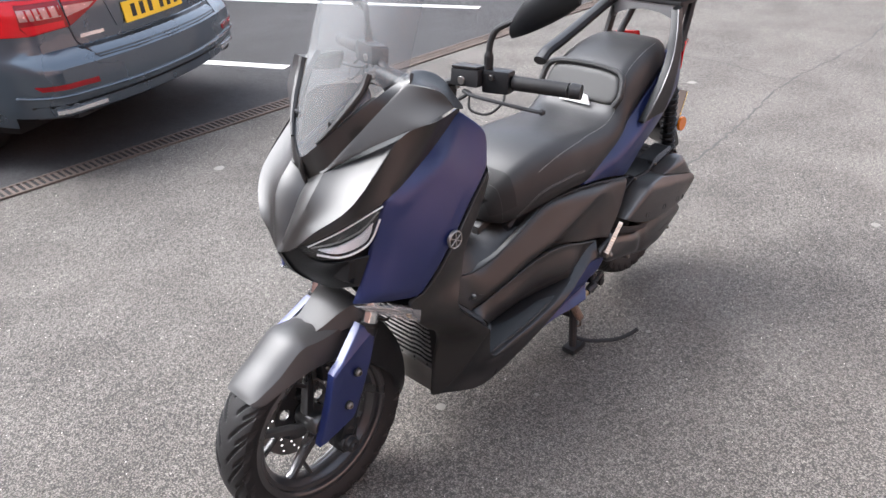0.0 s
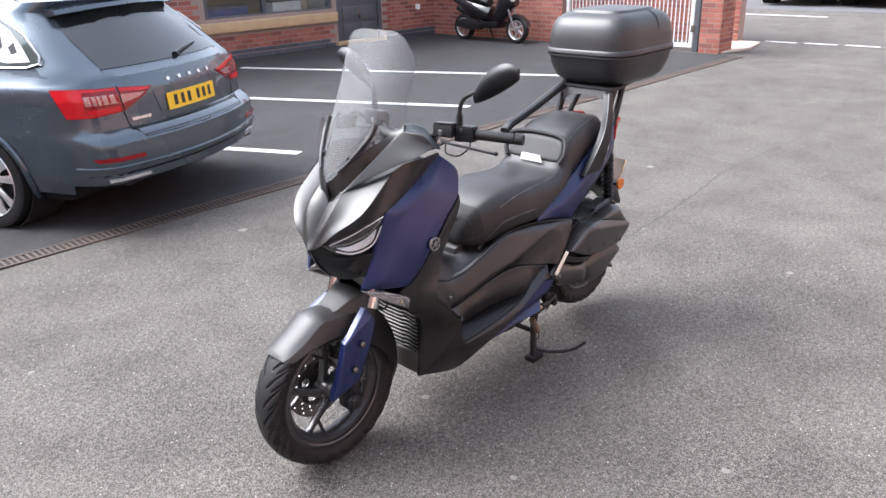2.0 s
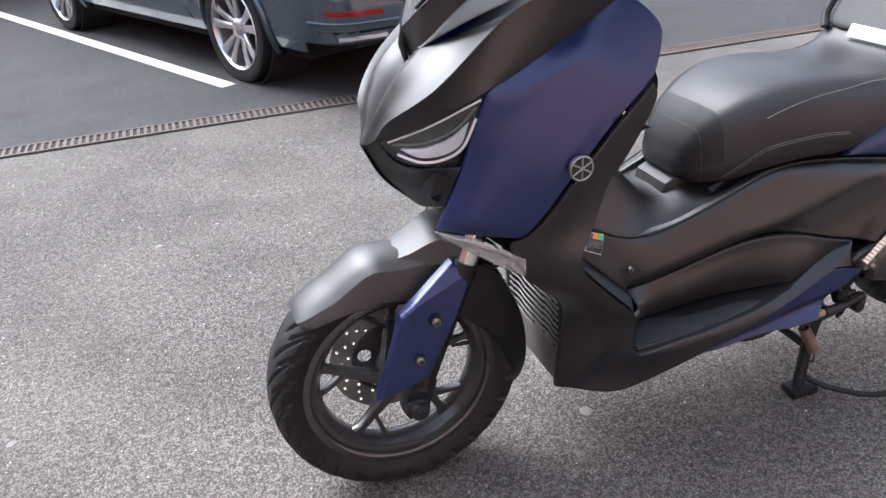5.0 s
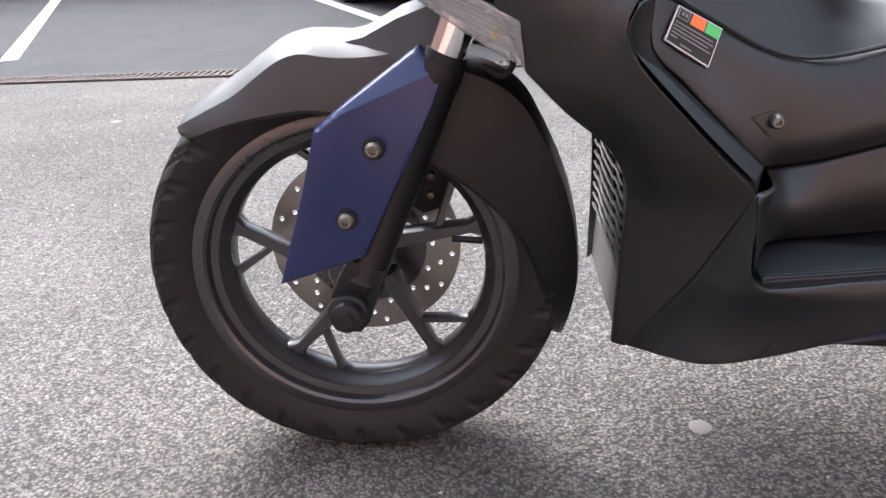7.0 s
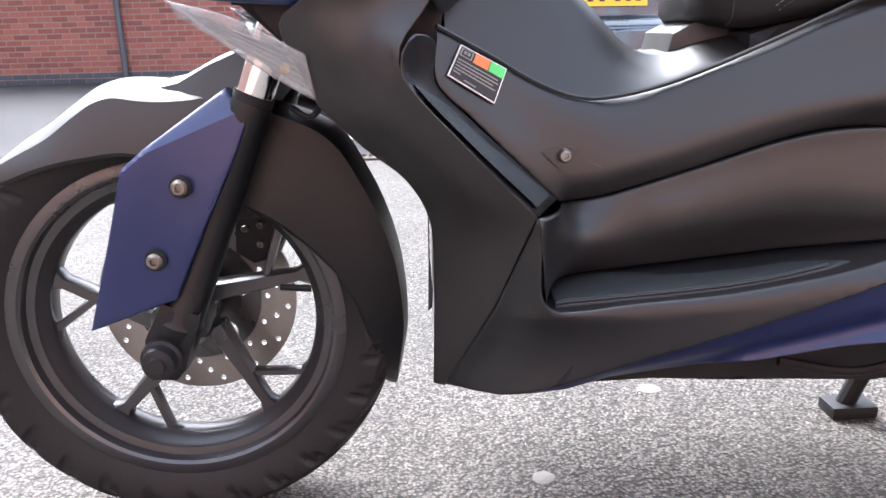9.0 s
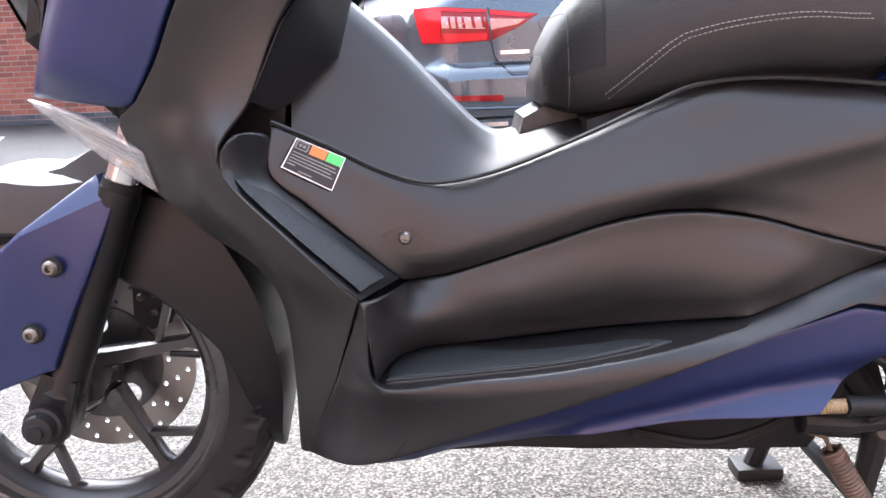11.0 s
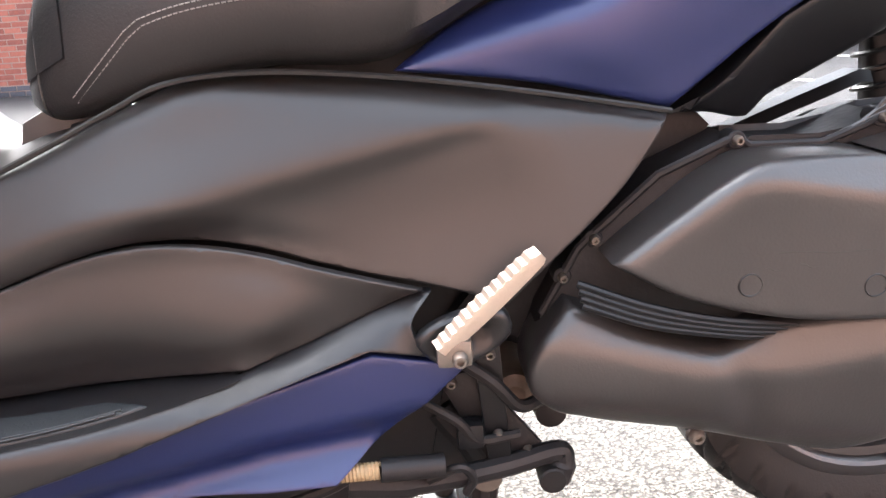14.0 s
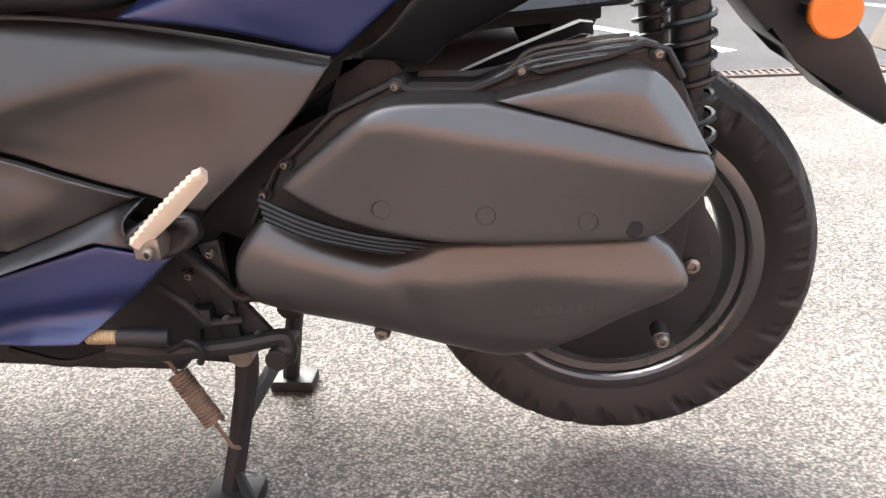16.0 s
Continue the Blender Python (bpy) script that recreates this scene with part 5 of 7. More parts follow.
        lv = part("brake_lever", tube(spline([(0.425, Y(0.17), 1.085), (0.415, Y(0.21), 1.082), (0.435, Y(0.27), 1.073), (0.465, Y(0.33), 1.060), (0.478, Y(0.352), 1.056)], 6), [0.008] * 4 + [0.0062] * 19 + [0.006] * 2, 10, flat=0.7), M_dark, s)
        part("ball_end", lathe([(0.0, -0.008), (0.0055, -0.006), (0.008, 0), (0.0055, 0.006), (0.0, 0.008)], (0.479, Y(0.354), 1.056), 'Y', 12), M_dark, lv)
        part("control_cable", tube(spline([(0.425, Y(0.185), 1.080), (0.405, Y(0.205), 1.052), (0.420, Y(0.245), 1.045), (0.452, Y(0.262), 1.066), (0.475, Y(0.250), 1.085)], 6), 0.003, 8), M_rubber, s)
        part("control_cable", tube(spline([(0.425, Y(0.19), 1.085), (0.40, Y(0.15), 1.06), (0.40, Y(0.08), 1.055)], 6), 0.004, 8), M_rubber, s)
        mi = part("mirror", tube(spline([(0.471, Y(0.205), 1.115), (0.471, Y(0.207), 1.165), (0.474, Y(0.210), 1.195), (0.482, Y(0.222), 1.222), (0.502, Y(0.256), 1.242)], 6), [0.011] * 7 + [0.0075] * 18, 10), M_dark, s, "black rear-view mirror")
        secs = []
        for f in range(11):
            t = f / 10
            w = 0.052 * math.sin(math.pi * min(1, 0.08 + t * 0.86)) ** 0.6
            c = Vector((0.503, Y(0.250 + 0.178 * t), 1.240 + 0.090 * t - 0.018 * (2 * t - 1) ** 2))
            secs.append([c + Vector((0.6 * w * math.cos(a) * (0.9 if math.cos(a) < 0 else 0.25), 0, w * math.sin(a) * 0.9)) for a in [k * math.pi / 7 for k in range(14)]])
        part("mirror_housing", loft(secs), M_black, mi)
        part("mirror_glass", prism([(Y(0.268), 1.232), (Y(0.33), 1.243), (Y(0.405), 1.305), (Y(0.415), 1.335), (Y(0.36), 1.328), (Y(0.29), 1.282)], 0.512, 0.518, axes='yz'), M_chrome, mi)

    # leg shield
    leg = shell([(0.203, -0.186, 0.655, 1), (0.232, -0.200, 0.692), (0.272, -0.217, 0.756), (0.350, -0.214, 0.840), (0.424, -0.202, 0.900, 1), (0.440, -0.190, 0.870), (0.405, -0.190, 0.800), (0.350, -0.192, 0.722), (0.318, -0.203, 0.651), (0.289, -0.220, 0.610), (0.291, -0.220, 0.583), (0.345, -0.220, 0.521), (0.412, -0.217, 0.450, 1), (0.376, -0.172, 0.345, 1), (0.324, -0.104, 0.224, 1), (0.311, -0.087, 0.219, 1), (0.315, -0.100, 0.351), (0.312, -0.120, 0.426), (0.289, -0.138, 0.474), (0.247, -0.150, 0.512), (0.206, -0.160, 0.556, 1), (0.176, -0.168, 0.632)],
                roll=0.0025, sculpt=(((0.28, 0.58), (0.40, 0.45), 0.004, 0.02), ((0.24, 0.60), (0.33, 0.48), 0.014, 0.045), ((0.25, 0.64), (0.24, 0.58), -0.008, 0.02)))
    pair("leg_shield", leg, M_grey, s, "matt graphite leg shield", 30)
    part("emblem", lathe([(0.0, -0.003), (0.0195, -0.003), (0.0195, 0.0), (0.0, 0.0)], (0.279, -0.222, 0.783), 'Y', 28), M_ink, s)
    em = lathe([(0.0190, -0.004), (0.0208, -0.0055), (0.0225, -0.004), (0.0225, 0.004), (0.0190, 0.004)], (0.279, -0.221, 0.783), 'Y', 32, closed_profile=True)
    for k in range(3):
        a = math.pi * k / 3 + math.pi / 2
        d = Vector((math.cos(a), 0, math.sin(a))) * 0.0195
        tube([Vector((0.279, -0.2255, 0.783)) - d, Vector((0.279, -0.2255, 0.783)) + d], 0.0016, 6, bm=em)
    part("badge", em, M_steel, s, "round silver badge")
    part("inner_fairing", prism([(0.05, 0.72), (0.07, 0.80), (0.13, 0.89), (0.30, 0.99), (0.40, 1.02), (0.42, 0.92), (0.375, 0.74), (0.335, 0.655), (0.30, 0.58), (0.345, 0.50), (0.34, 0.45), (0.24, 0.56), (0.19, 0.62)], YC - 0.135, YC + 0.135, 0.02), M_black, s)
    kn = shell([(0.440, -0.190, 0.905), (0.408, -0.190, 0.800), (0.352, -0.192, 0.722, 1), (0.318, -0.203, 0.651, 1), (0.335, -0.130, 0.640), (0.388, -0.062, 0.690, 1), (0.410, -0.03, 0.78), (0.44, -0.03, 0.95)], roll=0.006, thick=0.006, sculpt=())
    pair("knee_panel", kn, M_black, s)
    tl = [(0.289, -0.216, 0.605, 1), (0.300, -0.205, 0.620), (0.322, -0.158, 0.612), (0.321, -0.160, 0.575), (0.356, -0.152, 0.536), (0.448, -0.128, 0.447, 1), (0.414, -0.212, 0.449, 1), (0.344, -0.216, 0.519), (0.289, -0.217, 0.581)]
    pair("foot_rest", shell(tl, roll=0.003, h=0.009, thick=0.01, sculpt=(((0.31, 0.58), (0.40, 0.475), -0.006, 0.02),)), M_leg, s)
    pair("foot_tread", shell([(0.300, -0.210, 0.577), (0.318, -0.178, 0.566), (0.368, -0.172, 0.518), (0.434, -0.166, 0.459, 1), (0.414, -0.206, 0.457, 1), (0.350, -0.212, 0.522)], roll=0.003, h=0.009, thick=0.01), M_tread, s, "black rubber foot tread")

    # radiator and its honeycomb grille between the leg shields
    part("radiator", prism([(0.335, 0.232), (0.365, 0.228), (0.40, 0.46), (0.345, 0.47)], YC - 0.12, YC + 0.12), M_dark, s)
    gril = new("radiator_grille")
    gril.parent = s
    part("frame", prism([(0.317, 0.226), (0.330, 0.224), (0.336, 0.30), (0.322, 0.30)], YC - 0.115, YC + 0.115, 0.003), M_steel, gril)
    for k in range(11):
        z = 0.305 + k * 0.0155
        P = []
        for i in range(13):
            y = YC - 0.12 + 0.24 * i / 12
            P.append((0.318 - 0.10 * max(0, (z - 0.40)) , y, z + (0.004 if i in (2, 3, 9, 10) else 0.0)))
        part("louvre", tube(P, 0.0024, 6), M_steel, gril)
    for k in range(5):
        y = YC - 0.10 + 0.20 * k / 4
        part("louvre", tube([(0.321, y, 0.30), (0.320, y + 0.006, 0.39), (0.313, y, 0.47)], 0.002, 5), M_black, gril)

    # side cover, with the warning sticker
    seam = [(0.502, -0.112, 0.446), (0.535, -0.118, 0.456), (0.574, -0.125, 0.469), (0.624, -0.133, 0.486), (0.673, -0.142, 0.503), (0.720, -0.151, 0.514), (0.760, -0.156, 0.517), (0.799, -0.160, 0.514), (0.844, -0.164, 0.505), (0.889, -0.168, 0.491), (0.934, -0.171, 0.478)]
    crease = [(1.043, 0.600), (0.940, 0.579), (0.831, 0.557), (0.760, 0.541), (0.697, 0.519), (0.601, 0.481), (0.498, 0.444)]
    side = shell([(0.324, -0.142, 0.624, 1), (0.377, -0.116, 0.595), (0.430, -0.100, 0.564), (0.476, -0.094, 0.547), (0.522, -0.096, 0.548), (0.583, -0.104, 0.564), (0.667, -0.112, 0.598), (0.726, -0.116, 0.624), (0.775, -0.119, 0.643), (0.812, -0.120, 0.649), (0.850, -0.121, 0.648), (0.956, -0.124, 0.638), (1.072, -0.130, 0.619), (1.200, -0.142, 0.594, 1), (1.158, -0.155, 0.540), (1.099, -0.170, 0.487), (1.050, -0.182, 0.446, 1), (0.995, -0.177, 0.464)] + seam[::-1] + [(0.458, -0.102, 0.438, 1), (0.448, -0.120, 0.446), (0.356, -0.146, 0.538), (0.322, -0.158, 0.575)],
                 roll=0.0025, h=0.0075, soft=0.0035, sculpt=((crease, None, 0.013, 0.050), ((0.36, 0.58), (0.46, 0.49), -0.004, 0.04)), thick=0.012,
                 folds=(([(0.540, 0.545), (0.609, 0.571), (0.667, 0.591), (0.725, 0.616), (0.782, 0.634), (0.816, 0.639), (0.950, 0.629), (1.072, 0.610), (1.195, 0.588)], 1.5, 0.018), (crease, 0.75, (0.008, 0.042))))
    side_keep = side.copy()
    joint = [(0.324, -0.141, 0.627), (0.377, -0.115, 0.598), (0.430, -0.099, 0.567), (0.476, -0.093, 0.550), (0.522, -0.095, 0.551), (0.583, -0.103, 0.567), (0.667, -0.111, 0.601), (0.726, -0.115, 0.627), (0.775, -0.118, 0.646), (0.850, -0.120, 0.651), (0.956, -0.123, 0.641), (1.072, -0.129, 0.622), (1.200, -0.141, 0.597)]
    pair("panel_joint", tube(spline(joint, 5), 0.0026, 6), M_ink, s)
    pair("side_cover", side, M_grey, s, "matt graphite side cover", 50)
    # sticker, a little off the panel
    cn = [on_panel(side_keep, x, z)[0] for x, z in ((0.347, 0.608), (0.395, 0.582), (0.380, 0.549), (0.332, 0.580))]
    nrm = (cn[1] - cn[0]).cross(cn[3] - cn[0]).normalized()
    if nrm.y > 0:
        nrm = -nrm

    def patch(u0, u1, v0, v1, lift, m, name, parent):
        q = [cn[0].lerp(cn[1], u).lerp(cn[3].lerp(cn[2], u), v) + nrm * lift for u, v in ((u0, v0), (u1, v0), (u1, v1), (u0, v1))]
        q2 = [p - nrm * 0.002 for p in q]
        return raw(name, q + q2, [(0, 1, 2, 3), (7, 6, 5, 4), (0, 4, 5, 1), (1, 5, 6, 2), (2, 6, 7, 3), (3, 7, 4, 0)], m, parent)
    stk = patch(0, 1, 0, 1, 0.0030, M_whitep, "warning_sticker", s)
    stk["label"] = "black warning sticker with orange and green blocks"
    patch(0.022, 0.978, 0.03, 0.97, 0.0034, M_ink, "field", stk)
    patch(0.04, 0.29, 0.06, 0.30, 0.0038, M_thread, "pictogram", stk)
    patch(0.07, 0.26, 0.09, 0.27, 0.0042, M_ink, "pictogram", stk)
    patch(0.10, 0.155, 0.13, 0.22, 0.0046, M_thread, "pictogram", stk)
    patch(0.175, 0.23, 0.13, 0.22, 0.0046, M_thread, "pictogram", stk)
    patch(0.33, 0.64, 0.03, 0.31, 0.0038, M_sticker_o, "block", stk)
    patch(0.66, 0.98, 0.03, 0.31, 0.0038, M_sticker_g, "block", stk)
    for k, (a, b) in enumerate(((0.05, 0.9), (0.05, 0.93), (0.05, 0.85), (0.05, 0.92), (0.05, 0.2), (0.3, 0.55))):
        v = 0.40 + k * 0.095
        patch(a, b, v, v + 0.035, 0.0038, M_thread, "text_bar", stk)
    # darker flat patch on the panel, standing for the shaded screw recess
    rec = shell([(0.431, -0.11, 0.497, 1), (0.452, -0.11, 0.501), (0.470, -0.11, 0.499), (0.478, -0.11, 0.488), (0.497, -0.11, 0.478, 1), (0.462, -0.11, 0.472)], roll=0.0, h=0.007, thick=0.003)
    conform(rec, side_keep, 0.0015)
    part("recess_dark_patch", rec, M_leg, s)
    at = on_panel(side_keep, 0.457, 0.492)[0]
    bolt((at.x, at.y - 0.001, at.z), 0.0075, s, M_steel, name="screw")
    side_keep.free()

    # footboard: the wall below the seam, the shelf with its rubber mat, the outer lip
    lip = [(0.435, -0.210, 0.352), (0.514, -0.210, 0.357), (0.599, -0.210, 0.363), (0.656, -0.209, 0.370), (0.712, -0.207, 0.379), (0.769, -0.199, 0.390), (0.819, -0.189, 0.404), (0.887, -0.177, 0.429), (0.961, -0.168, 0.459)]
    back = [(0.446, -0.124, 0.356), (0.473, -0.114, 0.360), (0.532, -0.115, 0.366), (0.585, -0.117, 0.371), (0.637, -0.121, 0.377), (0.683, -0.130, 0.384), (0.746, -0.150, 0.394), (0.790, -0.166, 0.401)]
    wall = shell([(0.415, -0.214, 0.446, 1), (0.436, -0.196, 0.447), (0.459, -0.106, 0.437, 1)] + [(x, y - 0.003, z - 0.001) for x, y, z in seam] + [(0.978, -0.174, 0.464, 1), (0.958, -0.166, 0.456), (0.887, -0.171, 0.428), (0.822, -0.180, 0.406, 1)] + [(x, y - 0.002, z) for x, y, z in back[::-1]] + [(0.432, -0.150, 0.352), (0.424, -0.204, 0.354, 1)],
                 roll=0.0022, h=0.0075, soft=0.006, thick=0.008, sculpt=(([(0.58, 0.420), (0.70, 0.445), (0.84, 0.450)], None, 0.012, 0.040),))
    pair("footwell_wall", wall, M_grey, s, "matt graphite wall of the footwell", 60)
    shelf = shell([(x, y, z) for x, y, z in lip[:7]] + [(0.800, -0.160, 0.399)] + [(x, y + 0.006, z - 0.004) for x, y, z in back[::-1]] + [(0.428, -0.150, 0.351), (0.424, -0.205, 0.352, 1)], axes=(0, 1), roll=0.0, h=0.011, thick=0.012, out=1)
    pair("footboard", shelf, M_leg, s, "matt graphite footboard")
    fm = shell([(0.434, -0.200, 0.3555, 1), (0.514, -0.201, 0.3605), (0.599, -0.201, 0.3665), (0.656, -0.200, 0.3735), (0.712, -0.196, 0.3825), (0.737, -0.190, 0.388, 1), (0.700, -0.166, 0.381), (0.653, -0.142, 0.3735), (0.589, -0.121, 0.3655), (0.537, -0.113, 0.3615), (0.479, -0.111, 0.3575), (0.446, -0.122, 0.355), (0.437, -0.150, 0.355)], axes=(0, 1), roll=0.002, h=0.009, thick=0.003, out=1)
    pair("floor_mat", fm, M_tread, s, "black rubber floor mat")
    for off, r in ((0.0, 0.0013), (0.006, 0.0009)):
        rib = [(x + off * 0.5, y + off, z + 0.0052) for x, y, z in ((0.434, -0.199, 0.352), (0.514, -0.200, 0.357), (0.599, -0.200, 0.363), (0.656, -0.199, 0.370), (0.712, -0.194, 0.379))]
        pair("mat_edge", tube(spline(rib, 5), r, 6), M_tread, s)
    lowp = shell([(0.412, -0.219, 0.448, 1), (0.420, -0.216, 0.440), (0.418, -0.214, 0.390), (0.421, -0.213, 0.362)] + lip + [(0.985, -0.174, 0.462, 1), (0.966, -0.190, 0.438), (0.982, -0.194, 0.412), (1.012, -0.192, 0.404, 1), (0.930, -0.194, 0.420, 1), (0.820, -0.204, 0.389), (0.711, -0.210, 0.353), (0.534, -0.206, 0.300), (0.390, -0.176, 0.248), (0.324, -0.106, 0.226, 1), (0.376, -0.174, 0.345, 1)],
                 roll=0.003, h=0.0075, soft=0.004, thick=0.010,
                 folds=(([(0.412, 0.448), (0.400, 0.375), (0.385, 0.320), (0.372, 0.262)], -0.5, 0.020), ([(0.420, 0.346), (0.514, 0.347), (0.656, 0.360), (0.769, 0.380), (0.887, 0.418), (0.965, 0.448)], 0.9, 0.012)))
    lowp_keep = lowp.copy()
    pair("floorboard", lowp, M_leg, s, "matt graphite floorboard side", 60)
    # near-black patch laid on the panel as the slot's shaded depth
    vent = shell([(0.424, -0.18, 0.262, 1), (0.436, -0.18, 0.270), (0.452, -0.18, 0.290, 1), (0.446, -0.18, 0.276)], roll=0.0, h=0.006, thick=0.003)
    conform(vent, lowp_keep, 0.0012)
    pair("slot", vent, M_shade, s)
    lowp_keep.free()
    lowb = shell([(0.376, -0.158, 0.236, 1), (0.534, -0.197, 0.294), (0.711, -0.204, 0.355), (0.930, -0.188, 0.415, 1), (1.012, -0.190, 0.400, 1), (0.950, -0.192, 0.345), (0.891, -0.196, 0.302, 1), (0.768, -0.188, 0.291), (0.648, -0.180, 0.270), (0.526, -0.172, 0.254), (0.420, -0.150, 0.232, 1)],
                 roll=0.003, h=0.0075, thick=0.012, soft=0.004, folds=(([(0.990, 0.368), (0.948, 0.361), (0.827, 0.344), (0.650, 0.304), (0.500, 0.268)], 1.05, 0.020), ([(1.0, 0.335), (0.941, 0.330), (0.828, 0.319), (0.739, 0.297), (0.648, 0.278)], -1.6, 0.03)))
    pair("lower_side_panel", lowb, M_blue, s, "matt navy blue lower side panel", 60)
    part("belly", prism([(0.32, 0.222), (0.36, 0.205), (0.574, 0.213), (0.66, 0.217), (0.69, 0.202), (0.74, 0.204), (0.855, 0.208), (0.86, 0.196), (0.942, 0.194), (0.975, 0.24), (1.0, 0.36), (0.9, 0.42), (0.6, 0.42), (0.45, 0.40), (0.36, 0.28)], YC - 0.125, YC + 0.125, 0.01), M_dark, s)

    part("inner_frame", prism([(0.48, 0.30), (0.52, 0.43), (0.70, 0.49), (0.90, 0.49), (1.04, 0.45), (1.04, 0.40), (0.95, 0.32)], YC - 0.105, YC + 0.105, 0.01), M_dark, s)

    # centre tunnel
    secs = []
    for x, z, w, b in ((0.335, 0.80, 0.07, 0.60), (0.385, 0.755, 0.068, 0.57), (0.44, 0.705, 0.066, 0.545), (0.50, 0.640, 0.066, 0.53), (0.54, 0.600, 0.07, 0.53), (0.575, 0.588, 0.085, 0.53), (0.62, 0.600, 0.10, 0.53), (0.70, 0.615, 0.11, 0.53)):
        secs.append([Vector((x + dx, YC + o, q)) for o, q, dx in ((-0.135, b, 0), (-w * 1.25, z - 0.45 * (z - b), 0), (-w, z - 0.018, 0.004), (-w * 0.75, z, 0.008), (0, z + 0.004, 0.01), (w * 0.75, z, 0.008), (w, z - 0.018, 0.004), (w * 1.25, z - 0.45 * (z - b), 0), (0.135, b, 0))])
    cols = [spline([sx[k] for sx in secs], 4) for k in range(len(secs[0]))]
    part("centre_tunnel", loft([[c[i] for c in cols] for i in range(len(cols[0]))]), M_grey, s, "matt graphite centre tunnel", 60)
    part("seat_hinge", prism([(0.592, 0.580), (0.600, 0.612), (0.640, 0.632), (0.668, 0.632), (0.680, 0.590)], YC - 0.055, YC + 0.055, 0.006), M_silver, s, "grey seat hinge cover")
    part("seat_base", prism([(0.665, 0.612), (0.70, 0.618), (0.83, 0.662), (0.96, 0.664), (1.2, 0.765), (1.48, 0.87), (1.5, 0.80), (1.25, 0.60), (1.10, 0.50), (0.8, 0.48), (0.665, 0.50)], YC - 0.11, YC + 0.11, 0.015), M_dark, s)

    # seat
    ST = ((0.615, 0.655, 0.630, 0.050), (0.632, 0.700, 0.622, 0.085), (0.665, 0.748, 0.616, 0.115), (0.72, 0.788, 0.626, 0.142), (0.79, 0.812, 0.645, 0.165), (0.87, 0.818, 0.655, 0.178), (0.96, 0.810, 0.654, 0.180), (1.05, 0.802, 0.698, 0.180), (1.12, 0.812, 0.732, 0.178), (1.165, 0.850, 0.752, 0.172), (1.205, 0.915, 0.772, 0.162), (1.25, 0.950, 0.795, 0.157), (1.33, 0.975, 0.832, 0.150), (1.42, 0.985, 0.872, 0.140), (1.49, 0.975, 0.900, 0.118), (1.520, 0.945, 0.905, 0.085))

    def seat_sec(x, zt, zb, w):
        h = zt - zb
        return [Vector((x, YC + o, z)) for o, z in ((-w * 0.84, zb), (-w * 0.99, zb + 0.10 * h), (-w, zb + 0.36 * h), (-w * 0.93, zb + 0.68 * h), (-w * 0.80, zb + 0.915 * h), (-w * 0.62, zb + 0.985 * h), (0, zt), (w * 0.62, zb + 0.985 * h), (w * 0.80, zb + 0.915 * h), (w * 0.93, zb + 0.68 * h), (w, zb + 0.36 * h), (w * 0.99, zb + 0.10 * h), (w * 0.84, zb))]
    cols = [spline([seat_sec(*q)[k] for q in ST], 5) for k in range(13)]
    seat = part("seat", loft([[c[i] for c in cols] for i in range(len(cols[0]))]), M_seat, s, "black grained vinyl dual seat with grey stitching", 60)
    for ks, i0, i1 in ((4, 18, 66), (8, 18, 66), (2, 12, 30), (10, 12, 30)):
        sg = -1 if ks < 6 else 1
        for off in (0.0, 0.007):
            P = []
            for i in range(i0, min(i1, len(cols[0]))):
                f = (i - i0) / (i1 - i0)
                a, b = cols[ks][i], cols[ks + (1 if sg > 0 else -1)][i]
                drop = max(0, 1 - f * 3.2)
                p = a.lerp(b, 0.9 * drop)
                P.append(p + Vector((off * 0.5, sg * 0.001, 0.0012 - off * 0.7)))
            st2 = bmesh.new()
            for j in range(len(P) - 1):
                n = max(1, int((P[j + 1] - P[j]).length / 0.0045))
                for q in range(n):
                    tube([P[j].lerp(P[j + 1], q / n), P[j].lerp(P[j + 1], (q + 0.7) / n)], 0.0006, 4, bm=st2)
            tagged(part("stitching", st2, M_thread, seat, "grey stitched seam"), kind="stuff")
    seamf = [cols[k][8] + Vector((-0.001, 0, 0.001)) for k in range(13)]
    part("seam", tube(spline(seamf, 4), 0.0009, 5), M_seat2, seat)
    front = [[cols[k][i] + Vector((-0.0012, (-0.0010 if k < 6 else 0.0010) if k != 6 else 0.0, 0.0012)) for k in range(2, 11)] for i in range(3, 13)]
    insert = bmesh.new()
    fv = [[insert.verts.new(p) for p in r] for r in front]
    bv = [[insert.verts.new(p + Vector((0.003, 0, -0.003))) for p in r] for r in front]
    for i in range(len(fv) - 1):
        for k in range(len(fv[0]) - 1):
            insert.faces.new((fv[i][k], fv[i][k + 1], fv[i + 1][k + 1], fv[i + 1][k]))
            insert.faces.new((bv[i][k], bv[i + 1][k], bv[i + 1][k + 1], bv[i][k + 1]))
    bmesh.ops.recalc_face_normals(insert, faces=insert.faces)
    part("seat_front", insert, M_rubber, seat, "darker vinyl seat front", 60)
    pad = shell([(1.150, YC - 0.125, 0.842), (1.146, YC - 0.055, 0.838), (1.146, YC + 0.055, 0.838), (1.150, YC + 0.125, 0.842), (1.165, YC + 0.138, 0.875), (1.190, YC + 0.115, 0.925), (1.196, YC, 0.936), (1.190, YC - 0.115, 0.925), (1.165, YC - 0.138, 0.875)], axes=(1, 2), roll=0.014, h=0.011, thick=0.05)
    part("back_rest", pad, M_seat2, seat, "grey padded back rest", 60)
    rim_p = [(1.150, YC - 0.135, 0.838), (1.165, YC - 0.150, 0.875), (1.192, YC - 0.125, 0.932), (1.200, YC, 0.944), (1.192, YC + 0.125, 0.932), (1.165, YC + 0.150, 0.875), (1.150, YC + 0.135, 0.838)]
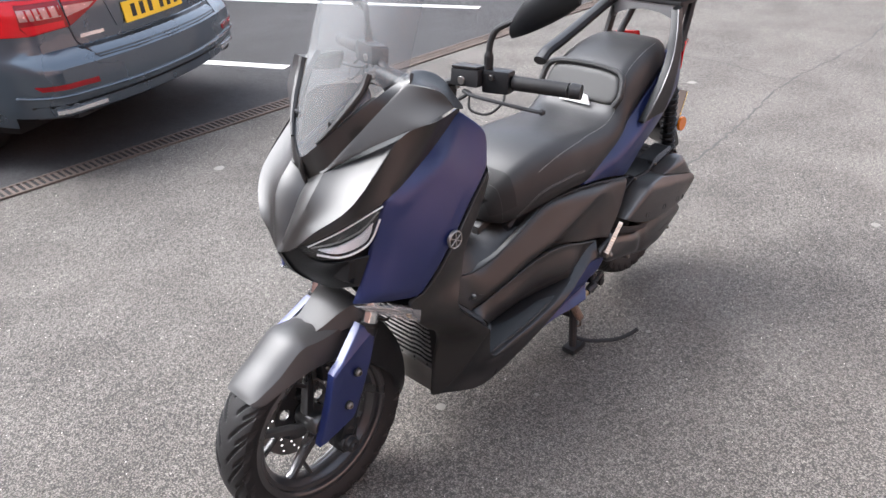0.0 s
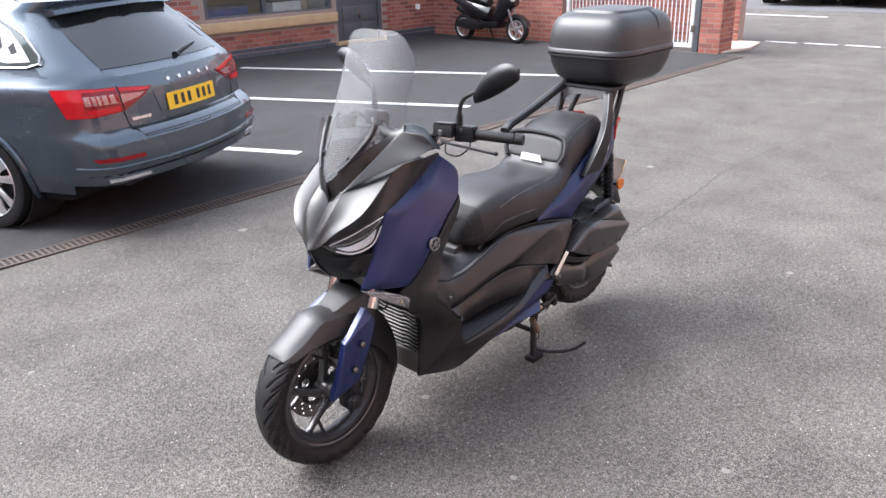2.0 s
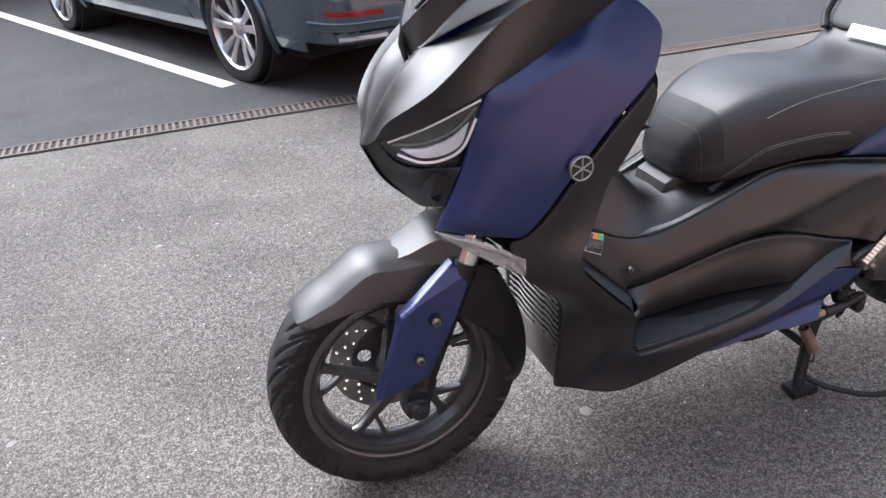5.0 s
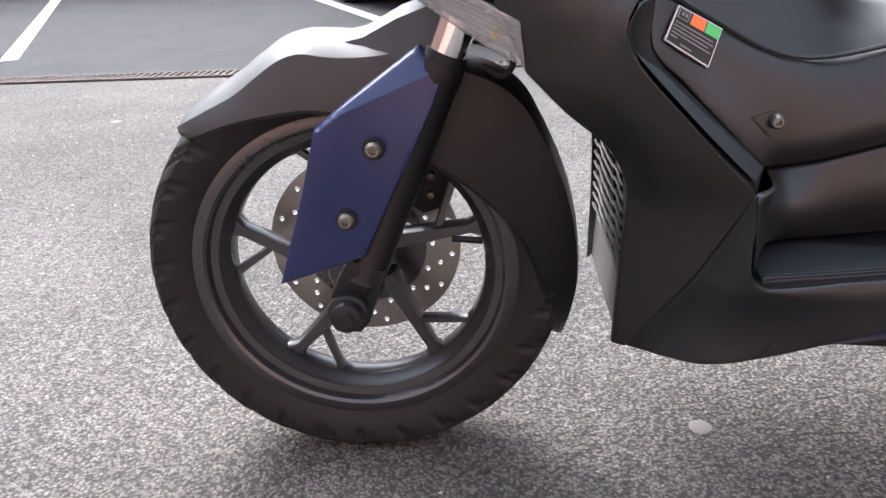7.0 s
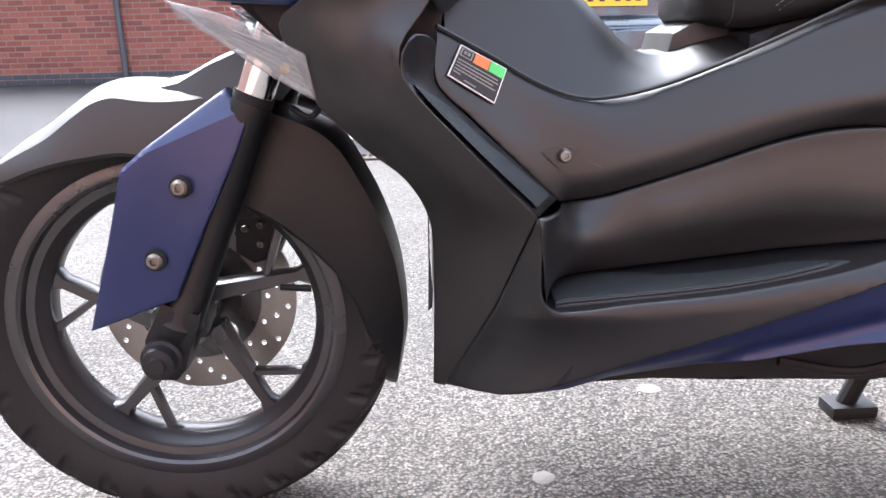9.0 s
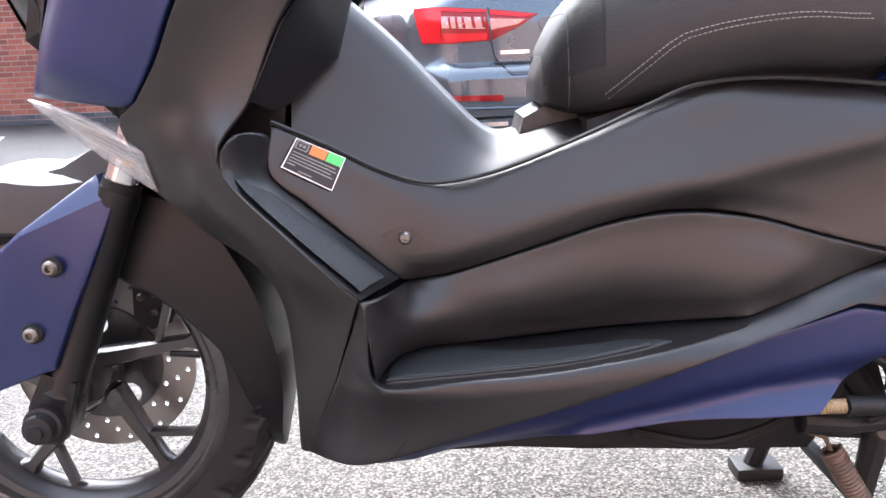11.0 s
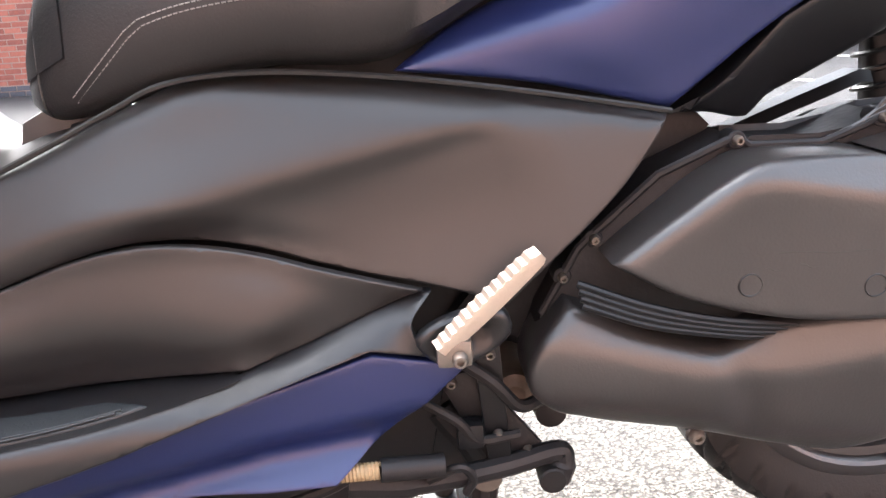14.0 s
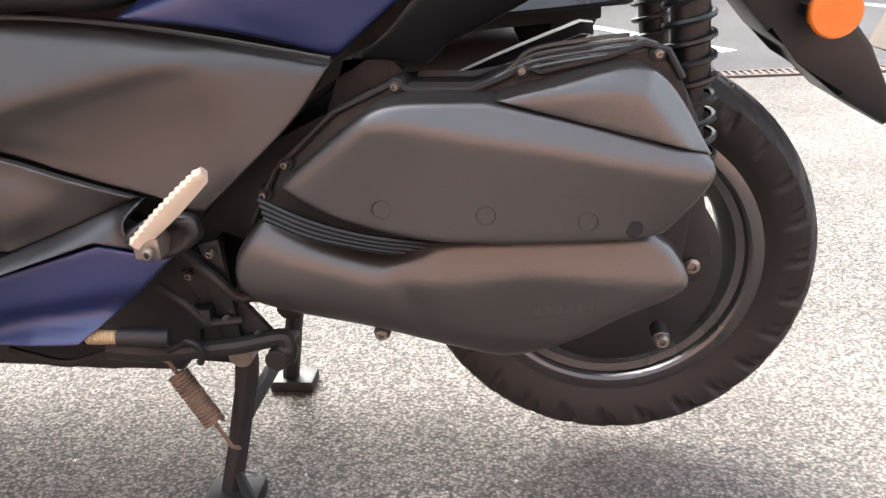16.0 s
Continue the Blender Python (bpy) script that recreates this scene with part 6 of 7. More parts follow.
    part("piping", tube(spline(rim_p, 6), 0.010, 8), M_seat, seat)
    part("clip", prism([(YC - 0.058, 0.832), (YC + 0.058, 0.832), (YC + 0.046, 0.862), (YC - 0.046, 0.862)], 1.136, 1.142, 0.002, axes='yz'), M_whitep, seat, "white plastic clip")

    # tail
    tail = shell([(0.967, -0.124, 0.644, 1), (1.030, -0.128, 0.684), (1.200, -0.140, 0.755), (1.370, -0.138, 0.845), (1.455, -0.128, 0.925), (1.530, -0.105, 0.960, 1), (1.590, -0.085, 0.930, 1), (1.540, -0.110, 0.820), (1.420, -0.124, 0.735), (1.298, -0.130, 0.668), (1.203, -0.130, 0.598, 1), (1.080, -0.126, 0.628)],
                 roll=0.006, soft=0.005, h=0.009, sculpt=(((1.15, 0.66), (1.5, 0.84), 0.010, 0.05),), folds=(([(0.975, 0.646), (1.130, 0.682), (1.350, 0.780), (1.50, 0.90)], 1.2, 0.045),))
    pair("tail_panel", tail, M_blue, s, "matt navy blue tail panel", 35)
    ut = shell([(1.302, -0.126, 0.668, 1), (1.245, -0.124, 0.612), (1.205, -0.122, 0.592, 1), (1.247, -0.104, 0.588), (1.291, -0.085, 0.579), (1.310, -0.082, 0.596), (1.341, -0.080, 0.610), (1.438, -0.078, 0.659), (1.600, -0.060, 0.760, 1), (1.590, -0.084, 0.915, 1), (1.542, -0.112, 0.815), (1.420, -0.122, 0.732)], roll=0.006, thick=0.03)
    pair("tail_underside", ut, M_black, s)
    part("tail_core", prism([(1.25, 0.62), (1.45, 0.68), (1.60, 0.78), (1.60, 0.90), (1.52, 0.93), (1.3, 0.80), (1.2, 0.72)], YC - 0.09, YC + 0.09, 0.01), M_dark, s)
    for sg in (-1, 1):
        t2 = shell([(1.585, -0.098, 0.952, 1), (1.668, -0.072, 0.940, 1), (1.664, -0.046, 0.872, 1), (1.602, -0.084, 0.846, 1)], roll=0.004, h=0.01, thick=0.02)
        part("tail_light", mirrored(t2) if sg > 0 else t2.copy(), M_redc, s, "red tail light", 50)
        t2.free()
    for k, (x, z, w, h) in enumerate(((1.425, 0.812, 0.006, 0.020), (1.436, 0.826, 0.006, 0.018), (1.447, 0.840, 0.006, 0.018), (1.458, 0.855, 0.006, 0.018))):
        bm = box(-w, w, -0.001, 0.001, -h / 2, h / 2, 0.0005, 1)
        xform(bm, pose(x, -0.1425 + 0.0022 * k, z, 0, 25, 5))
        part("name_bar", bm, M_whitep, s)
    grab = shell([(1.262, -0.146, 0.764, 1), (1.330, -0.150, 0.839), (1.400, -0.146, 0.922), (1.445, -0.132, 1.000), (1.490, -0.106, 1.072, 1), (1.532, -0.098, 1.076, 1), (1.505, -0.122, 1.007), (1.490, -0.134, 0.941), (1.434, -0.148, 0.833), (1.386, -0.150, 0.768, 1)], roll=0.004, h=0.009, thick=0.020)
    rail = part("grab_rail", grab, M_black, s, "black moulded grab rail with a satin edge", 50)
    part("edge_trim", tube(spline([(1.258, -0.149, 0.766), (1.328, -0.154, 0.842), (1.397, -0.150, 0.925), (1.441, -0.136, 1.003), (1.486, -0.109, 1.075)], 6), 0.0028, 8), M_rim, rail, "satin metal edge")
    part("grab_rail", tube(spline([(1.17, 0.205, 0.93), (1.21, 0.207, 0.952), (1.27, 0.205, 0.968), (1.37, 0.20, 1.0), (1.50, 0.175, 1.06), (1.56, 0.16, 1.085)], 6), 0.025, 10, flat=0.75), M_black, s, "black grab rail")
    part("rack_plate", prism([(1.53, -0.09), (1.60, -0.10), (1.80, -0.05), (1.84, 0.02), (1.84, 0.06), (1.80, 0.13), (1.60, 0.19), (1.53, 0.17)], 1.075, 1.088, 0.004, axes='xy'), M_dark, s)
    for y in (-0.085, 0.165):
        part("rack_strut", prism([(1.548, 1.076), (1.505, 0.985), (1.480, 0.93), (1.440, 0.86), (1.475, 0.87), (1.52, 0.95), (1.555, 1.02), (1.585, 1.076)], y - 0.007, y + 0.007, 0.003), M_dark, s)
        part("rack_strut", tube([(1.665, y * 0.8, 1.078), (1.62, y * 0.9, 1.0), (1.57, y, 0.92)], 0.013, 8), M_dark, s)
    arch = [(-0.085, 1.000), (-0.085, 1.076), (0.165, 1.076), (0.165, 1.000), (0.150, 1.030), (0.10, 1.048), (0.04, 1.052), (-0.02, 1.048), (-0.07, 1.030)]
    part("rack_cross_piece", prism(arch, 1.535, 1.548, 0.003, axes='yz'), M_satin, s, "satin arched cross piece")

    # rear wheel
    rw = new("rear_wheel")
    rw.parent = s
    tyre(RC, 0.256, 0.142, 0.182, rw)
    alloy(RC, 0.177, 0.112, rw, turn=0.5, m=M_rim)
    part("brake_disc", lathe([(0.07, 0.0), (0.122, 0.0), (0.122, 0.005), (0.07, 0.005)], (RC[0], YC + 0.07, RC[2]), 'Y', 48, closed_profile=True), M_steel, rw)
    # added dark disc, no real part: darkens the gap where the rim shone through
    part("rim_mask_disc", lathe([(0.0, -0.082), (0.060, -0.080), (0.120, -0.074), (0.132, -0.066), (0.132, -0.058), (0.0, -0.058)], (RC[0], YC, RC[2]), 'Y', 40), M_dark, rw, "added dark disc masking the rim behind the belt cover")
    bl = loft([[Vector((x, YC + o, z + q)) for o, q in ((-w, 0), (-w * 0.6, 0.012), (w * 0.6, 0.012), (w, 0), (0, -0.004))] for x, z, w in ((1.30, 0.532, 0.018), (1.36, 0.556, 0.024), (1.42, 0.578, 0.026), (1.46, 0.592, 0.024), (1.475, 0.590, 0.018))])
    part("rear_hugger", bl, M_black, s)

    # belt casing, air box cover
    plate = [(1.086, 0.417), (1.121, 0.478), (1.193, 0.540), (1.245, 0.562), (1.262, 0.569), (1.275, 0.560), (1.34, 0.558), (1.378, 0.572), (1.396, 0.581), (1.410, 0.574), (1.482, 0.588), (1.512, 0.598), (1.535, 0.590), (1.550, 0.563), (1.570, 0.521), (1.575, 0.46), (1.56, 0.34), (1.49, 0.27), (1.37, 0.268), (1.22, 0.30), (1.09, 0.33), (1.07, 0.37)]
    part("engine_casing", prism(plate, -0.125, -0.055, 0.008), M_dark, s)
    ridge = [(x, -0.128, z) for x, z in plate[:14]]
    part("casing_flange", tube(ridge, 0.0042, 8), M_dark, s)
    for p in ((1.135, 0.486), (1.262, 0.566), (1.392, 0.577), (1.525, 0.588), (1.106, 0.452)):
        part("bolt_boss", disc((p[0], -0.120, p[1]), 0.0085, 0.022, 'Y', 14), M_dark, s)
        bolt((p[0], -0.131, p[1]), 0.0048, s, M_bolt)
    up = shell([(1.140, -0.185, 0.475, 1), (1.190, -0.195, 0.514), (1.242, -0.205, 0.551), (1.272, -0.206, 0.559), (1.355, -0.206, 0.557, 1), (1.466, -0.208, 0.530), (1.568, -0.206, 0.500, 1), (1.574, -0.204, 0.486), (1.560, -0.198, 0.458), (1.530, -0.190, 0.420, 1), (1.488, -0.198, 0.416), (1.309, -0.204, 0.420), (1.206, -0.195, 0.442)],
               roll=0.006, h=0.0065, soft=0.005, thick=0.06, folds=(([(1.128, 0.462), (1.244, 0.548), (1.270, 0.550), (1.424, 0.519), (1.562, 0.484)][::-1], -0.0, 0.01), ([(1.125, 0.458), (1.244, 0.541), (1.270, 0.543), (1.424, 0.514), (1.560, 0.482)], 0.9, 0.030), ([(1.56, 0.478), (1.53, 0.432), (1.49, 0.430), (1.31, 0.434), (1.20, 0.455)][::-1], 0.0, 0.01)))
    up_keep = up.copy()
    for k in range(4):
        rib = [(1.345 + 0.012 * k, -0.128, 0.562 + 0.004 * k), (1.400, -0.130, 0.578 + 0.006 * k), (1.455, -0.130, 0.586 + 0.006 * k), (1.515 - 0.006 * k, -0.128, 0.592 + 0.005 * k)]
        part("casing_rib", tube(spline(rib, 5), 0.0022, 6), M_cover, s)
    part("air_box_cover", up, M_cover, s, "worn black air box cover", 40)
    up2 = shell([(1.366, -0.184, 0.557, 1), (1.430, -0.190, 0.571), (1.490, -0.190, 0.583), (1.520, -0.188, 0.576), (1.545, -0.192, 0.548), (1.571, -0.196, 0.500, 1), (1.466, -0.192, 0.530)], roll=0.0025, h=0.006, soft=0.005, thick=0.05, folds=(([(1.36, 0.554), (1.41, 0.562), (1.478, 0.566), (1.505, 0.562), (1.548, 0.505)], 1.1, 0.04),))
    part("air_box_lid", up2, M_cover, s, "worn black air box lid", 40)
    for x, z in ((1.250, 0.456), (1.355, 0.449), (1.455, 0.440)):
        c = on_panel(up_keep, x, z)[0]
        part("plug_ring", lathe([(0.0088, -0.0005), (0.0096, -0.0012), (0.0104, -0.0005), (0.0104, 0.004), (0.0088, 0.004)], c, 'Y', 24, closed_profile=True), M_ink, s)
    for x0, z0, x1, z1 in ((1.270, 0.483, 1.352, 0.480), (1.29, 0.472, 1.305, 0.468), (1.43, 0.470, 1.462, 0.4695), (1.262, 0.470, 1.275, 0.467)):
        P = [on_panel(up_keep, x0 + (x1 - x0) * k / 8, z0 + (z1 - z0) * k / 8 + 0.0008 * math.sin(k))[0] for k in range(9)]
        part("scratch", tube(P, 0.0004, 4), M_seat2, s)
    q = on_panel(up_keep, 1.499, 0.430)[0]
    up_keep.free()
    # near-black disc stands for the unlit inside of the hole
    part("drain_hole", disc((1.499, q.y + 0.0052, 0.430), 0.0095, 0.012, 'Y', 20), M_shade, s)
    low = shell([(1.106, -0.168, 0.434, 1), (1.072, -0.165, 0.388), (1.070, -0.165, 0.350), (1.107, -0.168, 0.320), (1.222, -0.170, 0.295), (1.310, -0.170, 0.270), (1.372, -0.168, 0.256), (1.435, -0.166, 0.277), (1.495, -0.166, 0.308), (1.564, -0.166, 0.348), (1.550, -0.172, 0.385), (1.526, -0.176, 0.406, 1), (1.400, -0.182, 0.410), (1.292, -0.184, 0.404), (1.252, -0.182, 0.388), (1.206, -0.178, 0.396)],
                roll=0.012, h=0.0075, soft=0.008, sculpt=(((1.14, 0.36), (1.22, 0.350), 0.008, 0.05), ((1.255, 0.38), (1.275, 0.30), -0.006, 0.018)), thick=0.06,
                folds=(([(1.275, 0.362), (1.312, 0.360), (1.397, 0.370), (1.548, 0.352)], 0.55, 0.06), ([(1.562, 0.34), (1.43, 0.28), (1.30, 0.30), (1.12, 0.345)], 0.55, 0.05), ([(1.085, 0.405), (1.155, 0.392), (1.240, 0.370)], 0.6, 0.03)))
    low_keep2 = low.copy()
    part("belt_cover", low, M_cover, s, "worn black belt casing cover", 40)
    for k in range(4):
        f = k / 3
        P = [(1.112 + 0.004 * f, -0.166 - 0.002 * f, 0.457 - 0.020 * f), (1.17, -0.182, 0.437 - 0.017 * f), (1.23, -0.188, 0.422 - 0.013 * f), (1.30 - 0.03 * f, -0.188, 0.412 - 0.009 * f)]
        part("cooling_fin", tube(spline(P, 6), [0.0036] * 16 + [0.003, 0.002, 0.001], 8), M_black, s)
    for p in ((1.228, -0.145, 0.288), (1.545, -0.125, 0.268)):
        part("bolt_boss", disc((p[0], p[1] + 0.01, p[2]), 0.010, 0.03, 'Y', 14), M_cover, s)
        bolt((p[0], p[1] - 0.005, p[2]), 0.008, s, M_bolt)
    for k in range(6):
        q = on_panel(low_keep2, 1.404 + k * 0.0115, 0.3265 + 0.001 * k)[0]
        part("raised_mark", box(q.x - 0.0036, q.x + 0.0036, q.y - 0.0005, q.y + 0.003, q.z - 0.0045, q.z + 0.0045, 0.0004, 1), M_cover, s)
    low_keep2.free()
    part("swing_arm_lug", prism([(1.545, 0.44), (1.585, 0.44), (1.60, 0.36), (1.588, 0.325), (1.56, 0.33)], -0.10, -0.065, 0.004), M_dark, s)
    bolt((1.578, -0.102, 0.348), 0.009, s, M_bolt)
    for x, y in ((1.562, -0.082), (1.562, 0.165)):
        sh = part("shock_absorber", tube([(1.578, y, 0.345), (1.573, y, 0.44), (1.573, y, 0.47), (1.550, y, 0.80)], [0.016, 0.016, 0.013, 0.013], 14), M_dark, s)
        part("spring_sleeve", tube([(1.568, y, 0.545), (1.548, y, 0.82)], 0.020, 14), M_black, sh)
        part("spring", coil((1.574, y, 0.44), (1.549, y, 0.80), 0.0250, 0.0036, 17), M_black, sh)

    # bracket with number plate and reflector
    pb = prism([(1.622, 0.632), (1.660, 0.587), (1.70, 0.560), (1.745, 0.512), (1.800, 0.478), (1.815, 0.49), (1.775, 0.57), (1.705, 0.655), (1.64, 0.76), (1.60, 0.74)], YC - 0.05, YC + 0.05, 0.008)
    br = part("plate_bracket", pb, M_black, s)
    plate_o = part("number_plate", xform(box(-0.002, 0.002, -0.034, 0.034, -0.070, 0.070, 0.001, 1), pose(1.835, YC, 0.620, 0, 24, 0)), M_yellow, br, "yellow number plate on a dark backing")
    part("plate_backing", xform(box(-0.006, -0.003, -0.035, 0.035, -0.071, 0.071, 0.001, 1), pose(1.835, YC, 0.620, 0, 24, 0)), M_rust, br)
    part("reflector", xform(disc((0, 0, 0), 0.027, 0.012, 'Y', 28, 0.002), pose(1.712, -0.058, 0.612)), M_orange, br, "round orange side reflector")
    part("reflector_stay", box(1.69, 1.735, -0.056, -0.01, 0.606, 0.618, 0.003), M_black, br)

    # foot peg in its pocket
    part("peg_pocket", shell([(0.968, -0.200, 0.428), (0.998, -0.198, 0.447), (1.044, -0.194, 0.448), (1.050, -0.192, 0.424), (1.012, -0.194, 0.400), (0.985, -0.197, 0.404)], roll=0.008, thick=0.006, h=0.008, sculpt=(((1.0, 0.425), (1.02, 0.428), -0.016, 0.018),)), M_leg, s)
    pg = Vector((1.074 - 0.988, 0, 0.500 - 0.425))
    ln = pg.length
    secs = []
    lean = math.radians(24)
    for f in range(27):
        t = f / 26
        tooth = 0.0020 if f % 2 else 0.0
        w = 0.0072 + 0.0022 * math.sin(t * math.pi) - (0.003 if f == 26 else 0)
        ring_p = ((-0.006, -w), (0.006, -w), (0.007, 0), (0.006, w - tooth), (-0.006, w - tooth), (-0.007, w - 0.004))
        secs.append([Vector((ln * t, y * math.cos(lean) - z * math.sin(lean), y * math.sin(lean) + z * math.cos(lean))) for y, z in ring_p])
    bm = loft(secs)
    xform(bm, pose(0.988, -0.208, 0.425, 0, -math.degrees(math.atan2(pg.z, pg.x)), 4))
    peg = part("foot_peg", bm, M_alu, s, "folded cast aluminium passenger foot peg")
    part("peg_mount", box(0.985, 1.015, -0.212, -0.17, 0.408, 0.432, 0.005), M_bolt, peg)
    bolt((1.004, -0.213, 0.417), 0.007, peg, M_bolt)

    # stands and the metalwork under the engine
    part("engine_block", prism([(0.96, 0.28), (1.04, 0.27), (1.10, 0.30), (1.12, 0.42), (1.05, 0.47), (0.98, 0.42)], YC - 0.05, YC + 0.12, 0.015), M_dark, s)
    part("crankcase", prism([(1.00, 0.40), (1.07, 0.485), (1.17, 0.530), (1.22, 0.530), (1.22, 0.42), (1.10, 0.36)], -0.085, 0.10, 0.01), M_dark, s)
    part("engine_bracket", prism([(1.16, 0.50), (1.195, 0.588), (1.235, 0.598), (1.262, 0.572), (1.22, 0.52)], -0.07, -0.05, 0.002), M_dark, s)
    part("engine_bracket", prism([(0.985, 0.355), (1.02, 0.362), (1.085, 0.275), (1.075, 0.255), (1.03, 0.262)], -0.122, -0.112, 0.002), M_dark, s)
    part("engine_bracket", prism([(1.02, 0.395), (1.045, 0.40), (1.052, 0.27), (1.03, 0.262)], -0.135, -0.125, 0.002), M_black, s)
    part("hose", tube(spline([(0.965, -0.14, 0.345), (1.0, -0.15, 0.325), (1.02, -0.145, 0.30), (1.06, -0.14, 0.30)], 6), 0.005, 8), M_rubber, s)
    part("hose", tube(spline([(0.99, -0.13, 0.39), (1.035, -0.145, 0.36), (1.06, -0.14, 0.33), (1.085, -0.13, 0.33)], 6), 0.0065, 8), M_rubber, s)
    part("stand_switch", box(1.000, 1.026, -0.150, -0.128, 0.292, 0.318, 0.005), M_black, s)
    for p in ((1.035, -0.137, 0.385), (1.040, -0.137, 0.300), (1.070, -0.124, 0.272), (0.998, -0.124, 0.352)):
        bolt(p, 0.0055, s, M_bolt)
    part("engine_boss", lathe([(0.0, -0.012), (0.010, -0.020), (0.020, -0.014), (0.024, 0.06)], (1.062, -0.085, 0.322), 'Y', 20), M_rustspring, s)
    part("bush", lathe([(0.0, -0.02), (0.016, -0.02), (0.018, 0.03)], (1.10, -0.07, 0.290), 'Y', 16), M_dark, s)
    for y in (-0.075, 0.155):
        csl = part("centre_stand", tube(spline([(0.985, y, 0.30), (1.028, y, 0.225), (1.010, y - 0.01 * (1 if y < 0 else -1), 0.12), (0.985, y - 0.03 * (1 if y < 0 else -1), 0.012)], 5), [0.016] * 8 + [0.0145] * 8, 10), M_dark, s)
        part("stand_foot", box(0.955, 1.03, (y - 0.055) if y < 0 else (y + 0.005), (y - 0.005) if y < 0 else (y + 0.055), 0.0, 0.022, 0.006), M_dark, csl)
        part("pivot", disc((1.03, y, 0.225), 0.016, 0.05, 'Y', 16), M_bolt, csl)
    part("stand_bar", tube([(1.012, -0.09, 0.12), (1.012, 0.17, 0.12)], 0.011, 10), M_dark, s)
    part("stand_lever", tube(spline([(0.99, -0.09, 0.05), (1.03, -0.14, 0.032), (1.09, -0.20, 0.030), (1.13, -0.235, 0.045), (1.158, -0.256, 0.066)], 6), 0.0075, 8), M_dark, s)
    part("stand_frame", prism([(0.93, 0.30), (0.96, 0.36), (1.00, 0.37), (1.045, 0.24), (1.02, 0.20), (0.96, 0.205)], -0.075, -0.065, 0.002), M_dark, s)
    ss = part("side_stand", tube(spline([(0.895, -0.155, 0.270), (0.96, -0.15, 0.262), (1.04, -0.135, 0.262), (1.095, -0.125, 0.268), (1.105, -0.125, 0.262), (1.098, -0.125, 0.238)], 6), [0.014] * 6 + [0.011] * 20 + [0.014] * 5, 10), M_dark, s)
    part("foot_pad", disc((1.092, -0.125, 0.243), 0.014, 0.03, 'Y', 14), M_rubber, ss)
    part("damper_sleeve", tube([(0.928, -0.184, 0.301), (0.985, -0.176, 0.296)], 0.0110, 14), M_dark, s)
    part("gaiter", coil((0.893, -0.187, 0.303), (0.928, -0.184, 0.301), 0.0066, 0.0021, 10), M_brass, s, "ochre coil gaiter")
    part("hanger", tube(spline([(0.97, -0.16, 0.27), (1.0, -0.165, 0.285), (1.012, -0.16, 0.268), (1.005, -0.155, 0.25)], 6), 0.0045, 8), M_dark, s)
    spr = part("stand_spring", coil((0.952, -0.118, 0.212), (0.992, -0.124, 0.142), 0.0120, 0.0026, 16), M_rustspring, s, "rusty coil spring")
    part("hook", tube([(0.952, -0.118, 0.212), (0.944, -0.118, 0.228), (0.925, -0.115, 0.234)], 0.003, 6), M_rustspring, spr)
    part("hook", tube([(0.992, -0.124, 0.142), (1.006, -0.118, 0.100), (1.008, -0.10, 0.085)], 0.003, 6), M_rustspring, spr)
    part("lower_hose", tube(spline([(0.72, -0.10, 0.235), (0.80, -0.115, 0.225), (0.86, -0.12, 0.24), (0.90, -0.115, 0.255)], 6), 0.006, 8), M_rubber, s)
    part("exhaust", tube(spline([(0.85, 0.14, 0.24), (1.0, 0.20, 0.26), (1.2, 0.22, 0.30), (1.45, 0.225, 0.36), (1.7, 0.225, 0.43)], 5), [0.022] * 7 + [0.05] * 14, 14), M_dark, s)
    return s


scooter()


def top_case():
    t = thing("top_case", (1.752, 0.055, 1.088), label="black plastic top case on the scooter's rear rack", category="luggage box")
    L, W = 0.258, 0.213

    def ring(z, f, cx=0.0):
        pts = []
        for k in range(48):
            a = 2 * math.pi * k / 48
            c, sn = math.cos(a), math.sin(a)
            e = 0.42
            pts.append(Vector((cx + L * f * math.copysign(abs(c) ** e, c), W * f * math.copysign(abs(sn) ** e, sn), z)))
        return pts
    part("tub", loft([ring(0.0, 0.62), ring(0.004, 0.72), ring(0.03, 0.86), ring(0.08, 0.95), ring(0.125, 0.99)]), M_case, t, smooth=50)
    part("seam", loft([ring(0.124, 1.0), ring(0.126, 1.03), ring(0.131, 1.03), ring(0.133, 1.0)]), M_silver, t, "grey raised seam")
    part("lid_rim", loft([ring(0.133, 1.0), ring(0.138, 1.025), ring(0.152, 1.02), ring(0.158, 1.0)]), M_case, t, smooth=50)
    part("lid", loft([ring(0.157, 0.995), ring(0.20, 0.985), ring(0.245, 0.95), ring(0.278, 0.88), ring(0.298, 0.76), ring(0.308, 0.55), ring(0.312, 0.25)]), M_case, t, smooth=60)
    part("lid_panel", loft([ring(0.303, 0.66), ring(0.314, 0.62), ring(0.317, 0.45), ring(0.318, 0.2)]), M_case, t)
    part("lid_strap", loft([[Vector((x, y, z)) for x in (0.05, 0.056)] + [Vector((x, y * 0.985, z - 0.006)) for x in (0.056, 0.05)] for y, z in [(-W * 0.99, 0.17), (-W * 0.955, 0.247), (-W * 0.89, 0.281), (-W * 0.76, 0.301), (0, 0.318), (W * 0.76, 0.301), (W * 0.89, 0.281), (W * 0.99, 0.17)]]), M_ink, t)
    part("base", box(-0.14, 0.14, -0.11, 0.11, -0.006, 0.004, 0.003), M_dark, t)


top_case()

# ---- the grey estate car in its bay, and the vehicles beyond ----


def lerp_tab(tab, z):
    for (a, va), (b, vb) in zip(tab, tab[1:]):
        if z <= b:
            t = max(0.0, (z - a) / (b - a))
            return va + (vb - va) * t
    return tab[-1][1]


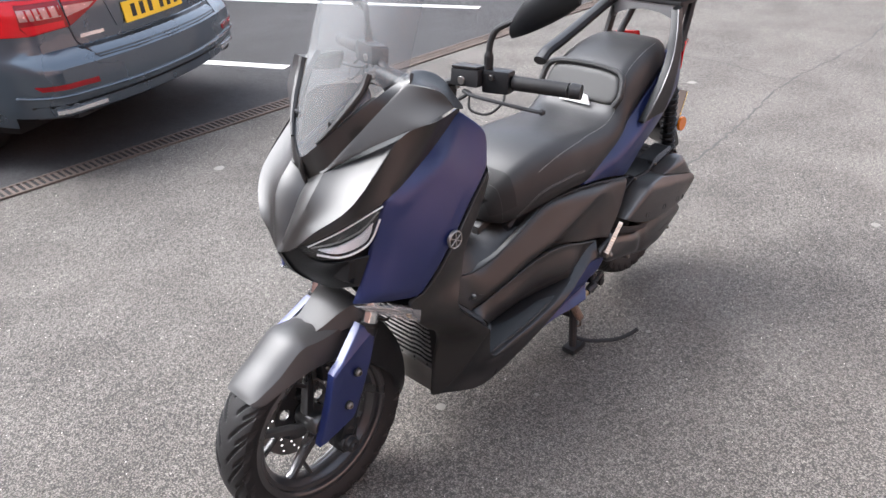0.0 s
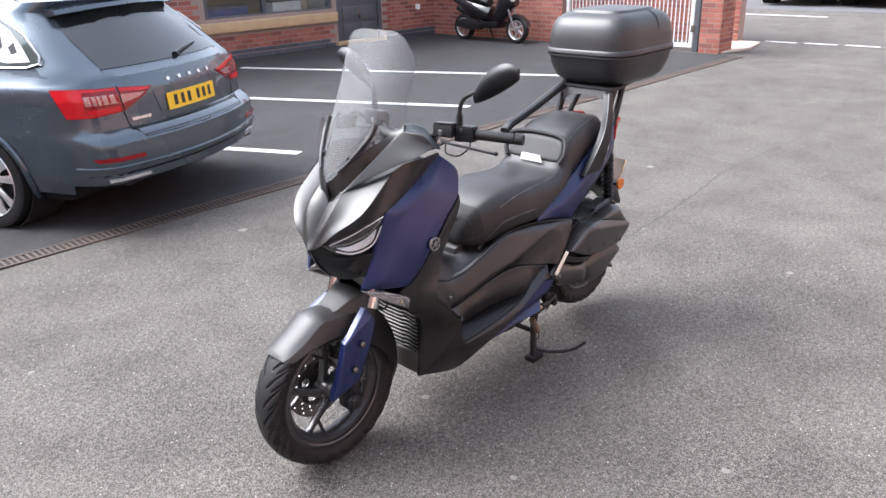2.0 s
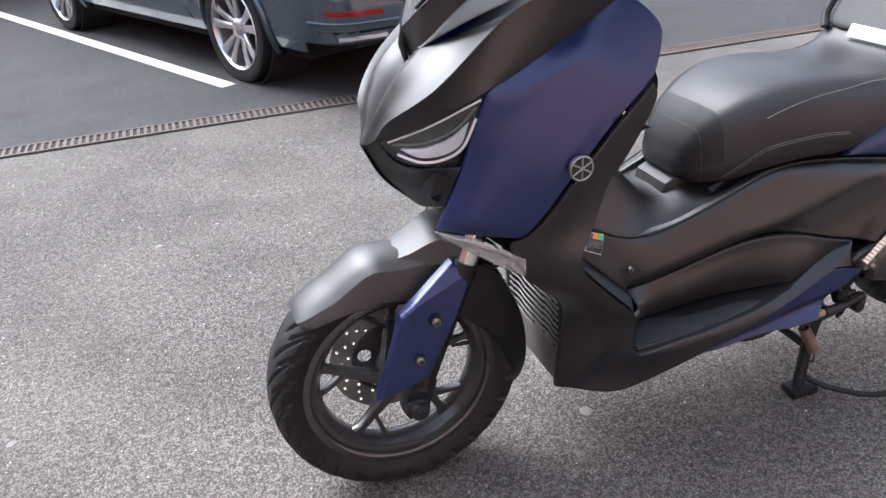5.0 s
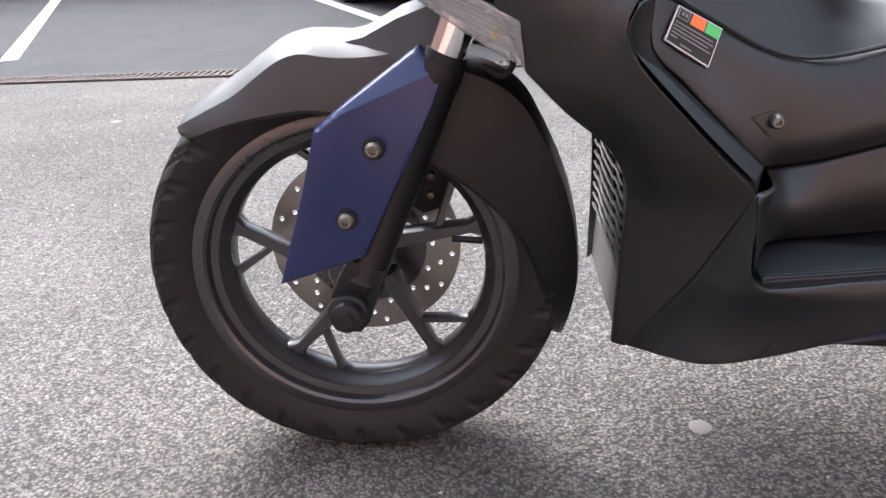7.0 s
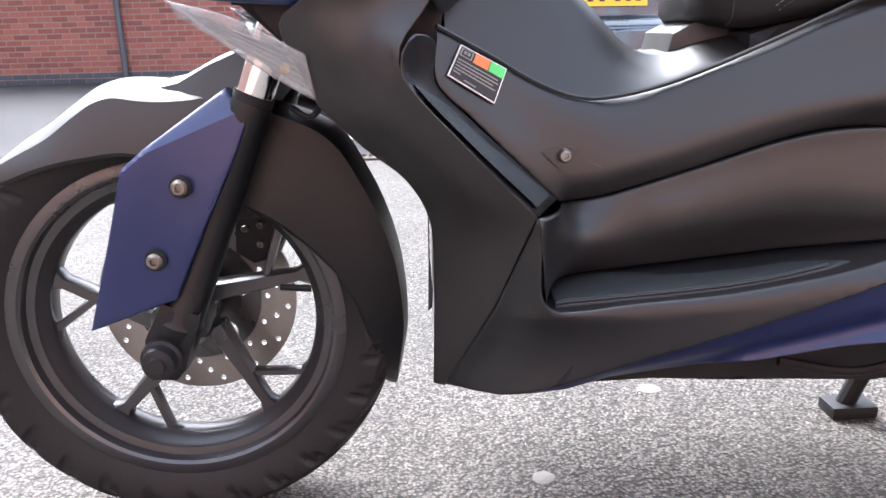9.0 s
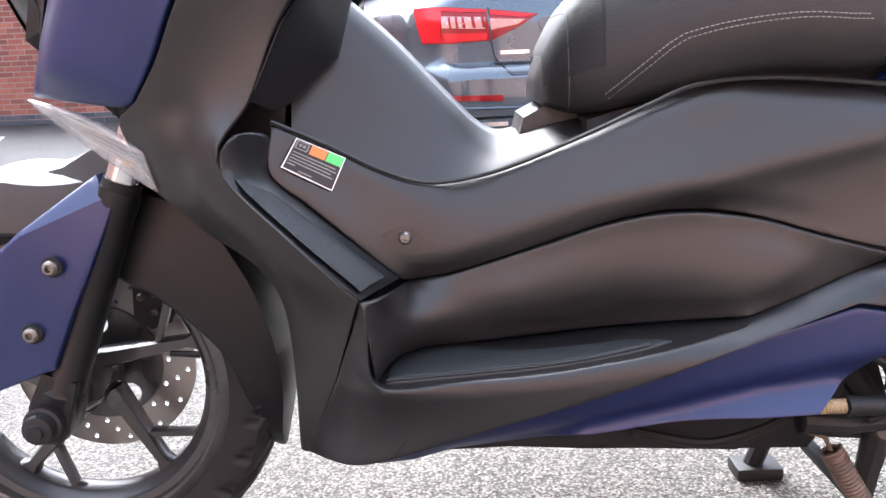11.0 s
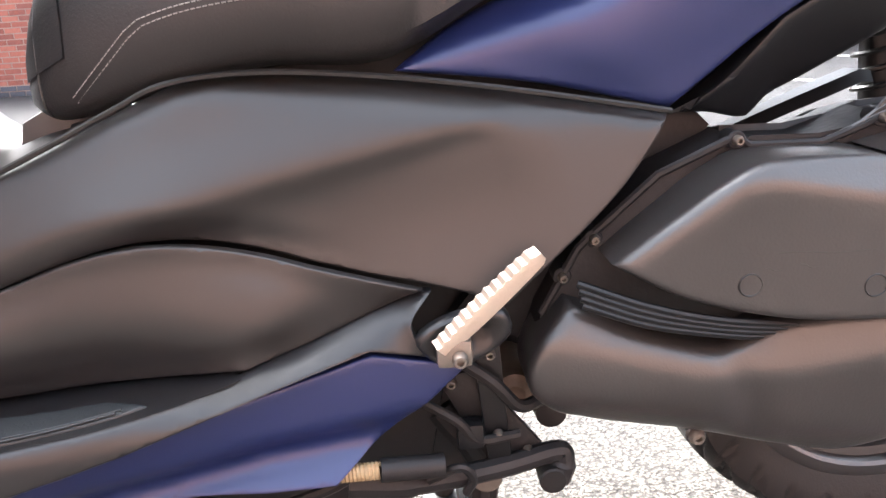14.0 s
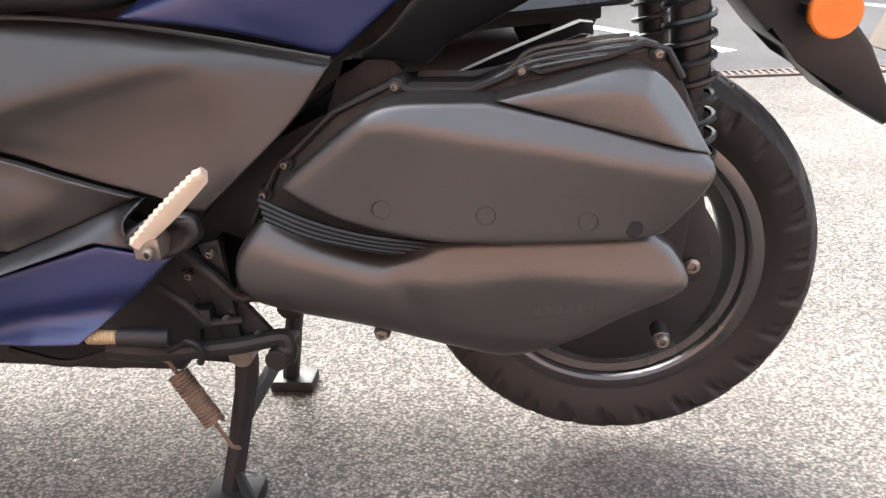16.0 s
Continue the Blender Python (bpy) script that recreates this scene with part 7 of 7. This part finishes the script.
W_Z = [(0.18, 0.80), (0.26, 0.865), (0.36, 0.90), (0.50, 0.915), (0.66, 0.925), (0.70, 0.918), (0.86, 0.915), (0.93, 0.90), (0.97, 0.872), (1.00, 0.855), (1.20, 0.775), (1.36, 0.690), (1.42, 0.630), (1.455, 0.52), (1.475, 0.30)]
YR_Z = [(0.18, 0.14), (0.24, 0.05), (0.32, 0.015), (0.48, 0.0), (0.58, 0.01), (0.62, 0.04), (0.66, 0.10), (0.86, 0.115), (0.97, 0.15), (1.00, 0.19), (1.20, 0.40), (1.36, 0.57), (1.42, 0.50), (1.455, 0.58), (1.475, 0.75)]
YF_Z = [(0.18, 4.6), (0.30, 4.75), (0.55, 4.83), (0.70, 4.78), (0.85, 4.4), (0.95, 3.9), (1.00, 3.65), (1.20, 3.2), (1.36, 2.85), (1.42, 2.6), (1.455, 2.3), (1.475, 1.9)]


def plan(z, s):
    """A point of the body's outline at height z: s from 0 at the middle of the back to 1 at the middle of the front, left side."""
    w, yr, yf = lerp_tab(W_Z, z), lerp_tab(YR_Z, z), lerp_tab(YF_Z, z)
    cor = 0.34 if z < 1.0 else 0.22
    bow = 0.17
    xr = w - 0.19
    if s < 0.25:
        f = s / 0.25
        x = xr * f
        return Vector((-x, yr + bow * f ** 2.2 * 0.7, z))
    if s < 0.40:
        f = (s - 0.25) / 0.15
        a = f * math.pi / 2
        return Vector((-(xr + (w - xr) * math.sin(a)), yr + bow * 0.7 + cor * (1 - math.cos(a)), z))
    if s < 0.85:
        f = (s - 0.40) / 0.45
        y0 = yr + bow * 0.7 + cor
        taper = 0.05 * max(0, f - 0.6) ** 2
        return Vector((-(w - taper), y0 + (yf - 0.5 - y0) * f, z))
    f = (s - 0.85) / 0.15
    a = f * math.pi / 2
    return Vector((-(w - 0.01) * max(0.0, math.cos(a)) ** 0.6, yf - 0.5 + 0.5 * math.sin(a), z))


def side_pt(y, z, lift=0.0):
    return Vector((-lerp_tab(W_Z, z) - lift, y, z))


def rear_pt(x, z, lift=0.0):
    w = lerp_tab(W_Z, z) - 0.19
    return Vector((x, lerp_tab(YR_Z, z) + 0.119 * min(1, abs(x) / w) ** 2.2 - lift, z))


def decal(fn, outl, name, m, parent, label="", n=0.03, thick=0.01, mirror=False, lift=0.006):
    """A moulded piece lying on the bodywork: an outline in the two coordinates of fn."""
    flip = fn is rear_pt
    pts = [(a, 0.0, b, 1) for a, b in outl]
    bm = shell(pts, roll=0.0, h=n, thick=thick)
    nv = len(bm.verts) // 2
    for i, v in enumerate(bm.verts):
        p = fn(v.co.x, v.co.z, lift if i < nv else lift - thick)
        v.co = p
    bmesh.ops.recalc_face_normals(bm, faces=bm.faces)
    if mirror:
        for v in bm.verts:
            v.co.x = -v.co.x
        bmesh.ops.reverse_faces(bm, faces=bm.faces)
    return part(name, bm, m, parent, label, 40)


M_silver_w = mat("silver_alloy", (0.55, 0.55, 0.56), rough=0.3, metal=0.8, var=0.06)
M_dglass = mat("dark_car_glass", (0.012, 0.015, 0.016), rough=0.05, var=0.1, coat=0.0, spec=0.8)
M_sglass = mat("greenish_car_glass", (0.05, 0.065, 0.062), rough=0.06, var=0.3, vscale=2, spec=0.9)
M_trim = mat("satin_trim", (0.7, 0.7, 0.71), rough=0.22, metal=0.9, var=0.05)


def car_wheel(parent, x, y, side):
    c = (x, y, 0.330)
    wh = new("wheel")
    wh.parent = parent
    prof = [(0.245, 0.10), (0.30, 0.112), (0.322, 0.105), (0.330, 0.085), (0.330, -0.085), (0.322, -0.105), (0.30, -0.112), (0.245, -0.10)]
    part("tyre", lathe([(r, o) for r, o in prof], c, 'X', 56, closed_profile=True), M_rubber, wh)
    out = side
    part("rim", lathe([(0.252, out * 0.100), (0.246, out * 0.108), (0.238, out * 0.100), (0.232, out * 0.07), (0.228, -out * 0.08), (0.252, -out * 0.09)], c, 'X', 56, closed_profile=True), M_silver_w, wh)
    part("brake_disc", lathe([(0.05, out * 0.0), (0.165, out * 0.0), (0.165, out * 0.02), (0.05, out * 0.02)], c, 'X', 32, closed_profile=True), M_dark, wh)
    # solid near-black disc painted as the shade behind the spokes
    part("wheel_shade_disc", lathe([(0.0, -out * 0.02), (0.23, -out * 0.02), (0.23, -out * 0.06), (0, -out * 0.06)], c, 'X', 24, closed_profile=True), M_shade, wh)
    part("hub", lathe([(0.0, out * 0.088), (0.034, out * 0.088), (0.05, out * 0.080), (0.075, out * 0.06), (0.075, out * 0.03), (0.0, out * 0.03)], c, 'X', 24), M_silver_w, wh)
    for k in range(10):
        a = 2 * math.pi * (k // 2) / 5 + (0.235 if k % 2 else -0.235) + 0.3
        d = Vector((0, math.cos(a), math.sin(a)))
        sd = Vector((0, -math.sin(a), math.cos(a)))
        secs = []
        for r, w, o, t in ((0.055, 0.019, 0.070, 0.028), (0.12, 0.020, 0.086, 0.024), (0.19, 0.025, 0.096, 0.018), (0.236, 0.032, 0.098, 0.016)):
            cc = Vector(c) + d * r
            secs.append([cc + sd * (w * u) + Vector((out * (o - t * v), 0, 0)) for u, v in ((-1, 0.3), (-0.6, 0), (0.6, 0), (1, 0.3), (0.8, 1), (-0.8, 1))])
        part("spoke", loft(secs), M_silver_w, wh)
    return wh


def estate_car(paint, at, rz, label):
    car = thing("car", at, rz, label, "car", "parked cars")
    RY, FY, AR = 1.13, 3.97, 0.372
    skirt = 0.335
    zs = [0.27, 0.30, 0.335, 0.36, 0.40, 0.44, 0.48, 0.52, 0.56, 0.58, 0.60, 0.62, 0.64, 0.66, 0.70, 0.74, 0.78, 0.82, 0.86, 0.90, 0.93, 0.95, 0.97, 1.0, 1.05, 1.1, 1.15, 1.2, 1.25, 1.3, 1.36, 1.39, 1.42, 1.44, 1.455, 1.466, 1.475]
    ss = [0.25 * i / 10 for i in range(10)] + [0.25 + 0.15 * i / 10 for i in range(10)] + [0.40 + 0.45 * i / 70 for i in range(70)] + [0.85 + 0.15 * i / 10 for i in range(11)]
    bm = bmesh.new()
    for sg in (1, -1):
        grid = [[bm.verts.new(Vector((plan(z, s).x * sg, plan(z, s).y, z))) for s in ss] for z in zs]
        for i in range(len(zs) - 1):
            for j in range(len(ss) - 1):
                q = [grid[i][j], grid[i][j + 1], grid[i + 1][j + 1], grid[i + 1][j]]
                c = sum((v.co for v in q), Vector()) / 4
                if c.z < skirt and ss[j] < 0.385:
                    continue
                if any((c.y - wy) ** 2 + (c.z - 0.330) ** 2 < AR ** 2 for wy in (RY, FY)) and abs(c.x) > 0.7:
                    continue
                bm.faces.new(q if sg < 0 else q[::-1])
        top = grid[-1]
    bmesh.ops.remove_doubles(bm, verts=bm.verts, dist=1e-4)
    bmesh.ops.holes_fill(bm, edges=[e for e in bm.edges if e.is_boundary and all(v.co.z > 1.47 for v in e.verts)], sides=0)
    bmesh.ops.recalc_face_normals(bm, faces=bm.faces)
    body = part("body", bm, paint, car, smooth=28)
    for sg in (-1, 1):
        for wy in (RY, FY):
            ring = []
            for k in range(25):
                a = math.pi * (-0.09 + 1.18 * k / 24)
                zz = 0.330 + AR * math.sin(a)
                ring.append(Vector((sg * (lerp_tab(W_Z, zz) + 0.002), wy + AR * math.cos(a), zz)))
            part("wheel_arch", tube(ring, 0.022, 8), paint, car)
            # near-black liner colours in the shade inside the arch
            part("arch_liner", lathe([(0.0, 0), (AR - 0.01, 0), (AR - 0.01, sg * 0.30), (AR - 0.02, sg * 0.30)], (sg * 0.58, wy, 0.33), 'X', 32), M_shade, car)
            car_wheel(car, sg * 0.815, wy, sg)
    # near-black underside, shade beneath the body put into its colour
    part("underbody", box(-0.78, 0.78, 0.55, 4.6, 0.19, 0.34, 0.02), M_shade, car)
    part("floor_pan", box(-0.74, 0.74, 0.14, 0.60, 0.30, 0.36, 0.03), M_shade, car)
    def around(sq, z, lift=0.0):
        p = plan(z, abs(sq))
        p = p + (p - Vector((0, 0.9, z))).normalized() * lift
        return Vector((p.x if sq > 0 else -p.x, p.y, p.z))
    part("bumper_skirt", loft([[around(k * 0.035, 0.400, 0.004), around(k * 0.035, 0.350, -0.010), around(k * 0.035, 0.315, -0.035), around(k * 0.035, 0.320, -0.080), around(k * 0.035, 0.400, -0.060)] for k in range(-10, 11)]), M_black, car)
    ledge = [around(k * 0.037, 0.452 - 0.018 * math.cos(k * 0.157), 0.004) for k in range(-10, 11)]
    part("bumper_ledge", tube(ledge, 0.012, 8, flat=0.7), paint, car)
    for sg in (-1, 1):
        part("exhaust_trim", loft([[around(sg * q, z, l) for z, l in ((0.372, 0.010), (0.352, 0.014), (0.340, -0.004), (0.372, -0.006))] for q in (0.20, 0.24, 0.28, 0.31)]), M_trim, car, "satin exhaust trim")
    # rear glass, spoiler, wiper
    gl = decal(rear_pt, [(-0.60, 1.018), (0.60, 1.018), (0.59, 1.20), (0.54, 1.375), (-0.54, 1.375), (-0.59, 1.20)], "rear_window", M_dglass, car, "dark rear window", 0.05)
    sp = loft([[Vector((x, 0.47 + 0.13 * (x / 0.6) ** 2 + dy, 1.385 - 0.035 * (x / 0.6) ** 2 + dz)) for dy, dz in ((0.0, -0.012), (0.015, 0.012), (0.26, 0.050), (0.26, 0.0), (0.10, -0.03))] for x in (-0.58, -0.5, -0.3, 0, 0.3, 0.5, 0.58)])
    part("spoiler", sp, paint, car, "body-coloured roof spoiler")
    part("wiper", tube([rear_pt(0.02, 1.03, 0.012), rear_pt(0.10, 1.05, 0.022), rear_pt(0.34, 1.075, 0.02)], [0.022, 0.016, 0.008], 8), M_black, car)
    # lamps
    for mi in (False, True):
        q = -1 if mi else 1

        def lens(pts, name, m, parent, lift, label=""):
            return decal(around, [(q * a, b) for a, b in pts], name, m, parent, label, 0.014, 0.008, False, lift)
        tl = lens([(0.362, 0.934), (0.30, 0.930), (0.212, 0.912), (0.206, 0.762), (0.28, 0.752), (0.342, 0.758), (0.354, 0.850)], "tail_light", M_red, car, 0.006, "red tail light with a clear strip")
        lens([(0.360, 0.930), (0.300, 0.926), (0.302, 0.790), (0.290, 0.757), (0.341, 0.762), (0.352, 0.850)], "lens", M_redc, tl, 0.010, "bright red lens")
        lens([(0.300, 0.802), (0.212, 0.798), (0.212, 0.766), (0.290, 0.758)], "lens", M_redc, tl, 0.010, "bright red lens")
        lens([(0.300, 0.926), (0.214, 0.909), (0.214, 0.897), (0.300, 0.908)], "light_bar", M_redc, tl, 0.010)
        lens([(0.299, 0.884), (0.214, 0.874), (0.214, 0.818), (0.298, 0.828)], "clear_strip", M_pink, tl, 0.010, "clear reversing lamp")
        for k in range(5):
            a = 0.285 - k * 0.016
            lens([(a, 0.880), (a - 0.005, 0.879), (a - 0.008, 0.824), (a - 0.003, 0.824)], "light_bar", M_red, tl, 0.0115)
        lens([(0.207, 0.911), (0.122, 0.882), (0.150, 0.835), (0.203, 0.764)], "tail_light_inner", M_red, tl, 0.006, "dark red inner lamp on the tailgate")
        lens([(0.206, 0.906), (0.126, 0.880), (0.150, 0.868), (0.206, 0.886)], "light_bar", M_redc, tl, 0.010)
        lens([(0.206, 0.866), (0.146, 0.858), (0.160, 0.835), (0.205, 0.812)], "clear_strip", M_pink, tl, 0.010, "clear strip")
        lens([(0.335, 0.510), (0.205, 0.502), (0.205, 0.474), (0.325, 0.484)], "bumper_reflector", M_red, car, 0.006, "red bumper reflector")
    # dark strip puts the shade of the tailgate's lower recess into colour
    decal(rear_pt, [(-0.60, 0.655), (0.60, 0.655), (0.56, 0.605), (-0.56, 0.605)], "tailgate_recess_shade", M_leg, car, "", 0.05, 0.006, False, 0.003)
    decal(rear_pt, [(-0.34, 0.865), (0.34, 0.865), (0.36, 0.845), (0.32, 0.705), (-0.32, 0.705), (-0.36, 0.845)], "plate_recess", paint, car, "", 0.05, 0.006, False, 0.004)
    pl = decal(rear_pt, [(-0.26, 0.815), (0.26, 0.815), (0.26, 0.705), (-0.26, 0.705)], "number_plate", M_yellow, car, "yellow number plate", 0.06, 0.008, False, 0.016)
    for k in range(6):
        x0 = -0.210 + k * 0.070 + (0.030 if k > 2 else 0)
        decal(rear_pt, [(x0 + 0.006, 0.796), (x0 + 0.038, 0.796), (x0 + 0.038, 0.728), (x0 + 0.006, 0.728)], "plate_bar", M_ink, pl, "", 0.06, 0.003, False, 0.0185)
    for k in range(5):
        x0 = -0.21 + k * 0.112
        decal(rear_pt, [(x0, 0.915), (x0 + 0.026, 0.915), (x0 + 0.026, 0.893), (x0, 0.893)], "badge_bar", M_trim, car, "", 0.06, 0.006, False, 0.008)
    decal(rear_pt, [(-0.560, 0.712), (-0.415, 0.712), (-0.415, 0.694), (-0.560, 0.694)], "badge_bar", M_trim, car, "", 0.06, 0.004, False, 0.006)
    # side glass, trims, handles
    for mi in (False, True):
        decal(side_pt, [(0.56, 1.085), (0.62, 1.07), (1.16, 1.062), (1.22, 1.34), (0.92, 1.335), (0.70, 1.235), (0.56, 1.115)], "quarter_window", M_sglass, car, "rear quarter window", 0.05, 0.008, mi)
        decal(side_pt, [(1.25, 1.06), (2.16, 1.05), (2.22, 1.35), (1.31, 1.342)], "side_window", M_sglass, car, "rear door window", 0.06, 0.008, mi)
        decal(side_pt, [(2.26, 1.05), (3.35, 1.03), (3.05, 1.20), (2.75, 1.35), (2.32, 1.35)], "side_window", M_sglass, car, "front door window", 0.06, 0.008, mi)
        sg = 1 if mi else -1
        tr = [side_pt(y, z, 0.010) for y, z in ((3.4, 1.02), (2.2, 1.035), (1.2, 1.048), (0.64, 1.056), (0.545, 1.078), (0.545, 1.12), (0.69, 1.245), (0.92, 1.345), (1.30, 1.352), (2.70, 1.36))]
        if mi:
            for v in tr:
                v.x = -v.x
        part("window_trim", tube(tr, 0.008, 6), M_trim, car, "satin metal window trim")
        for y in (1.30, 2.22, 3.20):
            dl = [side_pt(y + (0.04 if z > 0.7 else 0), z, 0.0008) for z in (0.30, 0.45, 0.60, 0.75, 0.90, 0.97, 1.03)]
            if mi:
                for v in dl:
                    v.x = -v.x
            part("door_gap", tube(dl, 0.004, 5), M_ink, car)
        for y in (1.40, 2.34):
            hd = [side_pt(y, 0.885, 0.004), side_pt(y + 0.03, 0.89, 0.030), side_pt(y + 0.17, 0.892, 0.032), side_pt(y + 0.20, 0.89, 0.004)]
            if mi:
                for v in hd:
                    v.x = -v.x
            part("door_handle", tube(hd, 0.012, 8, flat=0.8), paint, car)
        # white shapes with dark marks paint a reflection onto the quarter glass
        st = [(0.62, 1.09), (0.80, 1.08), (0.92, 1.10), (0.98, 1.20), (0.95, 1.28), (0.90, 1.31), (0.80, 1.26), (0.70, 1.18)]
        if not mi:
            decal(side_pt, st, "window_reflection", M_whitep, car, "white patch painted as a reflection on the quarter glass", 0.05, 0.003, mi, 0.0085)
            decal(side_pt, [(0.72, 1.14), (0.77, 1.13), (0.80, 1.17), (0.76, 1.20)], "reflection_dark_mark", M_leg, car, "", 0.03, 0.002, mi, 0.0098)
            decal(side_pt, [(0.84, 1.17), (0.88, 1.15), (0.90, 1.24), (0.87, 1.24)], "reflection_dark_mark", M_leg, car, "", 0.03, 0.002, mi, 0.0098)
            decal(side_pt, [(1.02, 1.085), (1.14, 1.082), (1.14, 1.105), (1.02, 1.108)], "reflection_bar", M_whitep, car, "", 0.03, 0.002, mi, 0.0085)
        gap = [rear_pt(-x, z, 0.0012) for x, z in ((0.605, 1.015), (0.597, 0.91), (0.601, 0.765), (0.585, 0.68), (0.545, 0.595), (0.30, 0.592), (0.0, 0.59))]
        if mi:
            for v in gap:
                v.x = -v.x
        part("tailgate_gap", tube(gap, 0.004, 5), M_ink, car)
        rail = [Vector((sg * 0.60, y, z)) for y, z in ((0.85, 1.42), (0.95, 1.475), (1.8, 1.505), (2.6, 1.49), (2.75, 1.44))]
        part("roof_rail", tube(spline(rail, 5), 0.014, 8), M_trim, car, "satin roof rail")
        mir = box(-0.10, 0.10, -0.05, 0.06, -0.07, 0.07, 0.03)
        xform(mir, Matrix.Translation((sg * 1.0, 3.42, 1.03)))
        part("door_mirror", mir, paint, car)
    return car


M_paint = mat("blue_grey_metallic_paint", (0.062, 0.083, 0.106), rough=0.28, metal=0.6, var=0.03, vscale=2, coat=0.9, crough=0.04)
M_paint2 = mat("black_car_paint", (0.012, 0.012, 0.014), rough=0.22, metal=0.2, var=0.05, vscale=2, coat=0.8, crough=0.05)
M_paint3 = mat("silver_car_paint", (0.30, 0.31, 0.31), rough=0.28, metal=0.6, var=0.05, vscale=2, coat=0.8, crough=0.05)
car = estate_car(M_paint, (1.36, 3.02, 0), 24.8, "blue-grey metallic estate car parked in a marked bay")

estate_car(M_paint2, (18.9, 5.6, 0), -90, "black estate car parked across the road")
estate_car(M_paint3, (18.9, 3.65, 0), -90, "silver estate car parked across the road")


def small_scooter():
    s = thing("scooter", (9.72, 6.80, 0), 90, "small black scooter parked against the brick wall", "scooter")
    M_gl = mat("gloss_black", (0.012, 0.012, 0.014), rough=0.18, var=0.1, coat=0.6)
    for nm, x, r in (("front_wheel", 0.0, 0.235), ("rear_wheel", 1.24, 0.235)):
        w = new(nm)
        w.parent = s
        part("tyre", lathe([(r - 0.065, -0.045), (r - 0.03, -0.055), (r - 0.006, -0.035), (r, 0), (r - 0.006, 0.035), (r - 0.03, 0.055), (r - 0.065, 0.045)], (x, 0, r), 'Y', 40), M_rubber, w)
        part("rim", lathe([(r - 0.063, -0.04), (r - 0.07, -0.045), (r - 0.085, -0.03), (r - 0.085, 0.03), (r - 0.07, 0.045), (r - 0.063, 0.04)], (x, 0, r), 'Y', 40), M_silver_w, w)
        for k in range(5):
            a = 2 * math.pi * k / 5
            part("spoke", tube([(x, 0, r), (x + (r - 0.08) * math.cos(a), 0, r + (r - 0.08) * math.sin(a))], [0.03, 0.018], 8), M_silver_w, w)
        part("hub", disc((x, 0, r), 0.045, 0.08, 'Y', 16), M_silver_w, w)
    for y in (-0.08, 0.08):
        part("fork_leg", tube([(0.0, y, 0.235), (0.16, y, 0.62)], 0.02, 10), M_steel, s)
    fg = [[Vector((0.26 * math.cos(a), o, 0.235 + 0.26 * math.sin(a) + q)) for o, q in ((-0.07, -0.05), (-0.06, 0.0), (0, 0.015), (0.06, 0.0), (0.07, -0.05), (0, -0.01))] for a in [math.radians(d) for d in (160, 140, 115, 90, 65, 45)]]
    part("front_mudguard", loft(fg), M_gl, s)
    secs = [[Vector((x, w * math.cos(a), zc + h * math.sin(a))) for a in [k * math.pi / 8 for k in range(16)]] for x, zc, w, h in ((0.02, 0.72, 0.08, 0.10), (0.10, 0.76, 0.16, 0.17), (0.20, 0.72, 0.20, 0.26), (0.30, 0.62, 0.20, 0.24), (0.38, 0.48, 0.19, 0.18))]
    part("front_fairing", loft(secs), M_gl, s, "gloss black front fairing")
    part("floor", box(0.34, 0.78, -0.17, 0.17, 0.25, 0.36, 0.03), M_black, s)
    secs = [[Vector((x, w * math.cos(a), zc + h * math.sin(a))) for a in [k * math.pi / 8 for k in range(16)]] for x, zc, w, h in ((0.55, 0.48, 0.15, 0.12), (0.72, 0.52, 0.18, 0.17), (0.95, 0.58, 0.19, 0.16), (1.20, 0.66, 0.16, 0.12), (1.45, 0.74, 0.10, 0.07))]
    part("body", loft(secs), M_gl, s)
    secs = [[Vector((x, w * math.cos(a), zc + h * math.sin(a))) for a in [k * math.pi / 8 for k in range(16)]] for x, zc, w, h in ((0.62, 0.68, 0.10, 0.05), (0.75, 0.73, 0.15, 0.06), (0.98, 0.74, 0.16, 0.06), (1.08, 0.80, 0.15, 0.07), (1.35, 0.85, 0.10, 0.05))]
    part("seat", loft(secs), M_seat, s)
    part("engine", prism([(0.75, 0.22), (1.05, 0.20), (1.35, 0.26), (1.30, 0.36), (0.95, 0.40), (0.75, 0.34)], 0.02, 0.16, 0.02), M_dark, s)
    part("exhaust", tube([(0.9, -0.14, 0.24), (1.05, -0.16, 0.30), (1.25, -0.17, 0.42), (1.55, -0.17, 0.56)], [0.03, 0.05, 0.065, 0.055], 12), M_dark, s)
    part("exhaust_shield", tube([(0.92, -0.20, 0.42), (1.02, -0.20, 0.55)], 0.018, 8), M_silver_w, s)
    part("handlebar", tube(spline([(0.22, -0.33, 1.02), (0.18, -0.15, 1.03), (0.16, 0, 1.0), (0.18, 0.15, 1.03), (0.22, 0.33, 1.02)], 5), 0.014, 8), M_dark, s)
    part("screen", prism([(0.06, 0.90), (0.10, 0.90), (0.26, 1.16), (0.24, 1.18)], -0.14, 0.14, 0.004), M_sglass, s)
    for y in (-0.10, 0.10):
        part("headlight", disc((0.035, y, 0.76), 0.045, 0.06, 'X', 16), M_whitep, s)
    part("stand", tube([(0.72, -0.1, 0.25), (0.70, -0.20, 0.01)], 0.012, 8), M_dark, s)


small_scooter()
